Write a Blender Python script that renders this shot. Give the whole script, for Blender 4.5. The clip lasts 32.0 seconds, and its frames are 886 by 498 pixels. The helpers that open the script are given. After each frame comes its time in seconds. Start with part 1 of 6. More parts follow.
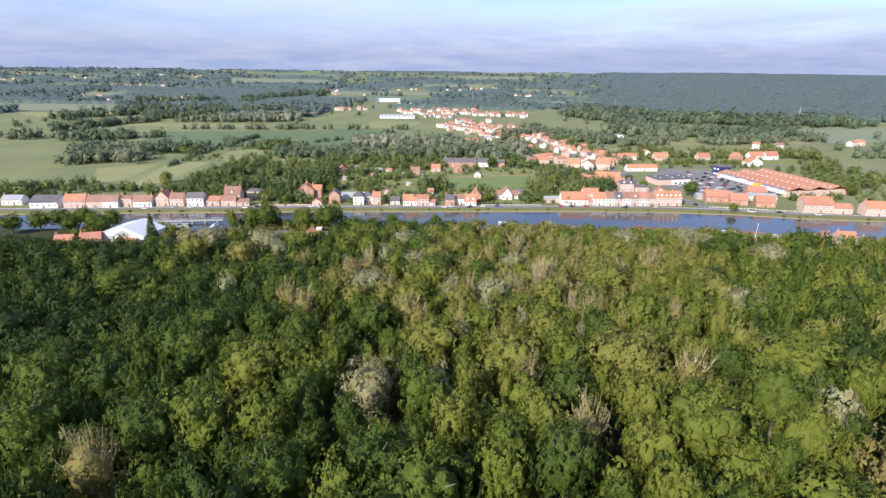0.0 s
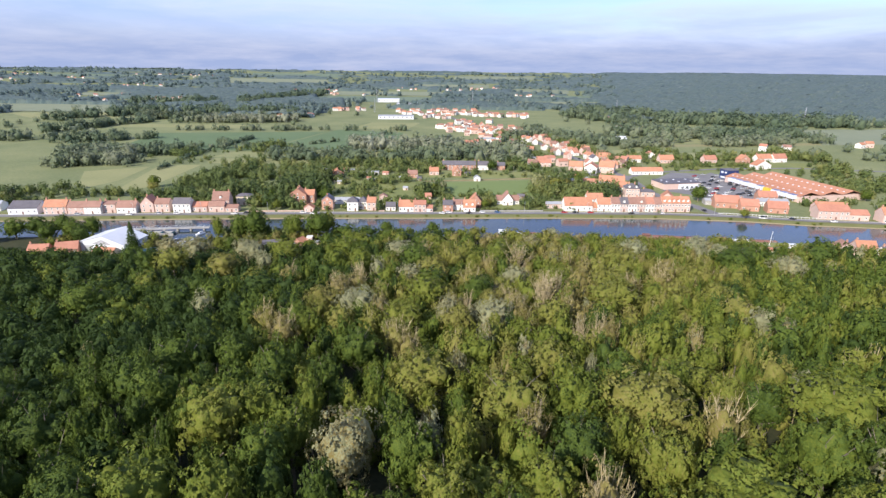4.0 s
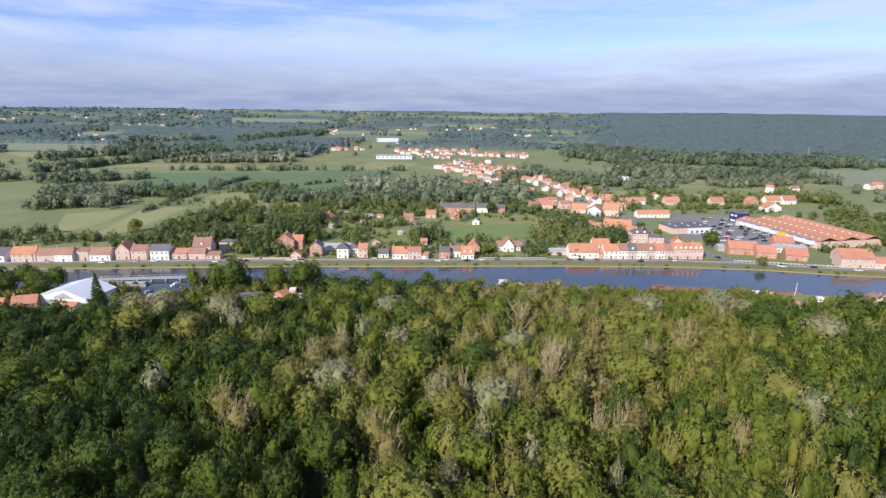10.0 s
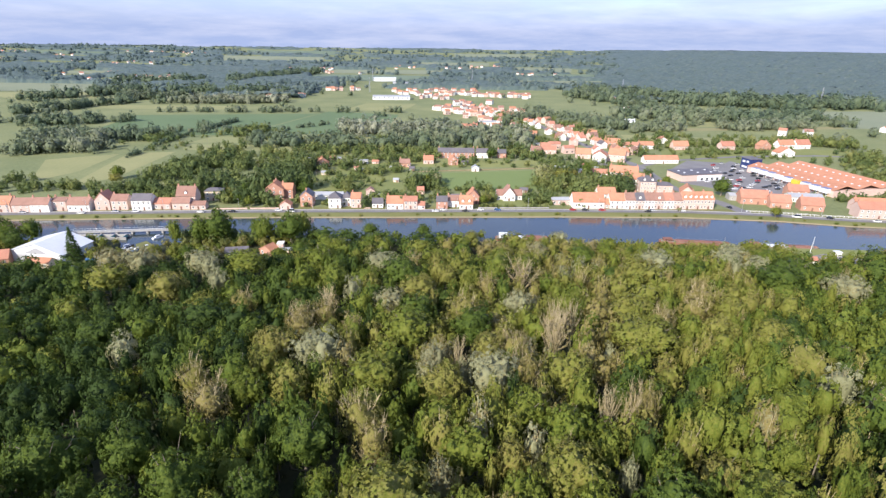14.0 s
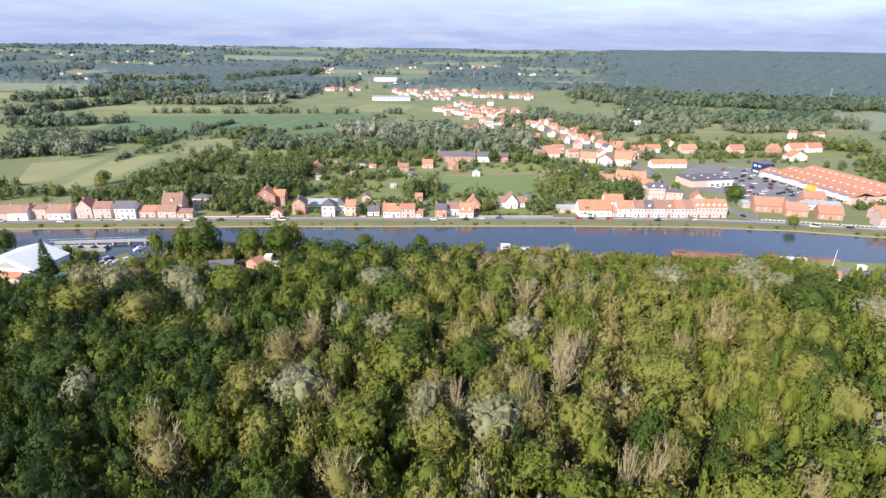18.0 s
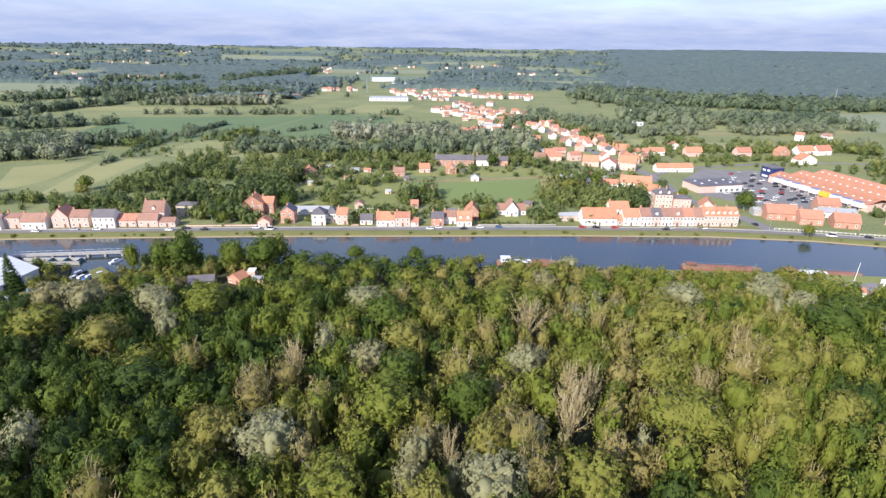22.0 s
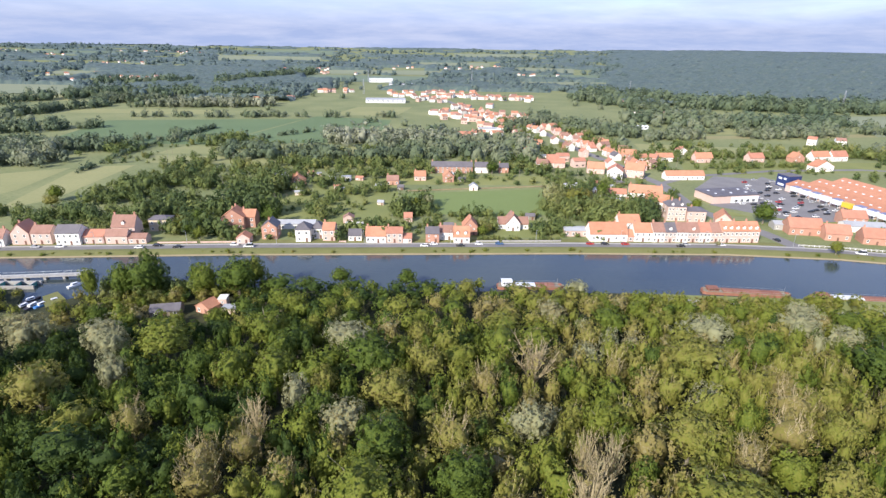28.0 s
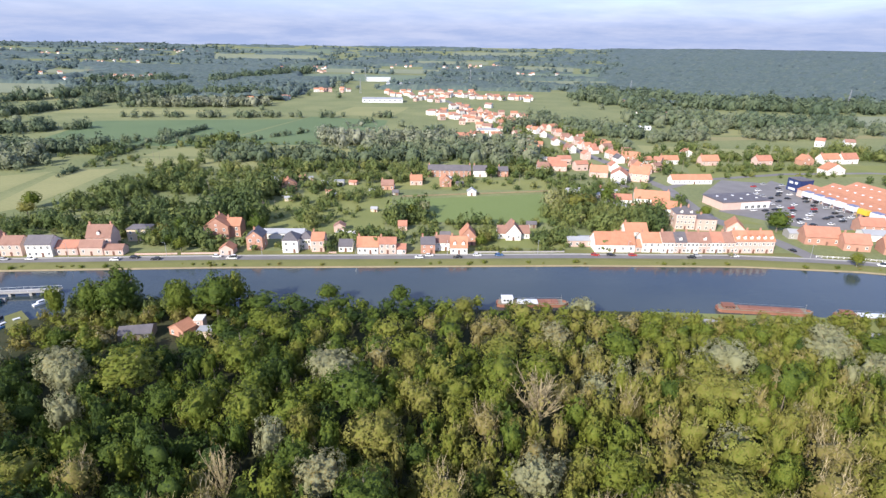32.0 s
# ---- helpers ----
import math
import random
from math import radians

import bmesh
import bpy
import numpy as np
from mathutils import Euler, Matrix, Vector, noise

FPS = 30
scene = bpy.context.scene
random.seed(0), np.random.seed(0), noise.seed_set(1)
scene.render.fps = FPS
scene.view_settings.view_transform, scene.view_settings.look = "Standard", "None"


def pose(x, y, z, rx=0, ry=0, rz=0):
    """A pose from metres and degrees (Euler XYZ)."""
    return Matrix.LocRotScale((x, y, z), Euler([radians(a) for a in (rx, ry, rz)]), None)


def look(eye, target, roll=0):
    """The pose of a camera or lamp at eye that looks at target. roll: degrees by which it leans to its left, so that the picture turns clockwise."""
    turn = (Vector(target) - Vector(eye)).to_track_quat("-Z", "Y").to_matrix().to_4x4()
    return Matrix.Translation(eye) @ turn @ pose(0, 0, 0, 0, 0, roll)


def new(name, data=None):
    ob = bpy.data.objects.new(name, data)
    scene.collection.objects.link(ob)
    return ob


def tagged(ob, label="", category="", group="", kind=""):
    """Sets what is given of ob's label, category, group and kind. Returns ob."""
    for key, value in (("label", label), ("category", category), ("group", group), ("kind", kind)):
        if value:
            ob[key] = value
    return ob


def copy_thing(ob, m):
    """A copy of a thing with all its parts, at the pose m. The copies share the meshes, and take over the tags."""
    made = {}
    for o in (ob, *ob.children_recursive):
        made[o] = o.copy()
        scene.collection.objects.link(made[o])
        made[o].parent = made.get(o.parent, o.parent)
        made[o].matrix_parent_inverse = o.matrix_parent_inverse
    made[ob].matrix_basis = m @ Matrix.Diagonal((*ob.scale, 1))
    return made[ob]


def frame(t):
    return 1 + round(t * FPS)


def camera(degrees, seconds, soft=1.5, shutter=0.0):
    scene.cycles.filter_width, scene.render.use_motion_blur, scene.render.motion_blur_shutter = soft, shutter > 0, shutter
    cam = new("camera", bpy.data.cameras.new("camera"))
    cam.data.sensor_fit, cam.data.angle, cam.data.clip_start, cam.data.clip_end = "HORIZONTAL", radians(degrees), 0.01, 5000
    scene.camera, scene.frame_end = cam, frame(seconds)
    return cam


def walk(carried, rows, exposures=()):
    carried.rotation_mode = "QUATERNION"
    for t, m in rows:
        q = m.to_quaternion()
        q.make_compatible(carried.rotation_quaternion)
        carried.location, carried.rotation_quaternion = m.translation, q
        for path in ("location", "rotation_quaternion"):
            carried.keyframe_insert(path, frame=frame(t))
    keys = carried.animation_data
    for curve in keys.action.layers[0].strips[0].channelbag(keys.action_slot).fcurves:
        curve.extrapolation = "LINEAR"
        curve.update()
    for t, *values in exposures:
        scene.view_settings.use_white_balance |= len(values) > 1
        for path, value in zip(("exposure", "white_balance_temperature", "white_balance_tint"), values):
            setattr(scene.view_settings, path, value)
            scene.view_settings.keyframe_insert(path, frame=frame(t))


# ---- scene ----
cam = camera(78.0, 32.0, soft=1.4)
PATH = [
    (0.0, 0.00, 0.00, 100.00, 71.571, -0.600, 0.000),
    (0.5, 0.23, 2.32, 100.00, 71.553, -0.602, -0.033),
    (1.0, 0.45, 4.64, 100.01, 71.519, -0.604, -0.074),
    (1.5, 0.68, 6.96, 100.02, 71.525, -0.607, -0.063),
    (2.0, 0.90, 9.26, 100.02, 71.530, -0.609, -0.070),
    (2.5, 1.12, 11.57, 100.03, 71.535, -0.611, -0.037),
    (3.0, 1.34, 13.87, 100.03, 71.530, -0.613, -0.016),
    (3.5, 1.56, 16.16, 100.04, 71.546, -0.616, 0.016),
    (5.5, 2.43, 25.32, 100.06, 71.565, -0.625, 0.044),
    (6.0, 2.65, 27.60, 100.06, 71.558, -0.627, 0.005),
    (6.5, 2.86, 29.88, 100.07, 71.527, -0.629, 0.057),
    (7.0, 3.08, 32.16, 100.07, 72.409, -0.632, 0.084),
    (7.5, 3.29, 34.43, 100.08, 75.339, -0.634, 0.109),
    (8.0, 3.50, 36.70, 100.08, 75.420, -0.636, 0.150),
    (8.5, 3.71, 38.98, 100.09, 75.458, -0.638, 0.091),
    (9.0, 3.92, 41.25, 100.09, 75.459, -0.641, 0.066),
    (9.5, 4.12, 43.52, 100.10, 75.471, -0.643, 0.086),
    (10.0, 4.33, 45.79, 100.10, 75.441, -0.645, 0.047),
    (10.5, 4.53, 48.06, 100.11, 73.520, -0.647, -0.009),
    (11.0, 4.74, 50.33, 100.11, 73.275, -0.650, -0.020),
    (11.5, 4.94, 52.60, 100.12, 70.365, -0.652, -0.020),
    (12.0, 5.14, 54.87, 100.12, 69.464, -0.654, -0.040),
    (12.5, 5.34, 57.15, 100.13, 69.440, -0.657, -0.047),
    (13.0, 5.54, 59.42, 100.13, 69.438, -0.659, -0.027),
    (13.5, 5.74, 61.69, 100.14, 69.433, -0.661, -0.003),
    (14.0, 5.94, 63.96, 100.14, 69.432, -0.663, 0.035),
    (14.5, 6.14, 66.23, 100.15, 69.425, -0.666, 0.057),
    (16.5, 6.91, 75.33, 100.17, 69.437, -0.675, 0.183),
    (17.0, 7.11, 77.61, 100.18, 69.407, -0.677, 0.260),
    (17.5, 7.30, 79.89, 100.18, 69.400, -0.679, 0.251),
    (18.0, 7.49, 82.17, 100.19, 69.415, -0.682, 0.212),
    (18.5, 7.67, 84.45, 100.19, 69.407, -0.684, 0.183),
    (19.0, 7.86, 86.73, 100.20, 69.398, -0.686, 0.174),
    (19.5, 8.05, 89.02, 100.20, 69.391, -0.688, 0.153),
    (20.0, 8.23, 91.30, 100.21, 69.356, -0.691, 0.155),
    (20.5, 8.42, 93.59, 100.21, 69.371, -0.693, 0.144),
    (21.0, 8.60, 95.88, 100.22, 69.392, -0.695, 0.145),
    (21.5, 8.78, 98.17, 100.22, 69.372, -0.697, 0.106),
    (22.0, 8.96, 100.46, 100.23, 69.368, -0.700, 0.136),
    (22.5, 9.14, 102.75, 100.23, 69.387, -0.702, 0.136),
    (23.0, 9.32, 105.04, 100.24, 69.386, -0.704, 0.146),
    (23.5, 9.50, 107.34, 100.24, 69.405, -0.706, 0.184),
    (24.0, 9.67, 109.63, 100.25, 69.344, -0.709, 0.204),
    (24.5, 9.85, 111.93, 100.25, 69.364, -0.711, 0.164),
    (25.0, 10.02, 114.22, 100.26, 69.346, -0.713, 0.145),
    (25.5, 10.20, 116.52, 100.26, 69.386, -0.716, 0.095),
    (27.5, 10.88, 125.72, 100.28, 69.395, -0.725, 0.163),
    (28.0, 11.05, 128.02, 100.29, 69.398, -0.727, 0.083),
    (28.5, 11.21, 130.32, 100.30, 69.408, -0.729, 0.074),
    (29.0, 11.38, 132.62, 100.30, 69.419, -0.731, 0.056),
    (29.5, 11.55, 134.91, 100.31, 69.363, -0.734, 0.045),
    (30.0, 11.71, 137.21, 100.31, 69.331, -0.736, 0.030),
    (30.5, 11.87, 139.51, 100.31, 69.318, -0.738, 0.020),
    (31.0, 12.03, 141.81, 100.32, 69.324, -0.741, -0.001),
    (31.5, 12.20, 144.10, 100.33, 69.330, -0.743, 0.008),
    (32.0, 12.35, 146.40, 100.33, 69.261, -0.745, -0.046),
]
EXPOSURES = [(t, e, 6330, 11) for t, e in ((0.0, 0.56), (6.5, 0.57), (7.6, 0.36), (10.2, 0.36), (12.0, 0.72), (18.0, 0.74), (32.0, 0.70))]
walk(cam, [(t, pose(*p)) for t, *p in PATH], EXPOSURES)

# ---- light ----
SUN_AZ, SUN_EL = radians(216), radians(31)          # from behind the camera, to its left
world = bpy.data.worlds.new("sky")
scene.world = world
world.use_nodes = True
wn, wl = world.node_tree.nodes, world.node_tree.links
wn.clear()
w_out = wn.new("ShaderNodeOutputWorld")
w_bg = wn.new("ShaderNodeBackground")
w_sky = wn.new("ShaderNodeTexSky")
w_sky.sky_type, w_sky.sun_disc = "NISHITA", False
w_sky.sun_elevation, w_sky.sun_rotation = SUN_EL, SUN_AZ
w_sky.air_density, w_sky.dust_density, w_sky.ozone_density = 1.0, 0.4, 5.0
w_co = wn.new("ShaderNodeTexCoord")
w_map = wn.new("ShaderNodeMapping")
w_map.inputs["Scale"].default_value = (2.2, 2.2, 15.0)
w_noise = wn.new("ShaderNodeTexNoise")
w_noise.inputs["Scale"].default_value, w_noise.inputs["Detail"].default_value = 1.6, 7.0
w_noise.inputs["Roughness"].default_value, w_noise.inputs["Distortion"].default_value = 0.55, 0.35
w_ramp = wn.new("ShaderNodeValToRGB")
w_ramp.color_ramp.elements[0].position, w_ramp.color_ramp.elements[1].position = 0.41, 0.63
w_ramp.color_ramp.elements[1].color = (0.75, 0.75, 0.75, 1)
w_sep = wn.new("ShaderNodeSeparateXYZ")
w_low = wn.new("ShaderNodeMapRange")                 # a bank of thin cloud low over the horizon
w_low.inputs["From Min"].default_value, w_low.inputs["From Max"].default_value = 0.10, 0.015
w_low.inputs["To Min"].default_value, w_low.inputs["To Max"].default_value = -0.35, 0.65
w_clamp = wn.new("ShaderNodeClamp")
w_mix = wn.new("ShaderNodeMix")
w_mix.data_type = "RGBA"
w_mix.inputs["B"].default_value = (4.3, 4.95, 6.4, 1)
w_tint = wn.new("ShaderNodeMix")
w_tint.data_type, w_tint.blend_type = "RGBA", "MULTIPLY"
w_tint.inputs["Factor"].default_value = 1.0
w_tint.inputs["B"].default_value = (0.88, 0.78, 1.00, 1)
w_band = wn.new("ShaderNodeMix")
w_band.data_type = "RGBA"
w_lump = wn.new("ShaderNodeTexNoise")                # soft lumps in the low cloud
w_lump.inputs["Scale"].default_value, w_lump.inputs["Detail"].default_value, w_lump.inputs["Roughness"].default_value = 4.5, 6.0, 0.6
w_puff = wn.new("ShaderNodeValToRGB")
w_puff.color_ramp.elements[0].position, w_puff.color_ramp.elements[1].position = 0.38, 0.66
w_bank = wn.new("ShaderNodeMix")
w_bank.data_type = "RGBA"
w_bank.inputs["A"].default_value, w_bank.inputs["B"].default_value = (2.05, 2.50, 3.85, 1), (2.80, 3.10, 4.20, 1)
wl.new(w_map.outputs["Vector"], w_lump.inputs["Vector"])
wl.new(w_lump.outputs["Fac"], w_puff.inputs["Fac"])
wl.new(w_puff.outputs["Color"], w_bank.inputs["Factor"])
wl.new(w_bank.outputs["Result"], w_band.inputs["B"])
w_mul = wn.new("ShaderNodeMath")
w_mul.operation = "MULTIPLY_ADD"
w_mul.inputs[1].default_value = 0.7
wl.new(w_co.outputs["Generated"], w_map.inputs["Vector"])
wl.new(w_map.outputs["Vector"], w_noise.inputs["Vector"])
wl.new(w_noise.outputs["Fac"], w_ramp.inputs["Fac"])
wl.new(w_co.outputs["Generated"], w_sep.inputs["Vector"])
wl.new(w_sep.outputs["Z"], w_low.inputs["Value"])
wl.new(w_ramp.outputs["Color"], w_mix.inputs["Factor"])
wl.new(w_sky.outputs["Color"], w_tint.inputs["A"])
wl.new(w_tint.outputs["Result"], w_mix.inputs["A"])
wl.new(w_mix.outputs["Result"], w_band.inputs["A"])
wl.new(w_noise.outputs["Fac"], w_mul.inputs[0])
wl.new(w_low.outputs["Result"], w_mul.inputs[2])
wl.new(w_clamp.outputs["Result"], w_band.inputs["Factor"])
wl.new(w_mul.outputs["Value"], w_clamp.inputs["Value"])
wl.new(w_band.outputs["Result"], w_bg.inputs["Color"])
w_bg.inputs["Strength"].default_value = 0.13
wl.new(w_bg.outputs["Background"], w_out.inputs["Surface"])

sun = new("sun", bpy.data.lights.new("sun", "SUN"))
sun.data.energy, sun.data.angle, sun.data.color = 4.5, radians(0.6), (1.0, 0.92, 0.78)
sun_way = Vector((math.sin(SUN_AZ) * math.cos(SUN_EL), math.cos(SUN_AZ) * math.cos(SUN_EL), math.sin(SUN_EL)))
sun.matrix_world = look(sun_way * 300, (0, 0, 0))


# ---- materials ----
def shader(name, rough=0.8, metal=0.0):
    m = bpy.data.materials.new(name)
    m.use_nodes = True
    nt = m.node_tree
    b = nt.nodes["Principled BSDF"]
    b.inputs["Roughness"].default_value, b.inputs["Metallic"].default_value = rough, metal
    b.inputs["Specular IOR Level"].default_value = 0.3
    return m, nt, b


def spread(nt, links, scale, detail=4.0, rough=0.55):
    n = nt.nodes.new("ShaderNodeTexNoise")
    n.inputs["Scale"].default_value, n.inputs["Detail"].default_value, n.inputs["Roughness"].default_value = scale, detail, rough
    links.new(nt.nodes["place"].outputs[0], n.inputs["Vector"])
    return n


def surface(name, light, dark, coarse=0.15, fine=3.0, rough=0.85, bump=0.3, metal=0.0, vary=0.25, stretch=(1, 1, 1)):
    """Two colours mixed at two scales over the ground position, with relief and a change from object to object."""
    m, nt, b = shader(name, rough, metal)
    L = nt.links
    geo = nt.nodes.new("ShaderNodeNewGeometry")
    place = nt.nodes.new("ShaderNodeMapping")
    place.name = "place"
    place.inputs["Scale"].default_value = stretch
    L.new(geo.outputs["Position"], place.inputs["Vector"])
    big, small = spread(nt, L, coarse), spread(nt, L, fine, 6.0, 0.65)
    info = nt.nodes.new("ShaderNodeObjectInfo")
    add = nt.nodes.new("ShaderNodeMath")
    add.operation = "ADD"
    L.new(big.outputs["Fac"], add.inputs[0])
    L.new(small.outputs["Fac"], add.inputs[1])
    rnd = nt.nodes.new("ShaderNodeMath")
    rnd.operation = "MULTIPLY_ADD"
    rnd.inputs[1].default_value = vary
    L.new(info.outputs["Random"], rnd.inputs[0])
    L.new(add.outputs["Value"], rnd.inputs[2])
    span = nt.nodes.new("ShaderNodeMapRange")
    span.inputs["From Min"].default_value, span.inputs["From Max"].default_value = 0.72, 1.28 + vary
    L.new(rnd.outputs["Value"], span.inputs["Value"])
    mix = nt.nodes.new("ShaderNodeMix")
    mix.data_type = "RGBA"
    mix.inputs["A"].default_value, mix.inputs["B"].default_value = (*dark, 1), (*light, 1)
    L.new(span.outputs["Result"], mix.inputs["Factor"])
    L.new(mix.outputs["Result"], b.inputs["Base Color"])
    if bump:
        bp = nt.nodes.new("ShaderNodeBump")
        bp.inputs["Strength"].default_value, bp.inputs["Distance"].default_value = bump, 0.15
        L.new(small.outputs["Fac"], bp.inputs["Height"])
        L.new(bp.outputs["Normal"], b.inputs["Normal"])
    return m


def foliage(name, stops, gloss=0.55, haze_sheen=0.0):
    """Leaves: the colour runs along the stops by each tree's own tint, a change from tree to tree and a fine spread."""
    m, nt, b = shader(name, gloss)
    b.inputs["Specular IOR Level"].default_value = 0.12
    # blue sheen brightens the distant leaves in place of real haze
    b.inputs["Sheen Weight"].default_value, b.inputs["Sheen Roughness"].default_value, b.inputs["Sheen Tint"].default_value = haze_sheen, 0.6, (0.66, 0.84, 1.0, 1)
    L = nt.links
    geo = nt.nodes.new("ShaderNodeNewGeometry")
    place = nt.nodes.new("ShaderNodeMapping")
    place.name = "place"
    L.new(geo.outputs["Position"], place.inputs["Vector"])
    n = spread(nt, L, 0.45, 3.0)
    att = nt.nodes.new("ShaderNodeAttribute")
    att.attribute_name = "tint"
    info = nt.nodes.new("ShaderNodeObjectInfo")
    a = nt.nodes.new("ShaderNodeMath")
    a.operation, a.inputs[1].default_value = "MULTIPLY_ADD", 0.30
    L.new(n.outputs["Fac"], a.inputs[0])
    L.new(att.outputs["Fac"], a.inputs[2])
    c = nt.nodes.new("ShaderNodeMath")
    c.operation, c.inputs[1].default_value = "MULTIPLY_ADD", 0.16
    L.new(info.outputs["Random"], c.inputs[0])
    L.new(a.outputs["Value"], c.inputs[2])
    d = nt.nodes.new("ShaderNodeMath")
    d.operation, d.inputs[1].default_value = "SUBTRACT", 0.23
    L.new(c.outputs["Value"], d.inputs[0])
    ramp = nt.nodes.new("ShaderNodeValToRGB")
    el = ramp.color_ramp.elements
    while len(el) < len(stops):
        el.new(0.5)
    for e, (p, col) in zip(el, stops):
        e.position, e.color = p, (*col, 1)
    fine = spread(nt, L, 2.1, 5.0, 0.7)
    mottle = nt.nodes.new("ShaderNodeMath")
    mottle.operation, mottle.inputs[1].default_value = "MULTIPLY_ADD", 0.80
    shift = nt.nodes.new("ShaderNodeMath")
    shift.operation, shift.inputs[1].default_value = "SUBTRACT", 0.40
    L.new(fine.outputs["Fac"], mottle.inputs[0])
    L.new(d.outputs["Value"], mottle.inputs[2])
    L.new(mottle.outputs["Value"], shift.inputs[0])
    L.new(shift.outputs["Value"], ramp.inputs["Fac"])
    L.new(ramp.outputs["Color"], b.inputs["Base Color"])
    bp = nt.nodes.new("ShaderNodeBump")
    bp.inputs["Strength"].default_value, bp.inputs["Distance"].default_value = 0.45, 0.5
    L.new(fine.outputs["Fac"], bp.inputs["Height"])
    L.new(bp.outputs["Normal"], b.inputs["Normal"])
    tr = nt.nodes.new("ShaderNodeBsdfTranslucent")
    L.new(ramp.outputs["Color"], tr.inputs["Color"])
    mx = nt.nodes.new("ShaderNodeMixShader")
    mx.inputs["Fac"].default_value = 0.28
    L.new(b.outputs["BSDF"], mx.inputs[1])
    L.new(tr.outputs["BSDF"], mx.inputs[2])
    L.new(mx.outputs["Shader"], nt.nodes["Material Output"].inputs["Surface"])
    return m


LEAF = foliage("leaves", [(0.0, (0.047, 0.078, 0.020)), (0.22, (0.098, 0.142, 0.025)), (0.42, (0.172, 0.204, 0.034)), (0.56, (0.214, 0.220, 0.050)),
                          (0.70, (0.248, 0.226, 0.068)), (0.83, (0.262, 0.210, 0.086)), (0.93, (0.300, 0.306, 0.172))])
# haze is mixed into these leaf colours, paler and bluer than near leaves
HAZED_LEAF = foliage("hazed_leaves", [(0.0, (0.098, 0.142, 0.138)), (0.4, (0.132, 0.178, 0.162)), (0.75, (0.180, 0.218, 0.178)),
                                  (0.95, (0.235, 0.260, 0.205))], haze_sheen=0.05)
# haze put into the hedge leaves: lightened colours and a faint blue sheen
HAZED_HEDGE_LEAF = foliage("hazed_hedge_leaves", [(0.0, (0.088, 0.128, 0.078)), (0.4, (0.150, 0.188, 0.104)), (0.75, (0.225, 0.245, 0.152)), (0.95, (0.340, 0.350, 0.256))], haze_sheen=0.07)
GARDEN_LEAF = foliage("garden_leaves", [(0.0, (0.062, 0.096, 0.038)), (0.3, (0.110, 0.150, 0.052)), (0.55, (0.178, 0.212, 0.068)), (0.75, (0.255, 0.258, 0.085)), (0.95, (0.320, 0.320, 0.180))])
BARK = surface("bark", (0.26, 0.23, 0.18), (0.13, 0.11, 0.085), 0.5, 6)
PALE_BARK = surface("pale_bark", (0.47, 0.395, 0.235), (0.34, 0.28, 0.16), 0.5, 6)
GROUND = surface("meadow_ground", (0.245, 0.256, 0.116), (0.142, 0.172, 0.074), 0.016, 0.35, 0.95, 0.5, vary=0)
FLOOR = surface("forest_floor", (0.062, 0.062, 0.028), (0.022, 0.032, 0.013), 0.08, 0.9, 0.95, 0.6, vary=0)
LAWN = surface("lawn", (0.250, 0.255, 0.092), (0.160, 0.188, 0.062), 0.05, 1.2, 0.95, 0.4)
PITCH = surface("mown_pitch", (0.182, 0.232, 0.080), (0.142, 0.192, 0.062), 0.02, 0.5, 0.95, 0.2)
HAY = surface("pale_meadow", (0.305, 0.296, 0.135), (0.205, 0.225, 0.098), 0.02, 0.4, 0.95, 0.3)
STUBBLE = surface("stubble", (0.33, 0.29, 0.15), (0.22, 0.215, 0.10), 0.02, 0.4, 0.95, 0.3)
CROP = surface("green_crop", (0.140, 0.195, 0.092), (0.098, 0.150, 0.070), 0.015, 0.4, 0.95, 0.3)
# hay and crop colours greyed and cooled to carry the haze of distance
HAZED_HAY = surface("hazed_pale_meadow", (0.245, 0.265, 0.165), (0.185, 0.215, 0.140), 0.01, 0.1, 0.95, 0.3)
HAZED_CROP = surface("hazed_green_crop", (0.170, 0.215, 0.140), (0.130, 0.175, 0.115), 0.01, 0.1, 0.95, 0.3)
BANK = surface("bank_grass", (0.205, 0.202, 0.076), (0.120, 0.132, 0.046), 0.06, 1.5, 0.95, 0.5)
STONE = surface("bank_stone", (0.32, 0.26, 0.16), (0.20, 0.165, 0.10), 0.3, 2.5)
ASPHALT = surface("worn_asphalt", (0.25, 0.240, 0.24), (0.155, 0.150, 0.152), 0.08, 2.0, 0.9, 0.15)
CONCRETE = surface("concrete", (0.42, 0.41, 0.39), (0.29, 0.28, 0.265), 0.2, 2.0)
WHITE = surface("white_render", (0.80, 0.78, 0.74), (0.68, 0.65, 0.60), 0.25, 2.5, 0.8, 0.1)
CREAM = surface("cream_render", (0.66, 0.56, 0.42), (0.55, 0.45, 0.32), 0.25, 2.5, 0.8, 0.1)
PINK = surface("pink_render", (0.62, 0.47, 0.41), (0.50, 0.36, 0.31), 0.25, 2.5, 0.8, 0.1)
BRICK = surface("red_brick", (0.54, 0.310, 0.225), (0.39, 0.205, 0.148), 0.3, 5.0, 0.85, 0.3)
PALE_BRICK = surface("pale_brick", (0.67, 0.50, 0.43), (0.53, 0.375, 0.32), 0.3, 5.0, 0.85, 0.3)
TILE = surface("orange_roof_tiles", (0.55, 0.270, 0.165), (0.385, 0.175, 0.105), 0.3, 4.0, 0.8, 0.5)
RED_TILE = surface("red_roof_tiles", (0.52, 0.245, 0.165), (0.36, 0.165, 0.112), 0.3, 4.0, 0.8, 0.5)
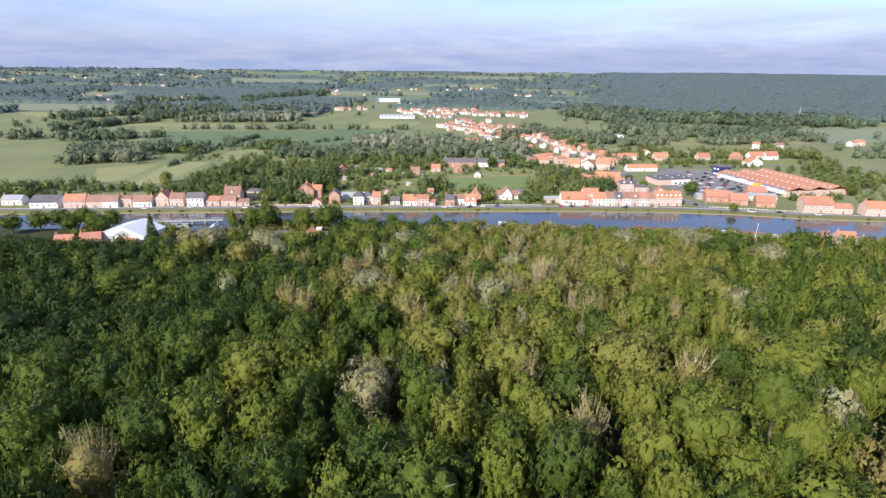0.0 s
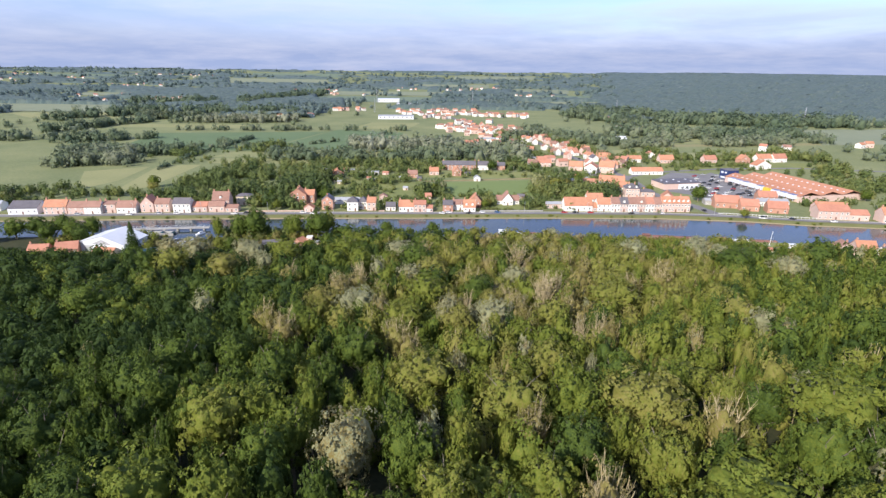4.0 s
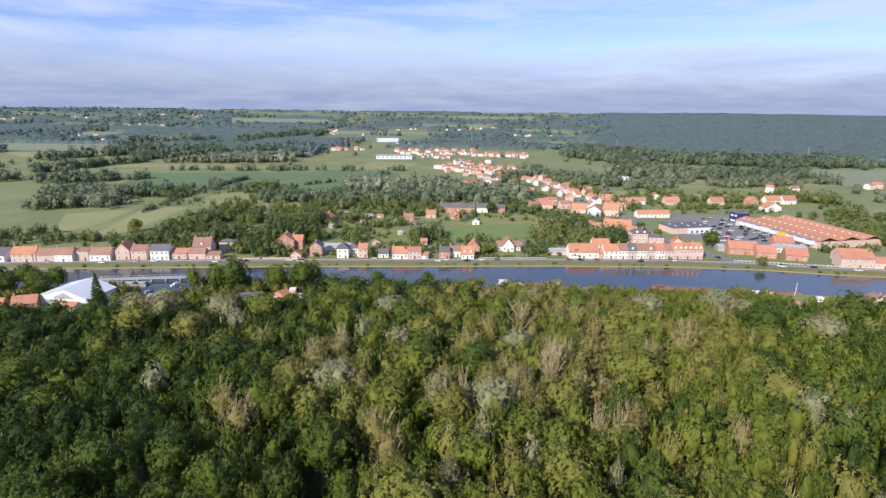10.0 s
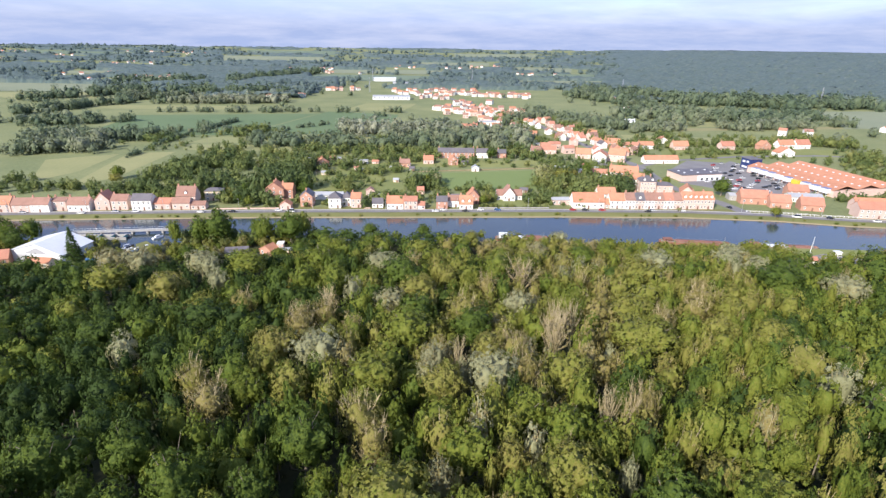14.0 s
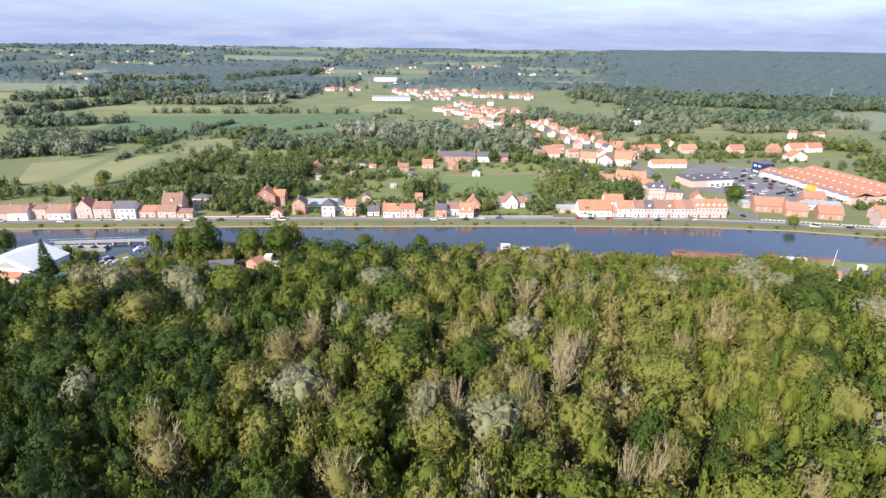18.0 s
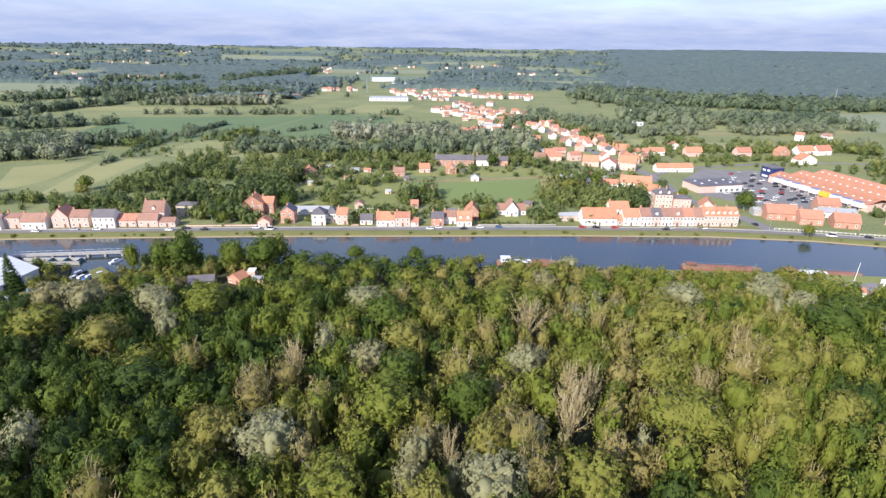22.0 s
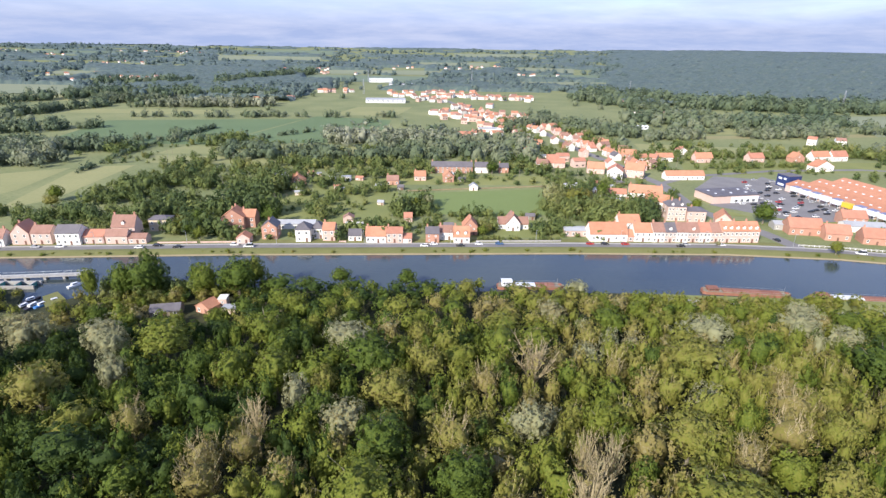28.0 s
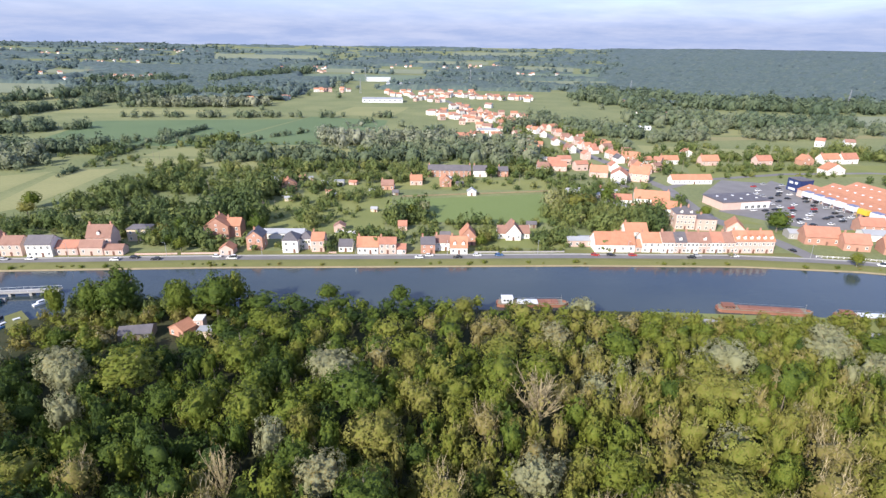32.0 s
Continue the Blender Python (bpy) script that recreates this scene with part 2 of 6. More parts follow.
BROWN_TILE = surface("brown_roof_tiles", (0.370, 0.215, 0.165), (0.240, 0.135, 0.102), 0.3, 4.0, 0.8, 0.5)
SLATE = surface("slate", (0.180, 0.165, 0.175), (0.105, 0.098, 0.108), 0.3, 4.0, 0.6, 0.4)
SHEET = surface("grey_sheet_roof", (0.42, 0.43, 0.45), (0.30, 0.31, 0.33), 0.15, 1.5, 0.5, 0.1)
WHITE_SHEET = surface("white_sheet_metal", (0.74, 0.76, 0.80), (0.62, 0.64, 0.68), 0.15, 1.5, 0.45, 0.05)
PAINT = surface("white_joinery", (0.80, 0.80, 0.78), (0.72, 0.72, 0.70), 0.5, 3, 0.5, 0)
DOOR = surface("door_paint", (0.22, 0.12, 0.09), (0.15, 0.08, 0.06), 0.5, 3, 0.5, 0)
RUST = surface("rust_red_steel", (0.33, 0.155, 0.105), (0.20, 0.090, 0.062), 0.2, 1.5, 0.65, 0.2)
TIMBER = surface("grey_timber", (0.30, 0.26, 0.20), (0.19, 0.16, 0.12), 0.4, 4)
BLUE = surface("blue_cladding", (0.035, 0.055, 0.16), (0.025, 0.040, 0.115), 0.2, 1.5, 0.4, 0)
YELLOW = surface("yellow_cladding", (0.72, 0.50, 0.06), (0.60, 0.40, 0.045), 0.2, 1.5, 0.4, 0)
STEEL = surface("galvanised_steel", (0.55, 0.56, 0.57), (0.42, 0.43, 0.44), 0.5, 3, 0.4, 0, 0.6)
RUBBER = surface("rubber", (0.035, 0.035, 0.035), (0.022, 0.022, 0.022), 1, 5, 0.8, 0)


def glass(name, colour, rough):
    m, nt, b = shader(name, rough)
    b.inputs["Base Color"].default_value = (*colour, 1)
    b.inputs["Specular IOR Level"].default_value = 0.6
    return m


GLASS = glass("window_glass", (0.035, 0.042, 0.05), 0.08)


def water():
    m, nt, b = shader("canal_water", 0.07)
    L = nt.links
    geo = nt.nodes.new("ShaderNodeNewGeometry")
    place = nt.nodes.new("ShaderNodeMapping")
    place.name = "place"
    place.inputs["Scale"].default_value = (0.55, 1.0, 1.0)
    L.new(geo.outputs["Position"], place.inputs["Vector"])
    n, big = spread(nt, L, 0.9, 5.0, 0.6), spread(nt, L, 0.035, 3.0)
    bp = nt.nodes.new("ShaderNodeBump")
    bp.inputs["Strength"].default_value, bp.inputs["Distance"].default_value = 0.35, 0.10
    L.new(n.outputs["Fac"], bp.inputs["Height"])
    L.new(bp.outputs["Normal"], b.inputs["Normal"])
    mix = nt.nodes.new("ShaderNodeMix")
    mix.data_type = "RGBA"
    mix.inputs["A"].default_value, mix.inputs["B"].default_value = (0.036, 0.050, 0.056, 1), (0.056, 0.074, 0.078, 1)
    L.new(big.outputs["Fac"], mix.inputs["Factor"])
    L.new(mix.outputs["Result"], b.inputs["Base Color"])
    b.inputs["Specular IOR Level"].default_value = 0.5
    return m


WATER = water()


# ---- building blocks ----
class Build:
    """Gathers faces for one mesh."""

    def __init__(self):
        self.v, self.f, self.m = [], [], []

    def face(self, pts, mat=0):
        k = len(self.v)
        self.v += [tuple(p) for p in pts]
        self.f.append(tuple(range(k, k + len(pts))))
        self.m.append(mat)

    def box(self, x0, y0, z0, x1, y1, z1, mat=0, taper=0.0, slant=0.0):
        k = len(self.v)
        t = taper
        self.v += [(x0, y0, z0), (x1, y0, z0), (x1, y1, z0), (x0, y1, z0), (x0 + t, y0 + t + slant, z1), (x1 - t, y0 + t + slant, z1),
                   (x1 - t, y1 - t, z1), (x0 + t, y1 - t, z1)]
        for q in ((3, 2, 1, 0), (4, 5, 6, 7), (0, 1, 5, 4), (1, 2, 6, 5), (2, 3, 7, 6), (3, 0, 4, 7)):
            self.f.append(tuple(k + i for i in q))
            self.m.append(mat)

    def prism(self, outline, low, high, mat=0, axis="z"):
        """An outline of 2D points pushed from low to high along an axis."""
        def put(p, h):
            return {"z": (p[0], p[1], h), "y": (p[0], h, p[1]), "x": (h, p[0], p[1])}[axis]
        n = len(outline)
        k = len(self.v)
        self.v += [put(p, low) for p in outline] + [put(p, high) for p in outline]
        self.f += [tuple(k + i for i in reversed(range(n))), tuple(k + n + i for i in range(n))]
        self.f += [(k + i, k + (i + 1) % n, k + n + (i + 1) % n, k + n + i) for i in range(n)]
        self.m += [mat] * (n + 2)

    def tube(self, p, q, r0, r1, n=6, mat=0):
        p, q = Vector(p), Vector(q)
        a = (q - p).normalized().orthogonal().normalized()
        b = (q - p).normalized().cross(a)
        k = len(self.v)
        for c, r in ((p, r0), (q, r1)):
            self.v += [tuple(c + (a * math.cos(i * math.tau / n) + b * math.sin(i * math.tau / n)) * r) for i in range(n)]
        self.f += [(k + i, k + (i + 1) % n, k + n + (i + 1) % n, k + n + i) for i in range(n)]
        self.f += [tuple(k + i for i in reversed(range(n))), tuple(k + n + i for i in range(n))]
        self.m += [mat] * (n + 2)

    def mesh(self, name, *mats):
        me = bpy.data.meshes.new(name)
        me.from_pydata(self.v, [], self.f)
        for m in mats:
            me.materials.append(m)
        if len(mats) > 1:
            me.polygons.foreach_set("material_index", self.m)
        me.update()
        return me


def part(name, me, parent, label="", at=None):
    ob = new(name, me)
    ob.parent = parent
    if at is not None:
        ob.matrix_basis = at
    return tagged(ob, label)


def thing(name, m, label, category, group="", kind=""):
    ob = new(name)
    ob.empty_display_size = 0.5
    ob.matrix_basis = m
    return tagged(ob, label, category, group, kind)


def solid(name, me, label, category, kind="structure"):
    return tagged(new(name, me), label, category, kind=kind)


def smooth(a, b, v):
    t = min(max((v - a) / (b - a), 0.0), 1.0)
    return t * t * (3 - 2 * t)


def run(knots, v):
    return float(np.interp(v, [k[0] for k in knots], [k[1] for k in knots]))


# ---- the lie of the land ----
FAR_EDGE = [(-1500, 300), (-305, 369), (-211, 377), (-100, 385), (0, 389.5), (80, 393), (160, 394), (215, 389), (254, 380), (314, 373), (1500, 310)]
NEAR_EDGE = [(-1500, 255), (-330, 326), (-216, 338), (-196, 340.5), (-166, 341), (-160, 328), (-153, 321), (-147, 325), (-142, 334), (-122, 343), (0, 345), (100, 344.5),
             (126, 342.4), (172, 338.4), (218, 335.4), (266, 332), (314, 327), (1500, 270)]
WATER_Z = -1.2


def far_edge(x):
    return run(FAR_EDGE, x)


def near_edge(x):
    return run(NEAR_EDGE, x)


def terrain(x, y):
    r = math.hypot(x, y)
    hill = smooth(1150, 3300, y) * smooth(-60, 620, x - 0.27 * y) * 64
    far = smooth(2300, 4900, r) * 58
    return max(hill, far) + smooth(900, 2500, r) * 3.0 * noise.noise((x / 420, y / 420, 2.0))


BANK_RISE = [(-700, 62), (-200, 48), (0, 35), (60, 25.5), (100, 19.5), (140, 14.5), (180, 10), (200, 7.6), (230, 4.2), (262, 1.2), (285, 0)]


def bank(x, y):
    """The wooded slope that falls from under the start of the flight to the canal, lower towards the boatyard."""
    return run(BANK_RISE, y) * (1.0 - 0.40 * smooth(-50, -150, x))


def ground():
    xs = np.concatenate([np.linspace(-2600, -420, 24), np.linspace(-400, 400, 201), np.linspace(420, 2600, 24)])
    rows = []
    for y in (-700, -300, 0, 30, 60, 90, 120, 150, 180, 205, 230, 250, 270, 285, 300):
        row = [(x, min(y, near_edge(x) - 12 + (y - 300) * 0.02)) for x in xs]
        rows.append([(x, v, bank(x, v)) for x, v in row])
    for off, z in ((-6, 0.0), (-1.2, -0.2), (0.6, -1.6), (4, -3.0)):
        rows.append([(x, near_edge(x) + off, z) for x in xs])
    for off, z in ((-5, -3.0), (-0.6, -1.5), (0.2, -0.75), (0.6, -0.7), (4.5, 0.0), (20, 0.0)):
        rows.append([(x, far_edge(x) + off, z) for x in xs])
    for y in (430, 450):
        rows.append([(x, max(y, far_edge(x) + 22), 0.0) for x in xs])
    for tau in np.linspace(0, 1, 70)[1:]:
        row = []
        for x in xs:
            c = 450 / math.hypot(x, 450)
            r = (450 / c) * (4930 * c / 450) ** tau
            px, py = r * x / math.hypot(x, 450), r * c
            row.append((px, py, terrain(px, py)))
        rows.append(row)
    n = len(xs)
    v = [p for row in rows for p in row]
    f = [(j * n + i, j * n + i + 1, (j + 1) * n + i + 1, (j + 1) * n + i) for j in range(len(rows) - 1) for i in range(n - 1)]
    me = bpy.data.meshes.new("ground")
    me.from_pydata(v, [], f)
    mats = [GROUND, FLOOR, BANK, STONE]
    for m in mats:
        me.materials.append(m)
    idx = []
    for j in range(len(rows) - 1):
        idx += [1 if j < 17 else 3 if 19 <= j <= 21 else 2 if j in (17, 22, 23) else 0] * (n - 1)
    me.polygons.foreach_set("material_index", idx)
    me.update()
    return solid("ground", me, "flat green valley floor with woodland soil and grassy canal banks", "ground")


ground()

wb = Build()
wx = list(np.linspace(-1500, -400, 20)) + list(np.linspace(-390, 390, 157)) + list(np.linspace(400, 1500, 20))
for a, b in zip(wx, wx[1:]):
    wb.face([(a, near_edge(a) - 1, WATER_Z), (b, near_edge(b) - 1, WATER_Z), (b, far_edge(b) + 1, WATER_Z), (a, far_edge(a) + 1, WATER_Z)])
solid("water", wb.mesh("water", WATER), "calm dark grey-blue canal water with faint ripples", "canal")


def ribbon(name, pts, width, z, mat, label, category, thick=0.0, step=6.0):
    """A road or path along points, with its edges as real steps where it has a thickness."""
    line = []
    for (x0, y0), (x1, y1) in zip(pts, pts[1:]):
        k = max(1, int(math.hypot(x1 - x0, y1 - y0) / step))
        line += [(x0 + (x1 - x0) * i / k, y0 + (y1 - y0) * i / k) for i in range(k)]
    line.append(pts[-1])
    b = Build()
    edge = []
    for i, (x, y) in enumerate(line):
        p, q = line[max(i - 1, 0)], line[min(i + 1, len(line) - 1)]
        d = math.hypot(q[0] - p[0], q[1] - p[1])
        nx, ny = -(q[1] - p[1]) / d * width / 2, (q[0] - p[0]) / d * width / 2
        h = terrain(x, y) + z if y > 500 else z
        edge.append(((x + nx, y + ny, h), (x - nx, y - ny, h)))
    for (a, c), (e, g) in zip(edge, edge[1:]):
        b.face([a, c, g, e])
        if thick:
            for p, q in ((a, e), (g, c)):
                b.face([p, q, (q[0], q[1], q[2] - thick), (p[0], p[1], p[2] - thick)])
    return solid(name, b.mesh(name, mat), label, category)


def patch(name, corners, mat, label, z=0.06, category="field", rows=0):
    """A field: a sheet over the ground between four corners, draped on the land."""
    b = Build()
    a, c, d, e = [Vector((*p, 0)) for p in corners]
    n = max(2, int((c - a).length / 60))
    k = max(2, int((e - a).length / 60))

    def at(u, v):
        p = a.lerp(c, u).lerp(e.lerp(d, u), v)
        p.z = terrain(p.x, p.y) + z + (0.0 if p.y < 1200 else 0.6)
        return p
    for i in range(n):
        for j in range(k):
            b.face([at(i / n, j / k), at((i + 1) / n, j / k), at((i + 1) / n, (j + 1) / k), at(i / n, (j + 1) / k)])
    return solid(name, b.mesh(name, mat), label, category)


# roads
quay = [(x, far_edge(x) + 10.0) for x in range(-420, 441, 20)]
ribbon("road_quay", quay, 4.8, 0.05, ASPHALT, "grey asphalt road along the canal bank", "road")
ribbon("pavement_quay", [(x, y + 3.2) for x, y in quay], 1.4, 0.17, CONCRETE, "pale concrete pavement with a kerb in front of the houses", "pavement", 0.2)
ribbon("road_village", [(203, 400), (197, 428), (188, 446), (178, 480), (180, 512), (181, 545), (172, 580), (168, 614), (152, 680), (142, 745),
                        (134, 810), (110, 860), (97, 880), (52, 1015), (20, 1180)], 9.0, 0.07, ASPHALT, "grey asphalt village street", "road")
ribbon("road_side", [(181, 545), (215, 572), (300, 598), (380, 606), (470, 590)], 6.0, 0.08, ASPHALT, "grey asphalt road behind the car park", "road")
patch("car_park", [(192, 486), (236, 446), (300, 462), (276, 574)], ASPHALT, "grey asphalt supermarket car park", 0.10, "car park")
patch("car_park_rear", [(200, 528), (234, 488), (280, 560), (236, 574)], ASPHALT, "grey asphalt yard beside the shop", 0.12, "car park")

# fields
patch("field_pitch", [(-12, 456), (85, 458), (96, 526), (-18, 505)], PITCH, "smooth mown green playing field", 0.06)
patch("field_strip", [(-301, 462), (-288, 502), (-296, 575), (-345, 545)], HAY, "pale green mown meadow strip")
patch("field_strip", [(-266, 452), (-247, 478), (-250, 588), (-290, 580)], HAY, "pale green mown meadow strip")
patch("field_garden", [(-122, 440), (-60, 432), (-40, 492), (-96, 500)], LAWN, "green garden meadow behind the houses")
patch("field_garden", [(-58, 432), (-20, 436), (-22, 552), (-92, 548)], LAWN, "green garden meadow with scattered bushes", 0.05)
patch("field_garden", [(-20, 532), (104, 536), (108, 566), (-34, 562)], LAWN, "rough grass of gardens beyond the playing field", 0.05)
patch("field_garden", [(100, 512), (140, 520), (134, 552), (104, 548)], LAWN, "rough grass beside the village street", 0.05)
patch("field_lawn", [(28, 414), (78, 414), (82, 446), (30, 446)], LAWN, "green lawn round a white house")
patch("field_meadow", [(-400, 690), (-230, 690), (-180, 900), (-430, 860)], CROP, "flat dark green meadow")
patch("field_meadow", [(-225, 690), (-60, 720), (-60, 900), (-170, 930)], CROP, "flat green meadow beside a ditch")
patch("field_meadow", [(-260, 640), (-70, 650), (-70, 690), (-250, 680)], HAY, "pale grass strip between hedges")
patch("field_pale", [(-600, 930), (-300, 940), (-320, 990), (-640, 990)], HAY, "pale distant meadow")
patch("field_pale", [(-760, 1060), (-560, 1110), (-600, 1230), (-900, 1180)], HAY, "pale distant meadow")
patch("field_pale", [(-150, 960), (-60, 930), (-40, 1060), (-130, 1060)], HAY, "pale meadow before a factory")
patch("field_strip", [(-247, 598), (-130, 600), (-128, 628), (-262, 632)], HAY, "pale green mown meadow strip")
patch("field_pale", [(215, 690), (390, 660), (400, 700), (220, 730)], HAY, "pale meadow strip beside the village")
patch("field_pale", [(262, 758), (545, 800), (540, 822), (258, 780)], STUBBLE, "straw-coloured stubble strip")
patch("field_pale", [(256, 786), (505, 832), (425, 872), (258, 812)], HAY, "pale meadow strip")
patch("field_pale", [(540, 800), (900, 860), (1000, 1060), (640, 1010)], HAZED_HAY, "large pale green field at the foot of the hill")
patch("field_lot", [(215, 575), (420, 600), (430, 640), (230, 628)], LAWN, "rough green grass behind the supermarket")
# open fields of the far plain: bearing from, bearing to, near and far edge
FAR_FIELDS = [(-0.37, -0.20, 2800, 3300, 0), (-0.33, -0.18, 3500, 3950, 1), (-0.22, -0.02, 1650, 1950, 1), (-0.20, 0.00, 2040, 2350, 0), (0.13, 0.27, 1550, 1760, 0),
              (0.14, 0.26, 1850, 2150, 1), (0.12, 0.22, 2300, 2650, 0), (-0.80, -0.58, 1210, 1430, 0), (-0.63, -0.56, 1840, 2020, 0), (-0.05, 0.08, 2700, 3000, 0),
              (-0.72, -0.52, 3050, 3300, 1), (0.02, 0.16, 3500, 3900, 0), (-0.50, -0.42, 2250, 2450, 0)]
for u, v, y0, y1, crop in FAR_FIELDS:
    patch("field_far", [(u * y0, y0), (v * y0, y0), (v * y1, y1), (u * y1, y1)], HAZED_CROP if crop else HAZED_HAY, "distant green farmland greyed with painted haze" if crop else "pale distant farmland greyed with painted haze")


# ---- trees ----
def ico(n):
    bm = bmesh.new()
    bmesh.ops.create_icosphere(bm, subdivisions=n, radius=1.0)
    v = np.array([p.co for p in bm.verts])
    f = np.array([[q.index for q in t.verts] for t in bm.faces])
    bm.free()
    return v, f


ICO = {n: ico(n) for n in (1, 2, 3, 4)}


def crown(seed, clumps, leaves, size, tall=1.0, loose=0.0, core=2, heart=0.75, rough=0.12, billows=34):
    """A crown of radius 1 about its middle: billows of foliage round a closed heart, covered with small leaf sprays. Vertices and triangles."""
    g = np.random.default_rng(seed)
    flat = np.array([1.0, 1.0, 0.96 * tall])
    lobe = g.normal(size=(11, 3))
    lobe[:, 2] = np.abs(lobe[:, 2]) * 0.9 - 0.1
    lobe /= np.linalg.norm(lobe, axis=1)[:, None]
    far = g.uniform(0.6, 1.15, 11)

    def reach(d):
        return 0.64 + 0.36 * (np.clip((d @ lobe.T), 0, 1) ** 5 * far).max(axis=1)

    def around(n, wob, low):
        i = np.arange(n) + 0.5
        z = 1 - low * i / n
        a = i * 2.39996 + g.uniform(-wob, wob, n)
        r = np.sqrt(np.clip(1 - z * z, 0, 1))
        d = np.stack([r * np.cos(a), r * np.sin(a), z], axis=1) + g.normal(size=(n, 3)) * wob * 0.25
        return d / np.linalg.norm(d, axis=1)[:, None]
    d = around(billows, 0.5, 1.86)
    c = d * (reach(d) * g.uniform(0.48, 0.90, billows))[:, None]
    q = g.uniform(0.19, 0.42, billows) * (34 / billows) ** 0.4

    def skin(n):
        b = n @ c.T
        disc = b * b - (c * c).sum(axis=1) + q * q
        s = np.where(disc > 0, b + np.sqrt(np.maximum(disc, 0)), 0)
        return np.maximum(s.max(axis=1), 0.58 * reach(n)), s.argmax(axis=1)
    vs, fs, k = [], [], 0
    if core:
        n, f = ICO[core]
        n = n / np.linalg.norm(n, axis=1)[:, None]
        vs.append(n * (skin(n)[0] * g.uniform(heart - rough, heart + rough * 0.5, len(n)))[:, None] * flat)
        fs.append(f)
        k = len(n)
    n = around(clumps, 0.4, 1.80)
    s, j = skin(n)
    mid = n * (s * (g.uniform(0.93, 1.02, clumps) + np.abs(g.normal(size=clumps)) * loose))[:, None]
    out = mid - c[j]
    out /= np.linalg.norm(out, axis=1)[:, None]
    wide = g.uniform(0.09, 0.16, clumps) * (150 / clumps) ** 0.5
    m = clumps * leaves
    mid, out, wide = (np.repeat(w, leaves, axis=0) for w in (mid, out, wide))
    e = g.normal(size=(m, 3)) * 0.75 + out * 0.7
    e /= np.linalg.norm(e, axis=1)[:, None]
    p = mid + e * (wide * g.uniform(0.5, 1.1 + loose, m))[:, None]
    e = e * 0.38 + out * 0.9 + g.normal(size=(m, 3)) * 0.20
    e /= np.linalg.norm(e, axis=1)[:, None]
    t = np.cross(e, g.normal(size=(m, 3)))
    t /= np.linalg.norm(t, axis=1)[:, None]
    u = np.cross(e, t)
    h = size * g.uniform(0.55, 1.35, (m, 1))
    p = p * flat
    tri = np.stack([p - t * h * 0.6 - u * h * 0.45, p + t * h * 0.6 - u * h * 0.45, p + u * h * 0.8], axis=1)
    vs.append(tri.reshape(-1, 3))
    fs.append(np.arange(m * 3).reshape(-1, 3) + k)
    return np.concatenate(vs), np.concatenate(fs)


def tri_mesh(name, v, f, mats, tint=None, index=None):
    me = bpy.data.meshes.new(name)
    me.vertices.add(len(v))
    me.vertices.foreach_set("co", np.asarray(v, np.float32).ravel())
    me.loops.add(len(f) * 3)
    me.loops.foreach_set("vertex_index", np.asarray(f, np.int32).ravel())
    me.polygons.add(len(f))
    me.polygons.foreach_set("loop_start", np.arange(0, len(f) * 3, 3, dtype=np.int32))
    for m in mats:
        me.materials.append(m)
    if index is not None:
        me.polygons.foreach_set("material_index", np.asarray(index, np.int32))
    if tint is not None:
        a = me.attributes.new("tint", "FLOAT", "FACE")
        a.data.foreach_set("value", np.asarray(tint, np.float32))
    me.polygons.foreach_set("use_smooth", np.ones(len(f), bool))
    me.update(calc_edges=True)
    return me


def grown(name, spots, shapes, mat, label, category, seed, spray=0.045):
    """Many trees joined into one mesh of stuff. Spots: x, y, base, radius, half height, tint."""
    g = np.random.default_rng(seed)
    vs, fs, ts, k = [], [], [], 0
    for x, y, z, r, h, tint in spots:
        pool = shapes[0 if r < 4.1 else 1 if r < 6.0 else 2] if isinstance(shapes[0], list) else shapes
        v, f = pool[g.integers(len(pool))]
        a = g.uniform(0, math.tau)
        c, s = math.cos(a), math.sin(a)
        w = np.empty_like(v)
        wide = g.uniform(0.86, 1.16)
        w[:, 0] = (v[:, 0] * c - v[:, 1] * s) * r * wide + x
        w[:, 1] = (v[:, 0] * s + v[:, 1] * c) * r / wide + y
        w[:, 2] = v[:, 2] * h + z
        vs.append(w)
        fs.append(f + k)
        ts.append(np.full(len(f), tint) + g.uniform(-spray, spray, len(f)))
        k += len(v)
    me = tri_mesh(name, np.concatenate(vs), np.concatenate(fs), [mat], np.concatenate(ts))
    return tagged(new(name, me), label, category, kind="stuff")


def limbs(seed, height, radius, twigs, bare=False):
    """A tapered trunk with limbs that reach into the crown."""
    g = np.random.default_rng(seed)
    b = Build()
    top = height * (0.9 if bare else 0.72)
    b.tube((0, 0, -0.3), (0.15, 0.1, top * 0.5), radius * 0.075, radius * 0.055, 7)
    b.tube((0.15, 0.1, top * 0.5), (0, 0, top), radius * 0.055, radius * 0.015, 6)
    for i in range(twigs):
        z = height * (g.uniform(0.15, 0.50) if bare else g.uniform(0.25, 0.66))
        a = i * 2.399
        w = radius * g.uniform(0.20 if bare else 0.35, 0.88 if bare else 0.80)
        p = Vector((0, 0, z))
        q = Vector((math.cos(a) * w, math.sin(a) * w, min(z + height * (g.uniform(0.28, 0.55) if bare else g.uniform(0.12, 0.30)), height * 0.95)))
        way = (q - p).normalized()
        b.tube(p, q, radius * (0.017 if bare else 0.032), radius * 0.007, 4)
        for j in range(13 if bare else 1):
            e = p.lerp(q, g.uniform(0.35, 1.0))
            b.tube(e, e + (way * 0.6 + Vector((g.normal() * 0.34, g.normal() * 0.34, 0.5))) * radius * g.uniform(0.16, 0.40), radius * 0.0085, radius * 0.0035, 3)
    return b


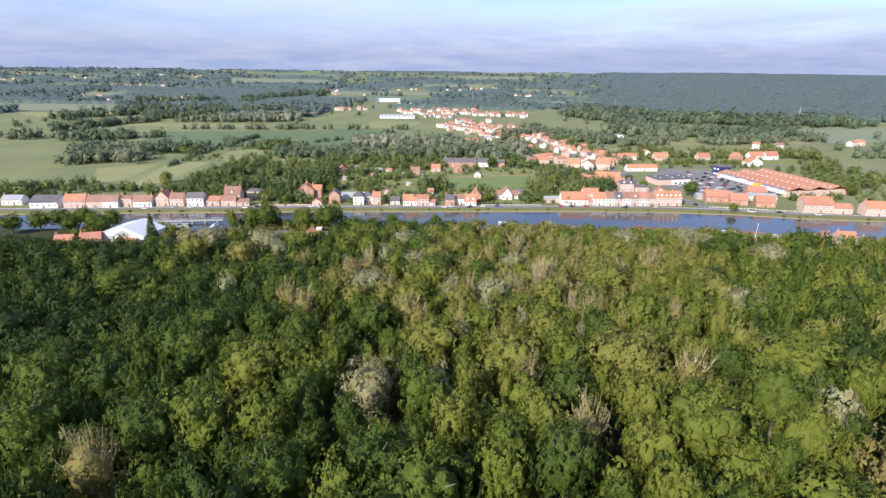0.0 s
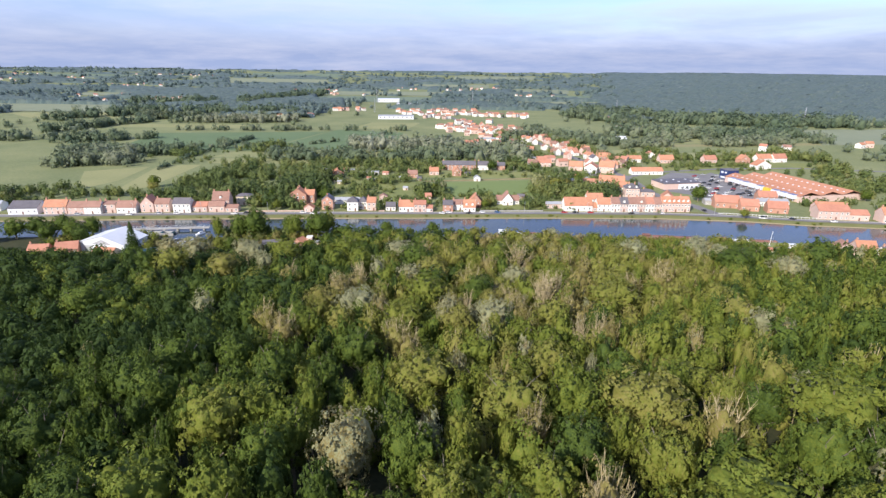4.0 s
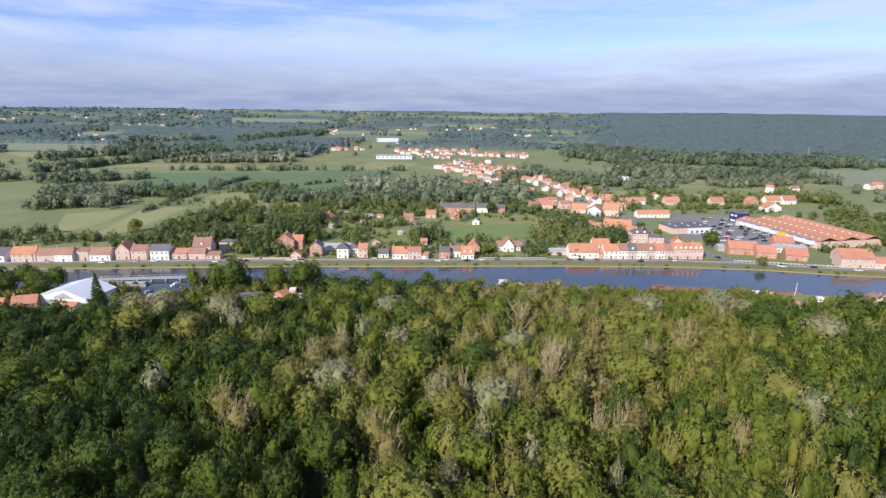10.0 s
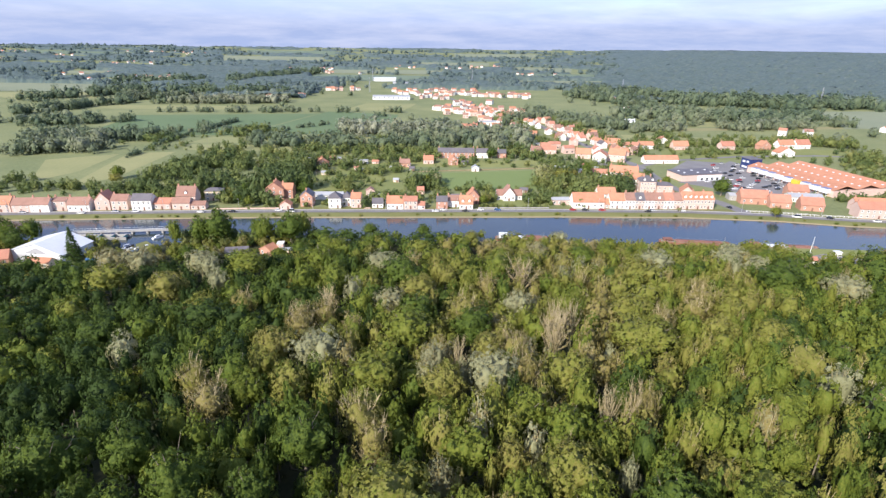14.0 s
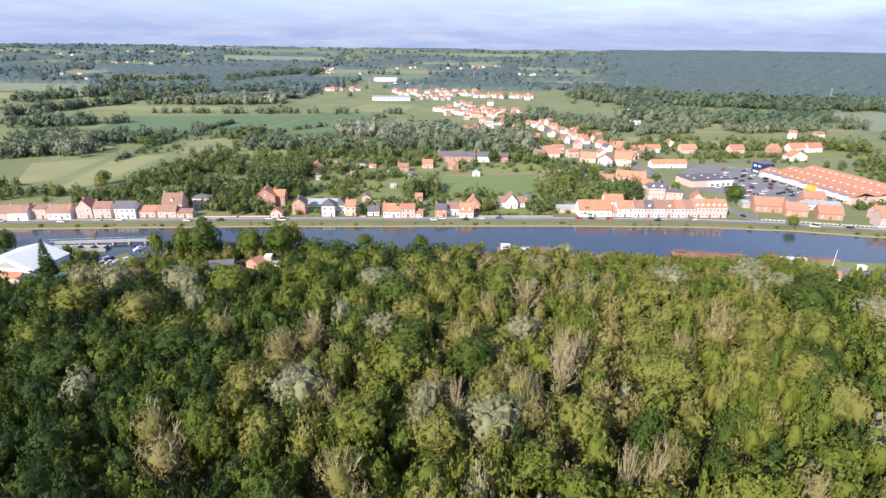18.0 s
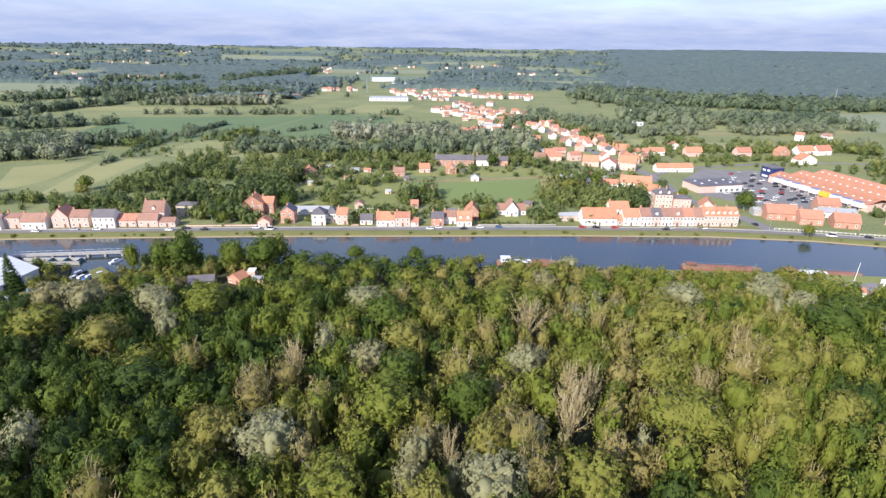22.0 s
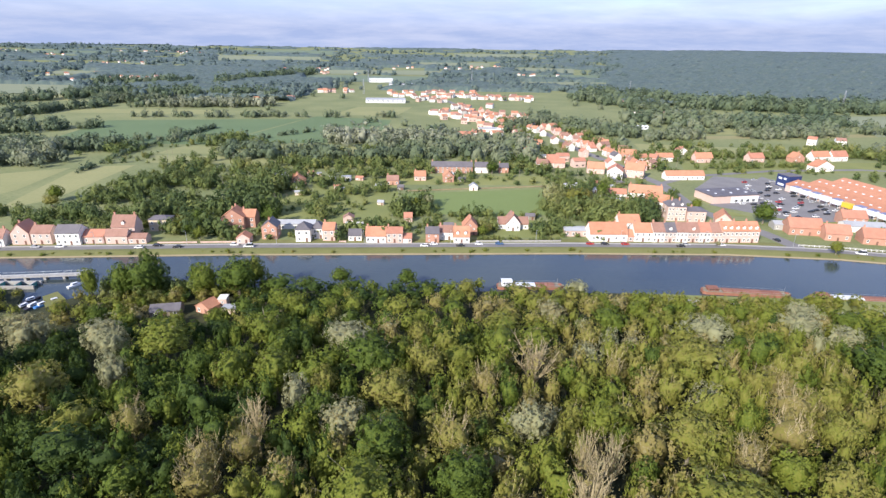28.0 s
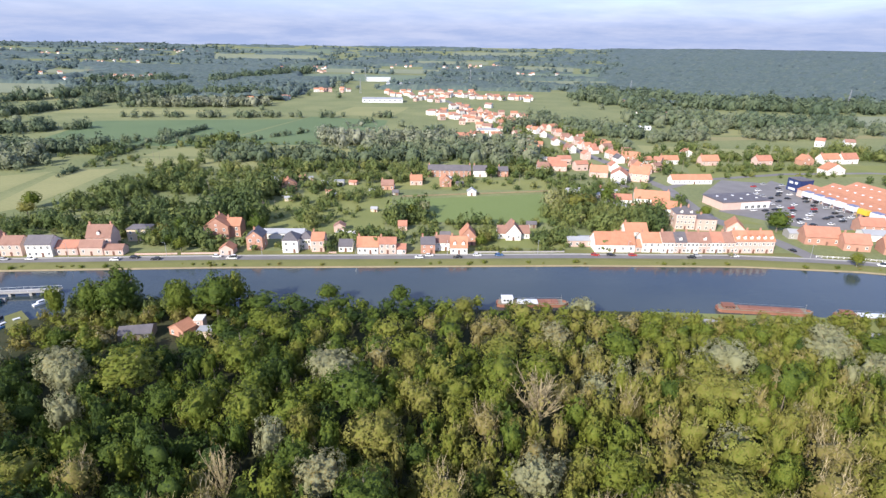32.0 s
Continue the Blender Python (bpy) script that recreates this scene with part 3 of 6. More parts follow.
def tree_kind(seed, tint, lobes, leaves, size, height, radius, tall, bark, loose=0.0, bare=False, core=2, half=False):
    """The two meshes of one kind of tree: trunk and crown, at their true size."""
    trunk = limbs(seed, height, radius, 34 if bare else 20 if half else 8, bare or half).mesh("trunk", bark)
    v, f = crown(seed, lobes, leaves, size / radius, tall, loose, core)
    v = v * np.array([radius, radius, height * 0.37]) + np.array([0, 0, height * 0.62])
    g = np.random.default_rng(seed + 1)
    return trunk, tri_mesh("crown", v, f, [LEAF], tint + g.uniform(-0.045, 0.045, len(f)))


KINDS = {
    "green": ([tree_kind(s, 0.40, 300, 12, 0.31, 17, 6.0, 1.0, BARK, 0.03, core=4) for s in (1, 2, 3, 13)], "tall leafy green broadleaf tree with a full rounded crown"),
    "dark": ([tree_kind(s, 0.18, 300, 12, 0.31, 17, 6.0, 1.05, BARK, 0.03, core=4) for s in (4, 5, 14)], "dark green broadleaf tree with a dense crown"),
    "gold": ([tree_kind(s, 0.58, 300, 12, 0.31, 17, 6.0, 1.0, BARK, 0.05, core=4) for s in (6, 7, 15)], "yellow-green tree with a broad soft crown"),
    "pale": ([tree_kind(s, 0.97, 300, 12, 0.29, 17, 6.0, 1.0, PALE_BARK, 0.06, core=4) for s in (8, 9)], "pale silvery grey-green willow with a loose crown"),
    "brown": ([tree_kind(s, 0.74, 120, 13, 0.32, 17, 6.0, 0.95, PALE_BARK, 0.10, half=True) for s in (10, 16)], "olive-brown tree with thinning leaves and pale branches"),
    "bare": ([tree_kind(s, 0.80, 46, 5, 0.42, 18, 6.0, 1.05, PALE_BARK, 0.10, True, 0) for s in (11, 12)], "half-dead tree with bare pale branches and few leaves"),
}
TREE_HEIGHT = [(40, 24), (100, 23), (180, 19.3), (233, 17.6), (270, 17.4), (290, 15.5), (307, 12.3), (341, 8.2)]


def tree(kind, x, y, radius, height, turn=0.0, group="trees of the wood", z=0.0):
    shapes, label = KINDS[kind]
    trunk, leaves = shapes[int(abs(x * 7 + y * 3)) % len(shapes)]
    t = thing("tree", pose(x, y, z, 0, 0, turn) @ Matrix.Diagonal((radius / 6.0, radius / 6.0, height / 17.0, 1)), label, "tree", group)
    part("trunk", trunk, t)
    part("crown", leaves, t, at=Matrix.Translation((0, 0, -4.3)) @ Matrix.Diagonal((1, 1, 1.25, 1)) if y > 285 else None)
    return t


# trees that stand out of the wood: x, y, radius, kind
MARKED = [(68, 338, 4.8, "pale"), (52, 311, 7.3, "pale"), (-19, 285, 7.6, "pale"), (-12, 236, 6.3, "pale"), (33, 236, 5.2, "pale"), (39, 267, 9.0, "bare"),
          (102, 294, 9.1, "pale"), (-28, 196, 7.0, "pale"), (19, 181, 7.3, "pale"), (67, 206, 10.4, "gold"), (-15, 101, 6.4, "pale"), (19, 89, 5.8, "green"),
          (27, 85, 4.6, "brown"), (3, 86, 5.7, "green"), (47, 84, 8.6, "green"), (37, 78, 5.2, "green"), (86, 118, 10.5, "green"), (65, 81, 5.9, "green"),
          (17, 119, 8.2, "gold"), (46, 117, 10.1, "gold"), (58, 110, 5.1, "brown"), (20, 108, 3.8, "brown"), (-3, 133, 9.0, "gold"), (-44, 85, 7.1, "green")]
# some left trees below y 200 take the dark kind to imitate shade
MARKED += [(-52, 82, 5.9, "dark"), (-33, 87, 5.7, "green"), (-43, 110, 7.0, "green"), (-46, 167, 5.6, "brown"), (-65, 144, 7.3, "dark"), (-70, 131, 6.7, "dark"),
           (-76, 85, 6.6, "dark"), (-91, 109, 6.3, "dark"), (-75, 106, 6.2, "dark"), (-55, 71, 4.8, "brown"), (10, 69, 4.7, "green"), (92, 103, 5.4, "green"),
           (49, 70, 4.8, "green"), (35, 65, 4.5, "green"), (-17, 88, 3.1, "dark"), (-27, 107, 5.6, "green"), (-11, 161, 5.3, "brown"), (-36, 115, 5.3, "green"),
           (-49, 117, 4.8, "dark"), (-39, 137, 5.7, "dark"), (-128, 203, 8.9, "dark"), (7, 176, 5.9, "gold"), (19, 197, 5.6, "gold"), (3, 182, 3.3, "pale")]
MARKED += [(-41, 187, 4.5, "gold"), (-30, 175, 5.2, "gold"), (-11, 180, 7.8, "green"), (-7, 152, 4.0, "brown"), (6, 139, 2.7, "pale"), (-21, 152, 6.2, "dark"),
           (-40, 173, 4.7, "green"), (-2, 228, 8.1, "dark"), (-32, 226, 4.7, "brown"), (-37, 214, 5.3, "brown"), (40, 208, 6.0, "bare"), (28, 185, 5.2, "brown"),
           (39, 181, 6.8, "gold"), (25, 164, 5.3, "green"), (32, 156, 5.9, "green"), (43, 164, 3.2, "bare"), (48, 163, 3.1, "bare"), (53, 168, 3.9, "brown"),
           (11, 148, 5.2, "green"), (147, 312, 10.5, "pale"), (156, 278, 10.5, "dark"), (162, 256, 7.7, "pale"), (108, 170, 2.7, "pale"), (44, 132, 6.1, "dark")]
MARKED += [(31, 131, 4.6, "green"), (20, 134, 4.5, "green"), (56, 131, 4.2, "green"), (-53, 147, 5.4, "dark"), (16, 215, 7.1, "dark"), (27, 197, 5.4, "brown"),
           (4, 192, 3.4, "pale"), (11, 192, 2.9, "bare"), (-4, 210, 9.4, "green"), (14, 231, 6.2, "brown"), (49, 223, 3.7, "bare"), (43, 224, 3.7, "bare"),
           (62, 266, 3.2, "brown"), (139, 300, 10.1, "pale"), (145, 287, 6.3, "pale"), (143, 268, 10.5, "dark"), (-33, 237, 4.0, "bare"), (-39, 222, 5.1, "brown"),
           (-41, 199, 6.1, "gold"), (-63, 236, 4.8, "brown"), (-127, 288, 7.5, "pale"), (-98, 284, 7.3, "pale"), (-82, 261, 4.2, "pale"), (-138, 285, 6.3, "pale")]
MARKED += [(-97, 252, 8.0, "gold"), (-125, 261, 8.4, "gold"), (-77, 281, 9.7, "green"), (-45, 318, 10.5, "green"), (-33, 349, 8.2, "dark"), (-4, 348, 8.7, "dark"),
           (22, 337, 6.6, "gold"), (74, 323, 5.2, "green"), (91, 324, 5.2, "green"), (-46, 182, 5.2, "dark"), (-54, 178, 4.5, "brown"), (70, 232, 7.8, "gold"),
           (76, 219, 3.2, "brown"), (93, 213, 5.5, "gold"), (106, 210, 6.0, "gold"), (94, 233, 6.3, "brown"), (-91, 276, 5.2, "pale"), (-21, 255, 4.2, "gold"),
           (-2, 251, 7.4, "gold"), (24, 257, 4.6, "brown"), (8, 267, 4.9, "gold"), (101, 244, 6.4, "brown"), (99, 258, 3.9, "gold"), (79, 224, 4.8, "brown")]
MARKED += [(106, 234, 5.3, "gold"), (88, 273, 9.3, "gold"), (51, 238, 5.4, "green"), (43, 215, 4.5, "bare"), (-48, 293, 8.6, "green"), (-10, 270, 9.2, "dark"),
           (4, 289, 4.7, "gold"), (-19, 241, 5.5, "dark"), (-36, 262, 7.2, "green")]
MARKED += [(-119, 333, 5.6, "dark"), (-109, 334, 8.6, "dark"), (-86, 334, 6.0, "green"), (-73, 335, 8.8, "dark"), (-131, 330, 3.6, "green"),
           (-29, 331, 6.0, "dark"), (-52, 322, 7.0, "green"), (86, 315, 4.6, "green")]
rng = np.random.default_rng(11)
standing = []
for x, y, r, kind in MARKED:
    r = min(r, 0.55 * run(TREE_HEIGHT, y)) if x > -60 else r
    tree(kind, x, y, r, run(TREE_HEIGHT, y) * (0.90 + 0.02 * r) if y < 318 or x > -60 else 13.4 + r * 0.55, rng.uniform(0, 360), z=bank(x, y))
    standing.append((x, y, r * 0.94))


def wooded(x, y):
    """Where the wood on the near bank grows."""
    if y > near_edge(x) - 4:
        return False
    if x > 70 and y > 326 - 0.14 * (x - 70):        # the open quay on the right
        return False
    if 28 < x < 72 and y > 337 or -112 < x < -60 and 300 < y < 329:            # the moored barge and the cabins
        return False
    if x < -112 and y > (290 if x < -168 else 296):     # the boatyard on the left
        return False
    if abs(x) > 0.84 * y + 62:
        return False
    return True


wood, singles = [], []
tries = 0
cells = {}
for x, y, r in standing:
    cells.setdefault((int(x // 17), int(y // 17)), []).append((x, y, r))
while tries < 60000 and len(wood) + len(singles) < 3100:
    tries += 1
    x, y = rng.uniform(-430, 430), rng.uniform(38, 345)
    if not wooded(x, y):
        continue
    r = float(np.clip(rng.lognormal(1.40 - 0.26 * smooth(50, 90, x) * smooth(130, 180, y) - 0.10 * smooth(-40, -80, x) + 0.16 * (1 - smooth(80, 130, y)), 0.45), 1.8, 9.2))
    cx, cy = int(x // 17), int(y // 17)
    near = [p for i in (-1, 0, 1) for j in (-1, 0, 1) for p in cells.get((cx + i, cy + j), ())]
    if any((x - a) ** 2 + (y - b) ** 2 < (0.83 * (r + c)) ** 2 for a, b, c in near):
        continue
    cells.setdefault((cx, cy), []).append((x, y, r))
    patchy = noise.noise((x / 38, y / 38, 5.0))
    # tint mixes tree colour with painted shade towards the left, near and right
    tint = 0.38 + 0.20 * patchy + rng.normal() * 0.19 + 0.0006 * max(-80, min(x, 60)) + 0.08 * smooth(-30, 20, x) * (1 - smooth(60, 110, x)) - 0.10 * (1 - smooth(140, 210, y)) - 0.16 * smooth(10, -70, x) * (1 - smooth(190, 250, y)) - 0.12 * smooth(50, 90, x) * (1 - smooth(220, 270, y)) - 0.26 * smooth(-20, -75, x) - 0.20 * (1 - smooth(80, 140, y)) - 0.15 * smooth(255, 285, y) * (1 - smooth(30, 70, x))
    if rng.random() < 0.012:
        tint = rng.uniform(0.86, 0.98)
    h = run(TREE_HEIGHT, y) * min(0.62 + 0.058 * r + rng.uniform(-0.18, 0.16), 1.08) * (1.0 - 0.22 * smooth(-50, -120, x)) * (1.0 - 0.2 * smooth(265, 300, y) * smooth(-40, -80, x))
    (singles if len(singles) < 175 and abs(x) < 0.62 * y + 28 and y < 150 else wood).append((x, y, r, h, tint))
for x, y, r, h, tint in singles:
    kind = "bare" if rng.random() < 0.012 else "dark" if tint < 0.27 else "green" if tint < 0.50 else "gold" if tint < 0.72 else "brown" if tint < 0.86 else "pale"
    tree(kind, x, y, r * 1.06, h, rng.uniform(0, 360), z=bank(x, y))
SHAPES = [[crown(30 + s, 56, 10, 0.115, 1.0, 0.04, 2, billows=20) for s in range(5)], [crown(36 + s, 100, 10, 0.086, 1.0, 0.04, 2, billows=28) for s in range(6)],
          [crown(43 + s, 190, 10, 0.062, 1.0, 0.04, 3) for s in range(5)]]
LIGHT = [[crown(50 + s, 46, 8, 0.160, 1.0, 0.04, 2, 0.66, billows=16) for s in range(4)], [crown(55 + s, 66, 9, 0.120, 1.0, 0.04, 2, 0.66, billows=22) for s in range(5)],
         [crown(90 + s, 98, 10, 0.092, 1.0, 0.04, 2, 0.68, billows=28) for s in range(4)]]


def outer(x, y):
    """The far and the side parts of the wood, which the camera never comes near."""
    return y > 322 or abs(x) > 0.42 * y + 35


grown("woodland", [(x, y, bank(x, y) + h * 0.60, r * 1.04, h * 0.41, tint) for x, y, r, h, tint in wood if not outer(x, y)], SHAPES, LEAF,
      "dense mixed green woodland of broadleaf trees on the near bank", "woodland", 5)
grown("outer_woodland", [(x, y, bank(x, y) + h * 0.60, r * 1.04, h * 0.41, tint) for x, y, r, h, tint in wood if outer(x, y)], LIGHT, LEAF,
      "outer parts of the mixed green woodland on the near bank", "woodland", 25)
tb, twigs = Build(), Build()
for x, y, r, h, tint in wood:
    if y < 345:
        tb.tube((x, y, bank(x, y) - 0.3), (x, y, bank(x, y) + h * 0.55), 0.24, 0.13, 5)
    if tint > 0.48 and x > -60 and y > 110 and rng.random() < 0.6:
        for i in range(12):
            a, w = i * 2.4, r * rng.uniform(0.15, 0.75)
            q = Vector((x + math.cos(a) * w, y + math.sin(a) * w, bank(x, y) + h * rng.uniform(0.74, 1.0)))
            twigs.tube(Vector((x, y, bank(x, y) + h * 0.35)).lerp(q, 0.4), q, 0.08, 0.03, 3)
tagged(new("woodland_trunks", tb.mesh("woodland_trunks", BARK)), "brown trunks of the woodland trees", "tree trunks", kind="stuff")
under = []
for _ in range(2200):
    x, y = rng.uniform(-130, 130), rng.uniform(50, 290)
    if len(under) < 700 and abs(x) < 0.84 * y + 30 and not any(math.hypot(x - a, y - b) < 0.62 * c for i in (-1, 0, 1) for j in (-1, 0, 1) for a, b, c in cells.get((int(x // 17) + i, int(y // 17) + j), ())):
        r = rng.uniform(1.3, 2.9)
        under.append((x, y, bank(x, y) + r * 0.9 + 0.3, r, r * rng.uniform(0.9, 1.7), 0.42 + rng.normal() * 0.16))
grown("woodland_undergrowth", under, [crown(120 + s, 16, 7, 0.23, 1.0, 0.06, 1) for s in range(5)], LEAF, "low green undergrowth between the woodland trees", "undergrowth", 26)
tagged(new("woodland_twigs", twigs.mesh("woodland_twigs", PALE_BARK)), "thin pale bare branches among the woodland crowns", "branches", kind="stuff")

# hedges, groves and gardens beyond the canal: two ends, width, how many, radius, tint
SMALL = [crown(60 + s, 34, 8, 0.175, 1.0, 0.06, 1) for s in range(6)]
MIDS = [crown(66 + s, 15, 8, 0.28, 1.0, 0.05, 1) for s in range(5)]
FARS = [crown(80 + s, 10, 5, 0.34, 1.0, 0.03, 2, 0.93, 0.14, 12) for s in range(5)]
ROWS_NEAR = [(-236, 436, -147, 432, 20, 52, 3.6, 0.28), (-214, 500, -184, 528, 26, 34, 4.2, 0.28), (-166, 469, -128, 436, 22, 40, 4.0, 0.22),
             (-190, 530, -100, 520, 36, 60, 3.8, 0.35), (-216, 470, -184, 480, 20, 22, 4.0, 0.30), (-60, 501, -31, 508, 12, 12, 2.8, 0.4),
             (-15, 452, 8, 462, 12, 14, 3.4, 0.3)]
ROWS_FAR = [(-110, 725, 8, 703, 34, 80, 6.0, 0.85), (-192, 631, 8, 629, 26, 90, 4.6, 0.35), (8, 655, 94, 626, 30, 60, 5.6, 0.55), (8, 715, 101, 698, 26, 44, 5.6, 0.7),
            (-60, 680, 60, 670, 24, 40, 5.0, 0.6), (-388, 577, -313, 599, 26, 46, 5.2, 0.6), (-417, 615, -344, 634, 22, 34, 5.2, 0.6), (-425, 662, -296, 660, 20, 60, 5.0, 0.25)]
ROWS_NEAR += [(-134, 597, 7, 594, 16, 60, 3.4, 0.35), (80, 462, 122, 470, 20, 46, 3.8, 0.45),
              (89, 495, 118, 503, 14, 22, 4.0, 0.3), (85, 470, 92, 500, 12, 14, 4.6, 0.66), (66, 430, 84, 424, 12, 16, 2.8, 0.3)]
ROWS_NEAR += [(30, 409.5, 76, 410, 1, 40, 1.1, 0.45), (-14, 451, 90, 454, 3, 40, 1.6, 0.4), (92, 460, 98, 525, 5, 24, 2.4, 0.4), (30, 424, 42, 430, 8, 12, 2.4, 0.6), (-92, 506, -60, 470, 8, 12, 2.2, 0.45), (405, 690, 453, 640, 30, 40, 4.6, 0.4),
              (377, 565, 420, 572, 20, 24, 4.4, 0.45), (335, 470, 420, 520, 18, 40, 4.0, 0.45), (-300, 440, -250, 445, 12, 16, 3.0, 0.35),
              (120, 640, 90, 900, 30, 60, 3.6, 0.42), (190, 600, 165, 860, 26, 60, 3.6, 0.42),
              (30, 590, 100, 585, 12, 26, 3.0, 0.45), (100, 540, 150, 520, 16, 16, 3.0, 0.4), (-225, 600, -130, 560, 40, 44, 3.2, 0.4)]
ROWS_NEAR += [(-70, 560, 0, 555, 26, 34, 2.8, 0.42), (-60, 600, 0, 580, 20, 24, 3.0, 0.42), (205, 640, 300, 655, 14, 30, 3.2, 0.42),
              (300, 650, 420, 668, 16, 40, 3.4, 0.40), (-340, 440, -300, 470, 14, 14, 3.2, 0.3), (340, 400, 420, 430, 30, 40, 4.0, 0.35),
              (-420, 420, -330, 430, 30, 40, 4.0, 0.35)]
ROWS_FAR += [(-592, 846, -534, 1013, 26, 60, 5.5, 0.25), (-503, 745, -405, 793, 18, 44, 5.0, 0.25), (-447, 1024, -268, 1057, 30, 90, 6.0, 0.75),
            (-560, 1068, -487, 1110, 40, 60, 6.0, 0.5), (-764, 1419, -605, 1509, 60, 90, 8.0, 0.15), (-517, 1463, -415, 2013, 60, 90, 9.0, 0.2),
            (139, 861, 215, 833, 22, 44, 5.0, 0.5), (159, 812, 252, 774, 30, 60, 5.0, 0.5), (299, 915, 401, 867, 40, 70, 6.0, 0.5)]
ROWS_FAR += [(242, 746, 315, 780, 20, 30, 4.6, 0.55), (417, 869, 561, 901, 40, 90, 6.0, 0.2), (370, 784, 487, 809, 30, 56, 5.0, 0.6),
             (322, 1297, 464, 1134, 90, 120, 8.0, 0.3), (451, 1120, 780, 1075, 90, 200, 8.0, 0.25), (-300, 760, -215, 690, 5, 24, 3.0, 0.3),
             (-215, 690, -60, 905, 4, 26, 2.6, 0.35), (-420, 900, -60, 930, 16, 60, 3.6, 0.5), (-330, 700, -200, 720, 18, 20, 3.4, 0.5)]
ROWS_NEAR += [(-140, 411, -114, 414, 8, 12, 4.2, 0.2), (-128, 444, -90, 450, 14, 18, 5.6, 0.2), (-166, 425, -152, 440, 10, 9, 5.0, 0.3), (-75, 470, -60, 444, 8, 8, 3.6, 0.35),
              (-16, 452, 4, 470, 12, 12, 5.0, 0.28), (-124, 470, -100, 520, 20, 22, 5.6, 0.25), (130, 440, 140, 470, 16, 18, 4.6, 0.25), (98, 440, 128, 452, 16, 26, 4.4, 0.4), (190, 625, 160, 790, 10, 26, 3.6, 0.35), (230, 600, 330, 615, 8, 22, 2.6, 0.4), (200, 650, 330, 668, 12, 30, 3.4, 0.35),
              (160, 470, 172, 500, 8, 10, 3.4, 0.35), (-132, 338, -60, 340, 4, 44, 2.6, 0.28), (-128, 332, -100, 330, 5, 12, 2.4, 0.5), (66, 419, 80, 430, 8, 12, 3.2, 0.3)]
ROWS_FAR += [(268, 1268, 378, 1003, 60, 80, 7.0, 0.3), (274, 927, 374, 879, 40, 46, 6.0, 0.4), (543, 1100, 614, 1028, 40, 50, 8.0, 0.15), (268, 798, 455, 836, 14, 24, 4.0, 0.5),
             (455, 836, 559, 822, 20, 24, 5.0, 0.45), (168, 916, 92, 805, 22, 40, 5.5, 0.5), (-285, 650, -267, 811, 3, 44, 2.3, 0.15), (-278, 540, -285, 650, 3, 28, 1.9, 0.15),
             (-201, 671, -89, 635, 16, 40, 4.0, 0.35), (-699, 1035, -631, 1198, 60, 50, 7.0, 0.2), (-631, 1198, -300, 1180, 60, 80, 8.0, 0.2)]
g2 = np.random.default_rng(21)


def strew(rows):
    out = []
    for x0, y0, x1, y1, w, n, r, tint in rows:
        for _ in range(n):
            u = g2.random()
            x, y = x0 + (x1 - x0) * u + g2.normal() * w * 0.22, y0 + (y1 - y0) * u + g2.normal() * w * 0.34
            rr = r * g2.uniform(0.6, 1.3)
            out.append((x, y, terrain(x, y) + rr * 1.0, rr, rr * g2.uniform(1.0, 1.5), tint + g2.normal() * 0.11))
    return out


def free(x, y):
    """Open garden or meadow land between the houses."""
    if y < far_edge(x) + 17 or -16 < x < 92 and 454 < y < 530 or -345 < x < -235 and 455 < y < 590:
        return False
    if 185 < x < 345 and 440 < y < 580 or 120 < x < 330 and y < 425 or abs(x - run(STREET, y)) < 14:
        return False
    return not any(abs(x - a) < b and 0 < y - c < d for a, b, c, d in PLOTS)


PLOTS = [(-107, 9, 419, 18), (-99, 7, 420, 18), (-146, 8, 413, 16), (-72, 13, 420, 14), (52, 11, 416, 22), (20, 20, 565, 20), (206, 18, 552, 18), (151, 14, 488, 18), (160, 12, 440, 22)]
STREET = [(400, 203), (428, 197), (446, 188), (480, 178), (545, 181), (614, 168), (745, 142), (880, 97), (1180, 20)]        # y and x along the village street
bushes = []
BUSHES = [crown(70 + s, 18, 7, 0.26, 1.0, 0.06, 1) for s in range(6)]
for _ in range(2700):
    x, y = g2.uniform(-330, 430), 405 + 315 * g2.random() ** 1.3
    n = noise.noise((x / 60, y / 45, 4.0))
    if n > -0.06 and free(x, y):
        r = g2.uniform(0.8, 2.4) + 4.6 * max(n, 0)
        bushes.append((x, y, r * 0.8, r, r * g2.uniform(0.9, 1.4), 0.42 + g2.normal() * 0.16))
grown("garden_bushes", bushes, BUSHES, GARDEN_LEAF, "green bushes and small trees in the gardens and meadows", "bushes", 12)
grown("garden_trees", strew(ROWS_NEAR), SMALL, GARDEN_LEAF, "green hedges, garden trees and groves behind the village", "trees", 6)
grown("field_hedges", strew(ROWS_FAR), MIDS + FARS[:1], HAZED_HEDGE_LEAF, "distant hedgerows and willows between the meadows", "hedgerows", 7)

OPEN = [(-440, 660, -40, 990), (-660, 920, -290, 1000), (-900, 1060, -560, 1230), (205, 640, 440, 800), (590, 800, 1000, 1060), (-260, 900, 330, 1400)]


FAR_VILLAGES = [(-1990, 2680), (-1800, 2920), (-1450, 3300), (-1080, 1820), (-860, 1615), (-810, 1650), (-1650, 3400), (-2250, 3100), (-1300, 2500)]
FAR_HAMLETS = [(-520, 2350), (-150, 2500), (80, 2450), (200, 2650), (-380, 2050), (330, 2050)]


def open_land(x, y):
    return any(a < x < c and b < y < d for a, b, c, d in OPEN) or any(u * y < x < v * y and a < y < b for u, v, a, b, _ in FAR_FIELDS)


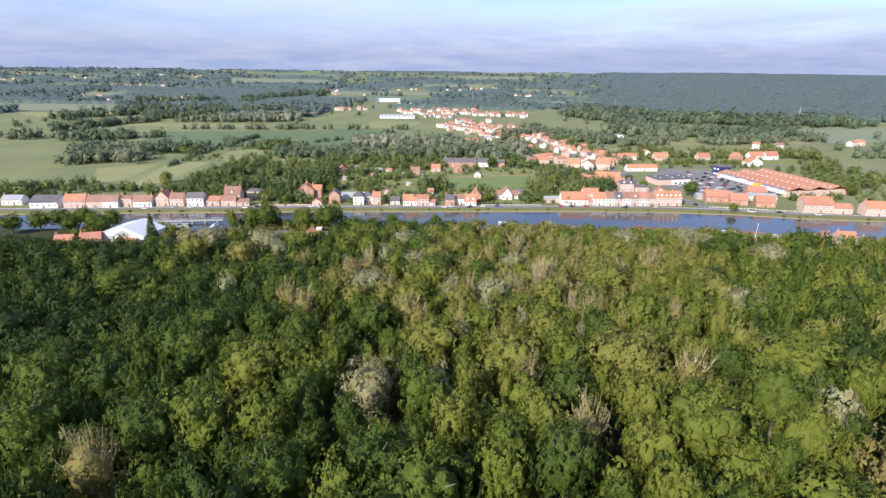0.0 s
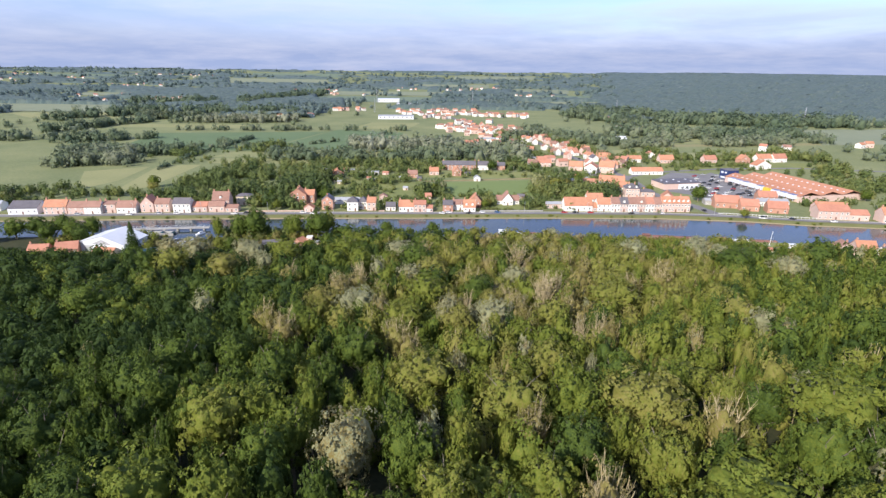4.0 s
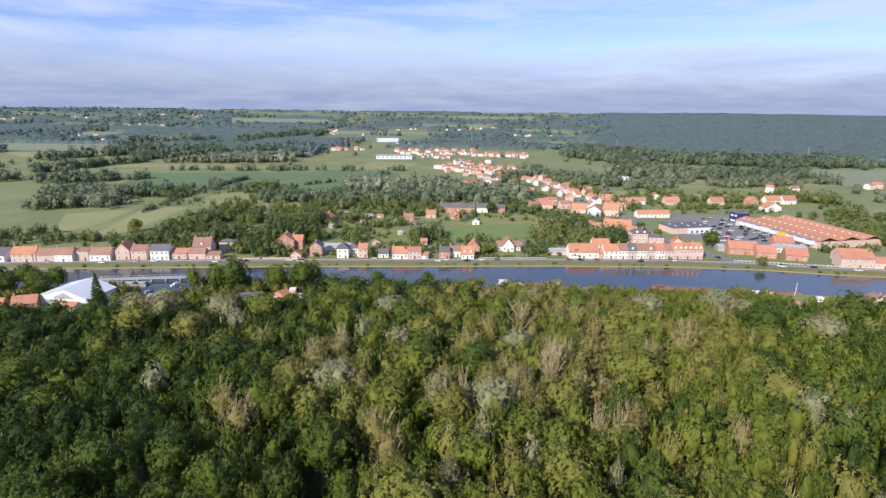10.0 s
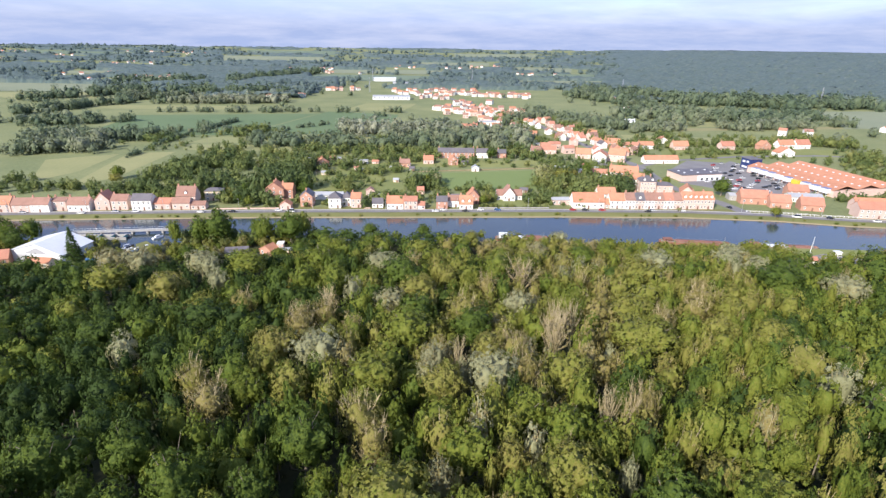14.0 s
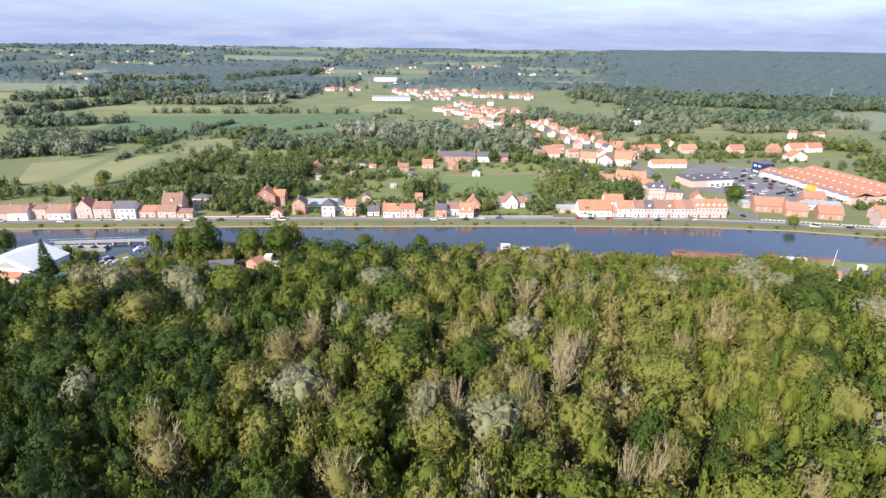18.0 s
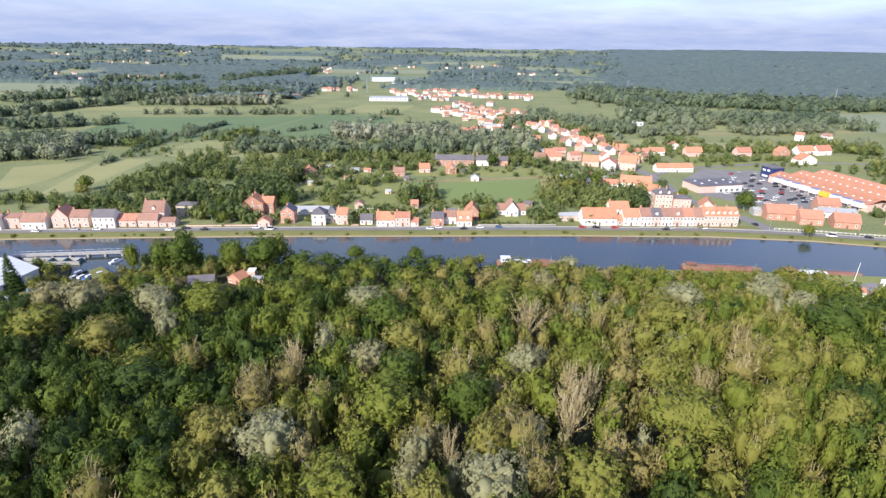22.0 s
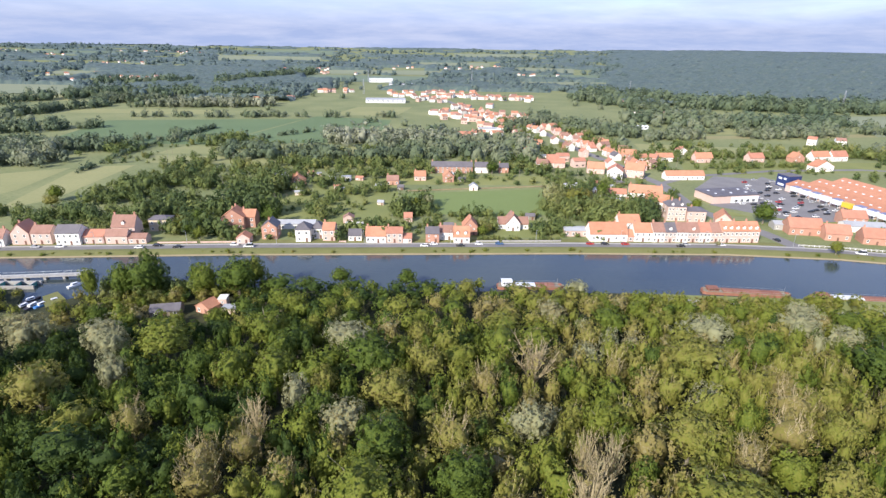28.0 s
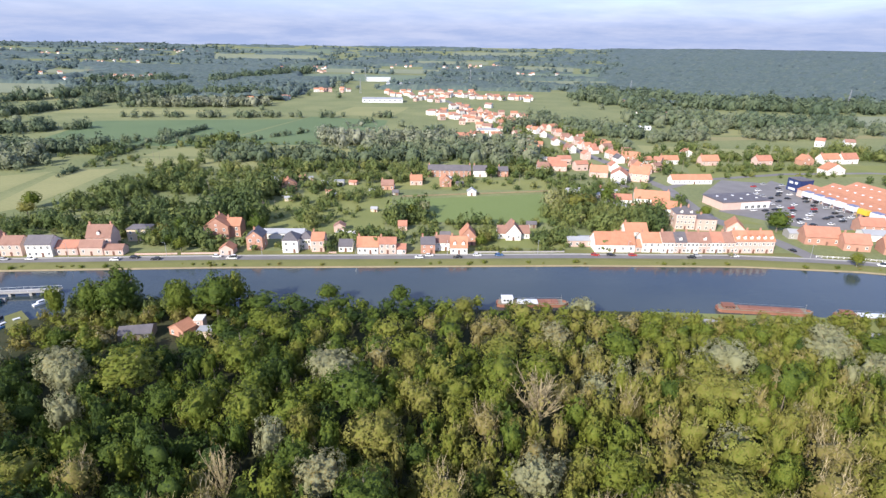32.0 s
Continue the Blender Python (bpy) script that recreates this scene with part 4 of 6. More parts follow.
def woodiness(x, y):
    """How densely the far plain and the hill are wooded; above 0 they carry a closed canopy."""
    if open_land(x, y) or any(abs(x - a) < 90 and -150 < y - b < 60 for a, b in FAR_VILLAGES + FAR_HAMLETS):
        return -1.0
    if x > 0.27 * y + 40 + 170 * noise.noise((y / 220, x / 500, 5.0)) and y > 1200 + 90 * noise.noise((x / 160, 3.0, 1.0)):
        return 0.5 + 0.3 * noise.noise((x / 300, y / 300, 9.0))
    n = 0.7 * noise.noise((x / 330, y / 260, 7.0)) + 0.4 * noise.noise((x / 110, y / 80, 3.0))
    if -0.58 * y < x < -0.17 * y and 1430 < y < 2300:
        n += 0.45
    return n + 0.12 - 0.25 * smooth(2600, 4200, y)


def canopy():
    """The closed tops of the far woods as one uneven sheet of crowns, which dips under the ground where there are fields."""
    g = np.random.default_rng(91)
    rows, cols = 300, 330
    v = []
    for j in range(rows + 1):
        y0 = 1130 * (4750 / 1130) ** (j / rows)
        step = y0 * 0.0048
        for i in range(cols + 1):
            x0 = (-0.88 + 1.78 * i / cols) * y0
            x, y = x0 + g.uniform(-0.4, 0.4) * step, y0 + g.uniform(-0.4, 0.4) * step
            if math.hypot(x, y) > 4860:
                y = math.sqrt(max(4860 ** 2 - x * x, 1.0))
            w = woodiness(x0, y0)
            tall = 5.0 + 4.5 * smooth(0.0, 0.3, w) + g.uniform(-3.4, 3.4) + 2.5 * noise.noise((x / 60, y / 60, 1.0))
            v.append((x, y, terrain(x, y) + (tall if w > 0 else -4.0)))
    n = cols + 1
    q = np.array([(j * n + i, j * n + i + 1, (j + 1) * n + i + 1, (j + 1) * n + i) for j in range(rows) for i in range(cols)])
    zs = np.array([w[2] - terrain(w[0], w[1]) for w in v])
    q = q[(zs[q] > -3.0).any(axis=1)]
    f = np.concatenate([q[:, [0, 1, 2]], q[:, [0, 2, 3]]])
    me = tri_mesh("far_canopy", np.array(v), f, [HAZED_LEAF], 0.32 + g.normal(size=len(f)) * 0.17)
    return tagged(new("far_canopy", me), "distant green woods over the plain and the hill, tinted blue with haze", "woods", kind="stuff")


canopy()


scatter, far_wood = [], []
for _ in range(1300):
    y = g2.uniform(660, 1250)
    x = g2.uniform(-1.0, 1.0) * (0.85 * y + 60)
    n = noise.noise((x / 150, y / 90, 1.0))
    if n < 0.02 or (open_land(x, y) and g2.random() < 0.93) or abs(x - run(STREET, y)) < 45:
        continue
    r = g2.uniform(2.8, 6.0)
    scatter.append((x, y, terrain(x, y) + r, r, r * 1.2, 0.45 + 0.3 * n + g2.normal() * 0.12))
grown("scattered_trees", scatter, FARS + MIDS[:2], HAZED_HEDGE_LEAF, "scattered bushes and trees over the valley floor", "trees", 8)
while len(far_wood) < 1900:
    y = 1150 * (3.6 ** g2.random())
    x = g2.uniform(-0.88, 0.90) * y
    w = woodiness(x, y)
    if math.hypot(x, y) > 4850 or w < -0.16 or w > 0.26:
        continue
    r = g2.uniform(3.2, 6.5) * (1 + y / 6000)
    far_wood.append((x, y, terrain(x, y) + r * 1.0, r, r * 1.15, 0.32 + g2.normal() * 0.13 + 0.25 * noise.noise((x / 200, y / 200, 3.0))))
grown("far_woods", far_wood, FARS, HAZED_LEAF, "distant green trees at the edges of the woods, tinted blue with haze", "woods", 9)


# ---- houses ----
def window_meshes(w, h):
    """A window's frame with its middle bar and deep bottom rail, as one closed piece, and the glass behind it."""
    xs = (-w / 2 - 0.08, -w / 2 + 0.10, -0.05, 0.05, w / 2 - 0.10, w / 2 + 0.08)
    zs = (-0.12, 0.10, h - 0.10, h + 0.08)
    f = Build()
    f.v = [(x, y, z) for y in (-0.08, 0.06) for z in zs for x in xs]

    def k(i, j, back):
        return back * 24 + j * 6 + i

    def full(i, j):
        return 0 <= i < 5 and 0 <= j < 3 and not (j == 1 and i in (1, 3))
    for i in range(5):
        for j in range(3):
            if not full(i, j):
                continue
            f.f += [(k(i, j, 0), k(i + 1, j, 0), k(i + 1, j + 1, 0), k(i, j + 1, 0)), (k(i, j + 1, 1), k(i + 1, j + 1, 1), k(i + 1, j, 1), k(i, j, 1))]
            if not full(i, j - 1):
                f.f.append((k(i, j, 1), k(i + 1, j, 1), k(i + 1, j, 0), k(i, j, 0)))
            if not full(i, j + 1):
                f.f.append((k(i, j + 1, 0), k(i + 1, j + 1, 0), k(i + 1, j + 1, 1), k(i, j + 1, 1)))
            if not full(i - 1, j):
                f.f.append((k(i, j, 1), k(i, j, 0), k(i, j + 1, 0), k(i, j + 1, 1)))
            if not full(i + 1, j):
                f.f.append((k(i + 1, j, 0), k(i + 1, j, 1), k(i + 1, j + 1, 1), k(i + 1, j + 1, 0)))
    p = Build()
    p.box(-w / 2 + 0.05, -0.02, 0.05, w / 2 - 0.05, 0.03, h - 0.05)
    return f.mesh("window", PAINT), p.mesh("pane", GLASS)


WINDOWS = {k: window_meshes(*k) for k in ((1.1, 1.5), (1.6, 1.3), (0.8, 0.9), (2.4, 2.0))}
db = Build()
db.box(-0.52, -0.06, 0, 0.52, 0.05, 2.1)
db.box(-0.40, -0.09, 1.1, 0.40, -0.058, 1.95)
DOOR_MESH = db.mesh("door", DOOR)
gb = Build()
gb.box(-1.25, -0.06, 0, 1.25, 0.05, 2.2)
for i in range(4):
    gb.box(-1.2, -0.09, 0.08 + i * 0.53, 1.2, -0.058, 0.55 + i * 0.53)
GARAGE_MESH = gb.mesh("garage_door", PAINT)
cb = Build()
cb.box(-0.42, -0.32, -1.6, 0.42, 0.32, 1.25)
cb.box(-0.50, -0.40, 1.25, 0.50, 0.40, 1.42)
CHIMNEY = cb.mesh("chimney", BRICK)
pb = Build()
for x in (-0.2, 0.2):
    pb.tube((x, 0, 1.42), (x, 0, 1.85), 0.12, 0.10, 8)
POTS = pb.mesh("chimney_pot", TILE)


def slope(pts, thick, mat):
    """A roof slope: a slab over four or three corners."""
    b = Build()
    n = (Vector(pts[1]) - Vector(pts[0])).cross(Vector(pts[-1]) - Vector(pts[0])).normalized() * thick
    k = len(pts)
    b.face([Vector(p) + n for p in pts])
    b.face([Vector(p) for p in reversed(pts)])
    for i in range(k):
        p, q = Vector(pts[i]), Vector(pts[(i + 1) % k])
        b.face([p, q, q + n, p + n])
    return b.mesh("roof_slope", mat)


def house(x, y, w, d, eave, ridge, turn=0.0, wall=WHITE, roof=TILE, form="along", storeys=2, bays=3, stacks=1, label="", door=True, dormers=0,
          group="houses of the village", rear=False, name="house", category="house", garage=False):
    """A house whose front looks along -y before the turn; x, y is the middle of the front at the ground."""
    t = thing(name, pose(x, y, 0, 0, 0, turn), label, category, group)
    hw, o = w / 2, 0.35
    b = Build()
    if form == "along":
        b.prism([(0, 0), (d, 0), (d, eave), (d / 2, ridge), (0, eave)], -hw, hw, axis="x")
    elif form == "gable":
        b.prism([(-hw, 0), (hw, 0), (hw, eave), (0, ridge), (-hw, eave)], 0, d, axis="y")
    elif form == "hip":
        b.box(-hw, 0, 0, hw, d, eave)
    else:
        b.box(-hw, 0, 0, hw, d, ridge)
    part("wall", b.mesh("wall", wall), t)
    drop = o * (ridge - eave) / ((d if form == "along" else w) / 2)
    lift = 0.03
    if form == "along":
        for s in (0, 1):
            e, r = (-o, d / 2) if s == 0 else (d + o, d / 2)
            p = [(-hw - 0.2, e, eave - drop + lift), (hw + 0.2, e, eave - drop + lift), (hw + 0.2, r, ridge + lift), (-hw - 0.2, r, ridge + lift)]
            part("roof_slope", slope(p if s == 0 else p[::-1], 0.16, roof), t)
        c = Build()
        c.tube((-hw - 0.2, d / 2, ridge + 0.12), (hw + 0.2, d / 2, ridge + 0.12), 0.16, 0.16, 6)
        part("ridge_tiles", c.mesh("ridge_tiles", roof), t)
    elif form == "gable":
        for s in (-1, 1):
            p = [(s * (hw + o), -0.25, eave - drop + lift), (s * (hw + o), d + 0.25, eave - drop + lift), (0, d + 0.25, ridge + lift), (0, -0.25, ridge + lift)]
            part("roof_slope", slope(p if s > 0 else p[::-1], 0.16, roof), t)
        c = Build()
        c.tube((0, -0.25, ridge + 0.12), (0, d + 0.25, ridge + 0.12), 0.16, 0.16, 6)
        part("ridge_tiles", c.mesh("ridge_tiles", roof), t)
    elif form == "hip":
        i = min(w, d) / 2 * 0.9
        e = eave + lift
        A, B, C, D = (-hw - o, -o, e), (hw + o, -o, e), (hw + o, d + o, e), (-hw - o, d + o, e)
        if w >= d:
            P, Q = (-hw + i, d / 2, ridge), (hw - i, d / 2, ridge)
            sides = ([A, B, Q, P], [B, C, Q], [C, D, P, Q], [D, A, P])
        else:
            P, Q = (0, i, ridge), (0, d - i, ridge)
            sides = ([A, B, P], [B, C, Q, P], [C, D, Q], [D, A, P, Q])
        for s in sides:
            part("roof_slope", slope(s, 0.14, roof), t)
    else:
        b = Build()
        b.box(-hw - 0.15, -0.15, ridge + 0.004, hw + 0.15, d + 0.15, ridge + 0.28)
        part("roof", b.mesh("roof", roof), t)
    for i in range(stacks):
        cx = (hw - 0.9) * (1 if i % 2 else -1) if form == "along" else (0.0 if form == "gable" else (hw * 0.4) * (1 if i % 2 else -1))
        cy = d / 2 if form != "gable" else d * (0.25 + 0.5 * (i % 2))
        st = part("chimney", CHIMNEY, t, at=Matrix.Translation((cx, cy, ridge if form != "hip" else ridge - 0.5)))
        part("chimney_pot", POTS, st)
    top = eave if form != "flat" else ridge
    rise = top / storeys
    for s in range(storeys):
        for i in range(bays):
            wx = -hw + (i + 0.5) * w / bays
            if s == 0 and door and i == bays // 2:
                part("door", DOOR_MESH, t, at=Matrix.Translation((wx, -0.02, 0.004)))
                continue
            if s == 0 and garage and i == 0:
                part("garage_door", GARAGE_MESH, t, at=Matrix.Translation((wx, -0.02, 0.004)))
                continue
            k = (1.1, 1.5) if rise > 2.5 else (0.8, 0.9)
            win = part("window", WINDOWS[k][0], t, at=Matrix.Translation((wx, -0.02, s * rise + (rise - k[1]) * 0.48)))
            part("pane", WINDOWS[k][1], win)
    if form == "gable" and ridge - eave > 2.6:
        win = part("window", WINDOWS[(0.8, 0.9)][0], t, at=Matrix.Translation((0, -0.02, eave + 0.3)))
        part("pane", WINDOWS[(0.8, 0.9)][1], win)
    if rear and form != "flat":
        for s in (-1, 1):
            for k in range(storeys):
                win = part("window", WINDOWS[(0.8, 0.9)][0], t,
                           at=Matrix.Translation((s * (hw + 0.02), d * 0.5, k * rise + rise * 0.4)) @ pose(0, 0, 0, 0, 0, 90 * s))
                part("pane", WINDOWS[(0.8, 0.9)][1], win)
    for i in range(dormers):
        wx = -hw + (i + 0.5) * w / dormers
        pitch = (ridge - eave) / (d / 2)
        y0 = 0.9
        z0 = eave + pitch * y0
        b = Build()
        b.prism([(-0.75, z0 - 0.3), (0.75, z0 - 0.3), (0.75, z0 + 1.35), (0, z0 + 1.95), (-0.75, z0 + 1.35)], y0 - 0.25, y0 + 2.2, axis="y")
        dm = part("dormer", b.mesh("dormer", WHITE), t, at=Matrix.Translation((wx, 0, 0)))
        win = part("window", WINDOWS[(0.8, 0.9)][0], dm, at=Matrix.Translation((0, y0 - 0.27, z0 + 0.3)))
        for s in (-1, 1):
            p = [(s * 0.95, y0 - 0.4, z0 + 1.20), (s * 0.95, y0 + 2.2, z0 + 1.20), (0, y0 + 2.2, z0 + 1.98), (0, y0 - 0.4, z0 + 1.98)]
            part("dormer_roof", slope(p if s > 0 else p[::-1], 0.08, roof), dm)
    return t


FRONT = "houses along the canal"
# the row on the quay, from left to right
house(-316, 392, 14, 9, 4.0, 6.6, 6, WHITE, SHEET, "along", 1, 4, 1, "low white house with a grey roof on the quay", group=FRONT)
house(-287, 384, 19, 16, 4.4, 8.0, 6, WHITE_SHEET, SLATE, "along", 1, 5, 0, "modern white hall with a dark sheet roof on the quay", group=FRONT, name="hall", category="hall")
house(-266, 386, 15, 9, 5.2, 9.2, 5, PALE_BRICK, TILE, "along", 2, 4, 2, "pale brick house with an orange tiled roof on the quay", group=FRONT)
house(-252, 386.6, 11, 8, 4.8, 8.2, 4, PINK, BROWN_TILE, "along", 2, 3, 1, "pink terraced house with a brown tiled roof", group=FRONT)
house(-241, 387.2, 11, 8, 5.0, 8.4, 4, WHITE, BROWN_TILE, "along", 2, 3, 2, "white terraced house with a brown tiled roof", group=FRONT)
house(-231.5, 391, 8.5, 9, 6.2, 7.6, 4, PINK, BROWN_TILE, "along", 2, 2, 1, "pink two-storey house with a brown roof", group=FRONT)
house(-219, 390, 13, 8, 4.4, 8.2, 4, WHITE, BROWN_TILE, "along", 1, 4, 2, "long low white house with a brown tiled roof", group=FRONT)
house(-206, 393.5, 9, 10, 6.2, 11.0, 4, PALE_BRICK, RED_TILE, "gable", 2, 2, 1, "tall brick gabled house with a red tiled roof", group=FRONT)
house(-196, 394.5, 10, 9, 6.0, 9.0, 3, PALE_BRICK, BROWN_TILE, "along", 2, 3, 1, "brick house with a brown tiled roof on the quay", group=FRONT)
house(-182, 394, 12, 9, 6.4, 9.6, 3, WHITE, SLATE, "along", 2, 4, 0, "white house with a dark slate roof on the quay", group=FRONT)
house(-170.5, 396.5, 10.5, 9, 3.8, 6.4, 3, PINK, RED_TILE, "along", 1, 3, 0, "low pink house with a red tiled roof", group=FRONT)
house(-157.5, 402.5, 12, 9, 7.4, 12.6, 3, PALE_BRICK, BROWN_TILE, "along", 2, 3, 2, "big house with a steep brown tiled roof", group=FRONT, dormers=1)
house(-158.5, 396.6, 11, 5.6, 4.4, 7.2, 3, PALE_BRICK, BROWN_TILE, "along", 1, 3, 0, "low front range with a brown tiled roof", group=FRONT, name="annexe")
house(-148, 397.2, 9, 6, 3.0, 4.8, 3, PALE_BRICK, BROWN_TILE, "along", 1, 3, 0, "low brick annexe with a brown roof", group=FRONT, name="annexe")
house(-146.3, 417.5, 10.8, 8, 6.6, 8.2, 3, CREAM, SLATE, "hip", 2, 3, 0, "square cream house with a flat dark roof in a garden", group=FRONT)
house(-107, 422.5, 12.5, 10, 7.0, 11.4, 2, BRICK, TILE, "gable", 2, 3, 2, "big red brick villa with orange tiled roofs among trees", group=FRONT, rear=True)
house(-99.5, 426, 8, 9, 6.4, 9.6, 2, BRICK, TILE, "along", 2, 2, 1, "red brick wing of a villa with an orange roof", group=FRONT, name="wing", door=False)
house(-93.6, 399.4, 6.8, 6, 3.0, 5.2, 2, PALE_BRICK, TILE, "gable", 1, 2, 0, "small brick cottage with an orange roof on the quay", group=FRONT, name="cottage")
house(-81.6, 406.4, 8, 9, 7.0, 10.2, 2, BRICK, SLATE, "gable", 2, 2, 1, "red brick gabled villa with a dark roof", group=FRONT, rear=True)
house(-62.8, 403.2, 7.8, 9, 6.6, 9.8, 2, WHITE, SLATE, "hip", 2, 2, 0, "white house with a dark hipped roof", group=FRONT)
house(-56, 408.5, 6, 8, 5.6, 8.6, 2, WHITE, SLATE, "hip", 2, 2, 0, "white side wing with a dark hipped roof", group=FRONT, name="wing")
house(-49.4, 405.2, 6.5, 9, 6.1, 9.0, 2, PALE_BRICK, TILE, "along", 2, 2, 1, "narrow brick house with an orange roof", group=FRONT, garage=False)
house(-35.5, 405.6, 7, 7, 3.0, 5.6, 2, WHITE, SLATE, "along", 1, 3, 0, "small white bungalow with a grey slate roof", group=FRONT, name="bungalow")
house(-24, 403, 10.7, 8, 3.9, 7.8, 1.5, WHITE, TILE, "along", 1, 4, 1, "low white house with a bright orange tiled roof", group=FRONT)
house(-14, 403.4, 8.6, 8, 5.4, 7.6, 1.5, PALE_BRICK, RED_TILE, "along", 2, 3, 1, "brick house with white windows and a red roof", group=FRONT)
house(-7, 403.6, 4.4, 7, 2.6, 4.2, 1.5, PALE_BRICK, RED_TILE, "along", 1, 2, 0, "low brick annexe with a red roof", group=FRONT, name="annexe", door=False, garage=True)
house(6.2, 404.6, 7.2, 8, 5.0, 7.6, 1, BRICK, SLATE, "along", 2, 2, 1, "dark brick house with a slate roof and white windows", group=FRONT)
house(13.4, 409, 7.5, 8, 4.4, 7.0, 1, WHITE, BROWN_TILE, "along", 2, 2, 1, "white house with a brown roof set back from the quay", group=FRONT)
house(21.9, 404.4, 8.6, 8, 3.6, 8.2, 1, WHITE, TILE, "along", 1, 3, 1, "white house with a steep orange roof on the quay", group=FRONT, dormers=2)
house(27, 417, 8, 9, 5.0, 9.6, 1, BRICK, TILE, "gable", 2, 2, 1, "brick gabled house with an orange roof behind the quay", group=FRONT)
house(52, 425.5, 8, 11, 4.4, 9.2, 1, WHITE, BROWN_TILE, "gable", 1, 3, 1, "white gabled bungalow on a lawn", group=FRONT, name="villa")
house(52.5, 428.5, 17.5, 8, 3.2, 6.4, 1, WHITE, BROWN_TILE, "along", 1, 5, 0, "white side wings of a bungalow with a brown roof", group=FRONT, name="wing", door=False)
house(86.3, 417.2, 13, 8, 3.4, 4.3, 1, PINK, SHEET, "along", 1, 4, 0, "low pink hall with a grey sheet roof", group=FRONT, name="hall", category="hall")
house(102.3, 409.4, 20.5, 11, 4.4, 9.4, 1, WHITE, TILE, "along", 1, 5, 0, "long white barn with a bright orange tiled roof", group=FRONT, name="barn", category="barn")
house(114.4, 410, 3.8, 8, 3.0, 5.6, 1, PINK, TILE, "along", 1, 1, 0, "low pink link between two houses", group=FRONT, name="annexe", door=False)
house(119.5, 428.5, 12.5, 9, 5.0, 8.6, 1, WHITE, TILE, "along", 2, 3, 1, "white house with an orange roof behind the barn", group=FRONT)
house(121.2, 410, 9.8, 10, 5.4, 9.2, 1, WHITE, TILE, "along", 2, 3, 1, "white house with an orange tiled roof", group=FRONT)
terrace = [(WHITE, BROWN_TILE), (PINK, SLATE), (WHITE, BROWN_TILE), (PINK, BROWN_TILE), (WHITE, RED_TILE), (PALE_BRICK, BROWN_TILE)]
for i, (wm, rm) in enumerate(terrace):
    house(129.4 + i * 6.36, 409.3 + i * 0.2, 6.34, 10, 6.0, 9.8, 1, wm, rm, "along", 2, 3, 1, "narrow terraced house with white windows and a dark tiled roof",
          group="terrace on the quay", dormers=1 if i in (1, 3) else 0)
for i in range(3):
    house(167.3 + i * 7.0, 410.2 + i * 0.2, 6.98, 10, 6.8, 10.6, 1, PALE_BRICK, TILE, "along", 2, 3, 1, "pale red brick terraced house with dormers and an orange roof",
          group="brick terrace on the quay", dormers=2)
house(154.5, 448.5, 11, 11, 9.0, 12.6, -4, PALE_BRICK, SLATE, "hip", 3, 5, 2, "tall pale brick building with white windows and a steep slate roof", rear=True, dormers=2)
house(166, 446.5, 11, 10, 6.8, 8.6, -4, PINK, SLATE, "hip", 2, 3, 1, "pale pink wing of a tall building with a low slate roof", name="wing", door=False, rear=True)
house(141, 468, 13, 9, 4.6, 8.4, -24, WHITE, RED_TILE, "along", 2, 3, 1, "white house with a long red roof behind the tall building")
house(152, 476, 15, 9, 4.6, 8.6, -24, WHITE, TILE, "along", 2, 4, 1, "white house with a long orange roof behind the tall building")
house(128, 482, 9, 7, 3.2, 3.8, -10, WHITE, SHEET, "flat", 1, 2, 0, "small white flat-roofed outbuilding", name="outbuilding", category="outbuilding", door=False)
house(134, 458, 9, 6, 2.8, 3.3, -10, WHITE, SHEET, "flat", 1, 2, 0, "small white flat-roofed outbuilding", name="outbuilding", category="outbuilding", door=False)
house(178, 437, 9, 12, 4.5, 8.5, -20, PALE_BRICK, TILE, "gable", 2, 2, 0, "house with a broad orange roof behind the terrace")
# right of the side street
house(212, 433, 11, 8, 3.4, 4.6, -8, CONCRETE, SHEET, "along", 1, 3, 0, "low grey shed with a sheet roof", name="shed", category="shed")
house(219, 424, 18, 10, 4.6, 9.0, -8, BRICK, RED_TILE, "along", 1, 4, 1, "red brick farm building with a red tiled roof", name="barn", category="barn")
house(231.5, 415, 13, 9, 4.2, 8.4, -10, BRICK, RED_TILE, "along", 1, 3, 1, "red brick farmhouse with a red tiled roof")
house(249, 409, 14, 9, 4.0, 8.2, -12, BRICK, RED_TILE, "along", 1, 3, 1, "red brick farmhouse with a red tiled roof on the quay")
house(258, 430, 22, 9, 3.6, 5.4, -8, WHITE, SHEET, "along", 1, 4, 0, "long low white outbuilding", name="outbuilding", category="outbuilding", door=False)
house(261, 444, 14, 9, 4.6, 8.4, -8, BRICK, RED_TILE, "along", 2, 3, 1, "red brick house with a red tiled roof")
house(279, 393, 21, 10, 6.2, 9.8, -6, PINK, RED_TILE, "along", 2, 6, 2, "long pink two-storey house on the quay", group=FRONT)
house(296, 391, 13, 9, 4.2, 7.0, -6, PALE_BRICK, RED_TILE, "along", 1, 3, 1, "low brick house with a red roof on the quay", group=FRONT)
house(287, 408, 20, 9, 4.6, 8.4, -6, PALE_BRICK, TILE, "along", 1, 4, 1, "house with a bright orange roof behind the quay")
house(316, 385, 15, 10, 6.0, 10.2, -5, PALE_BRICK, TILE, "along", 2, 4, 1, "pale brick house with an orange roof on the quay", group=FRONT)
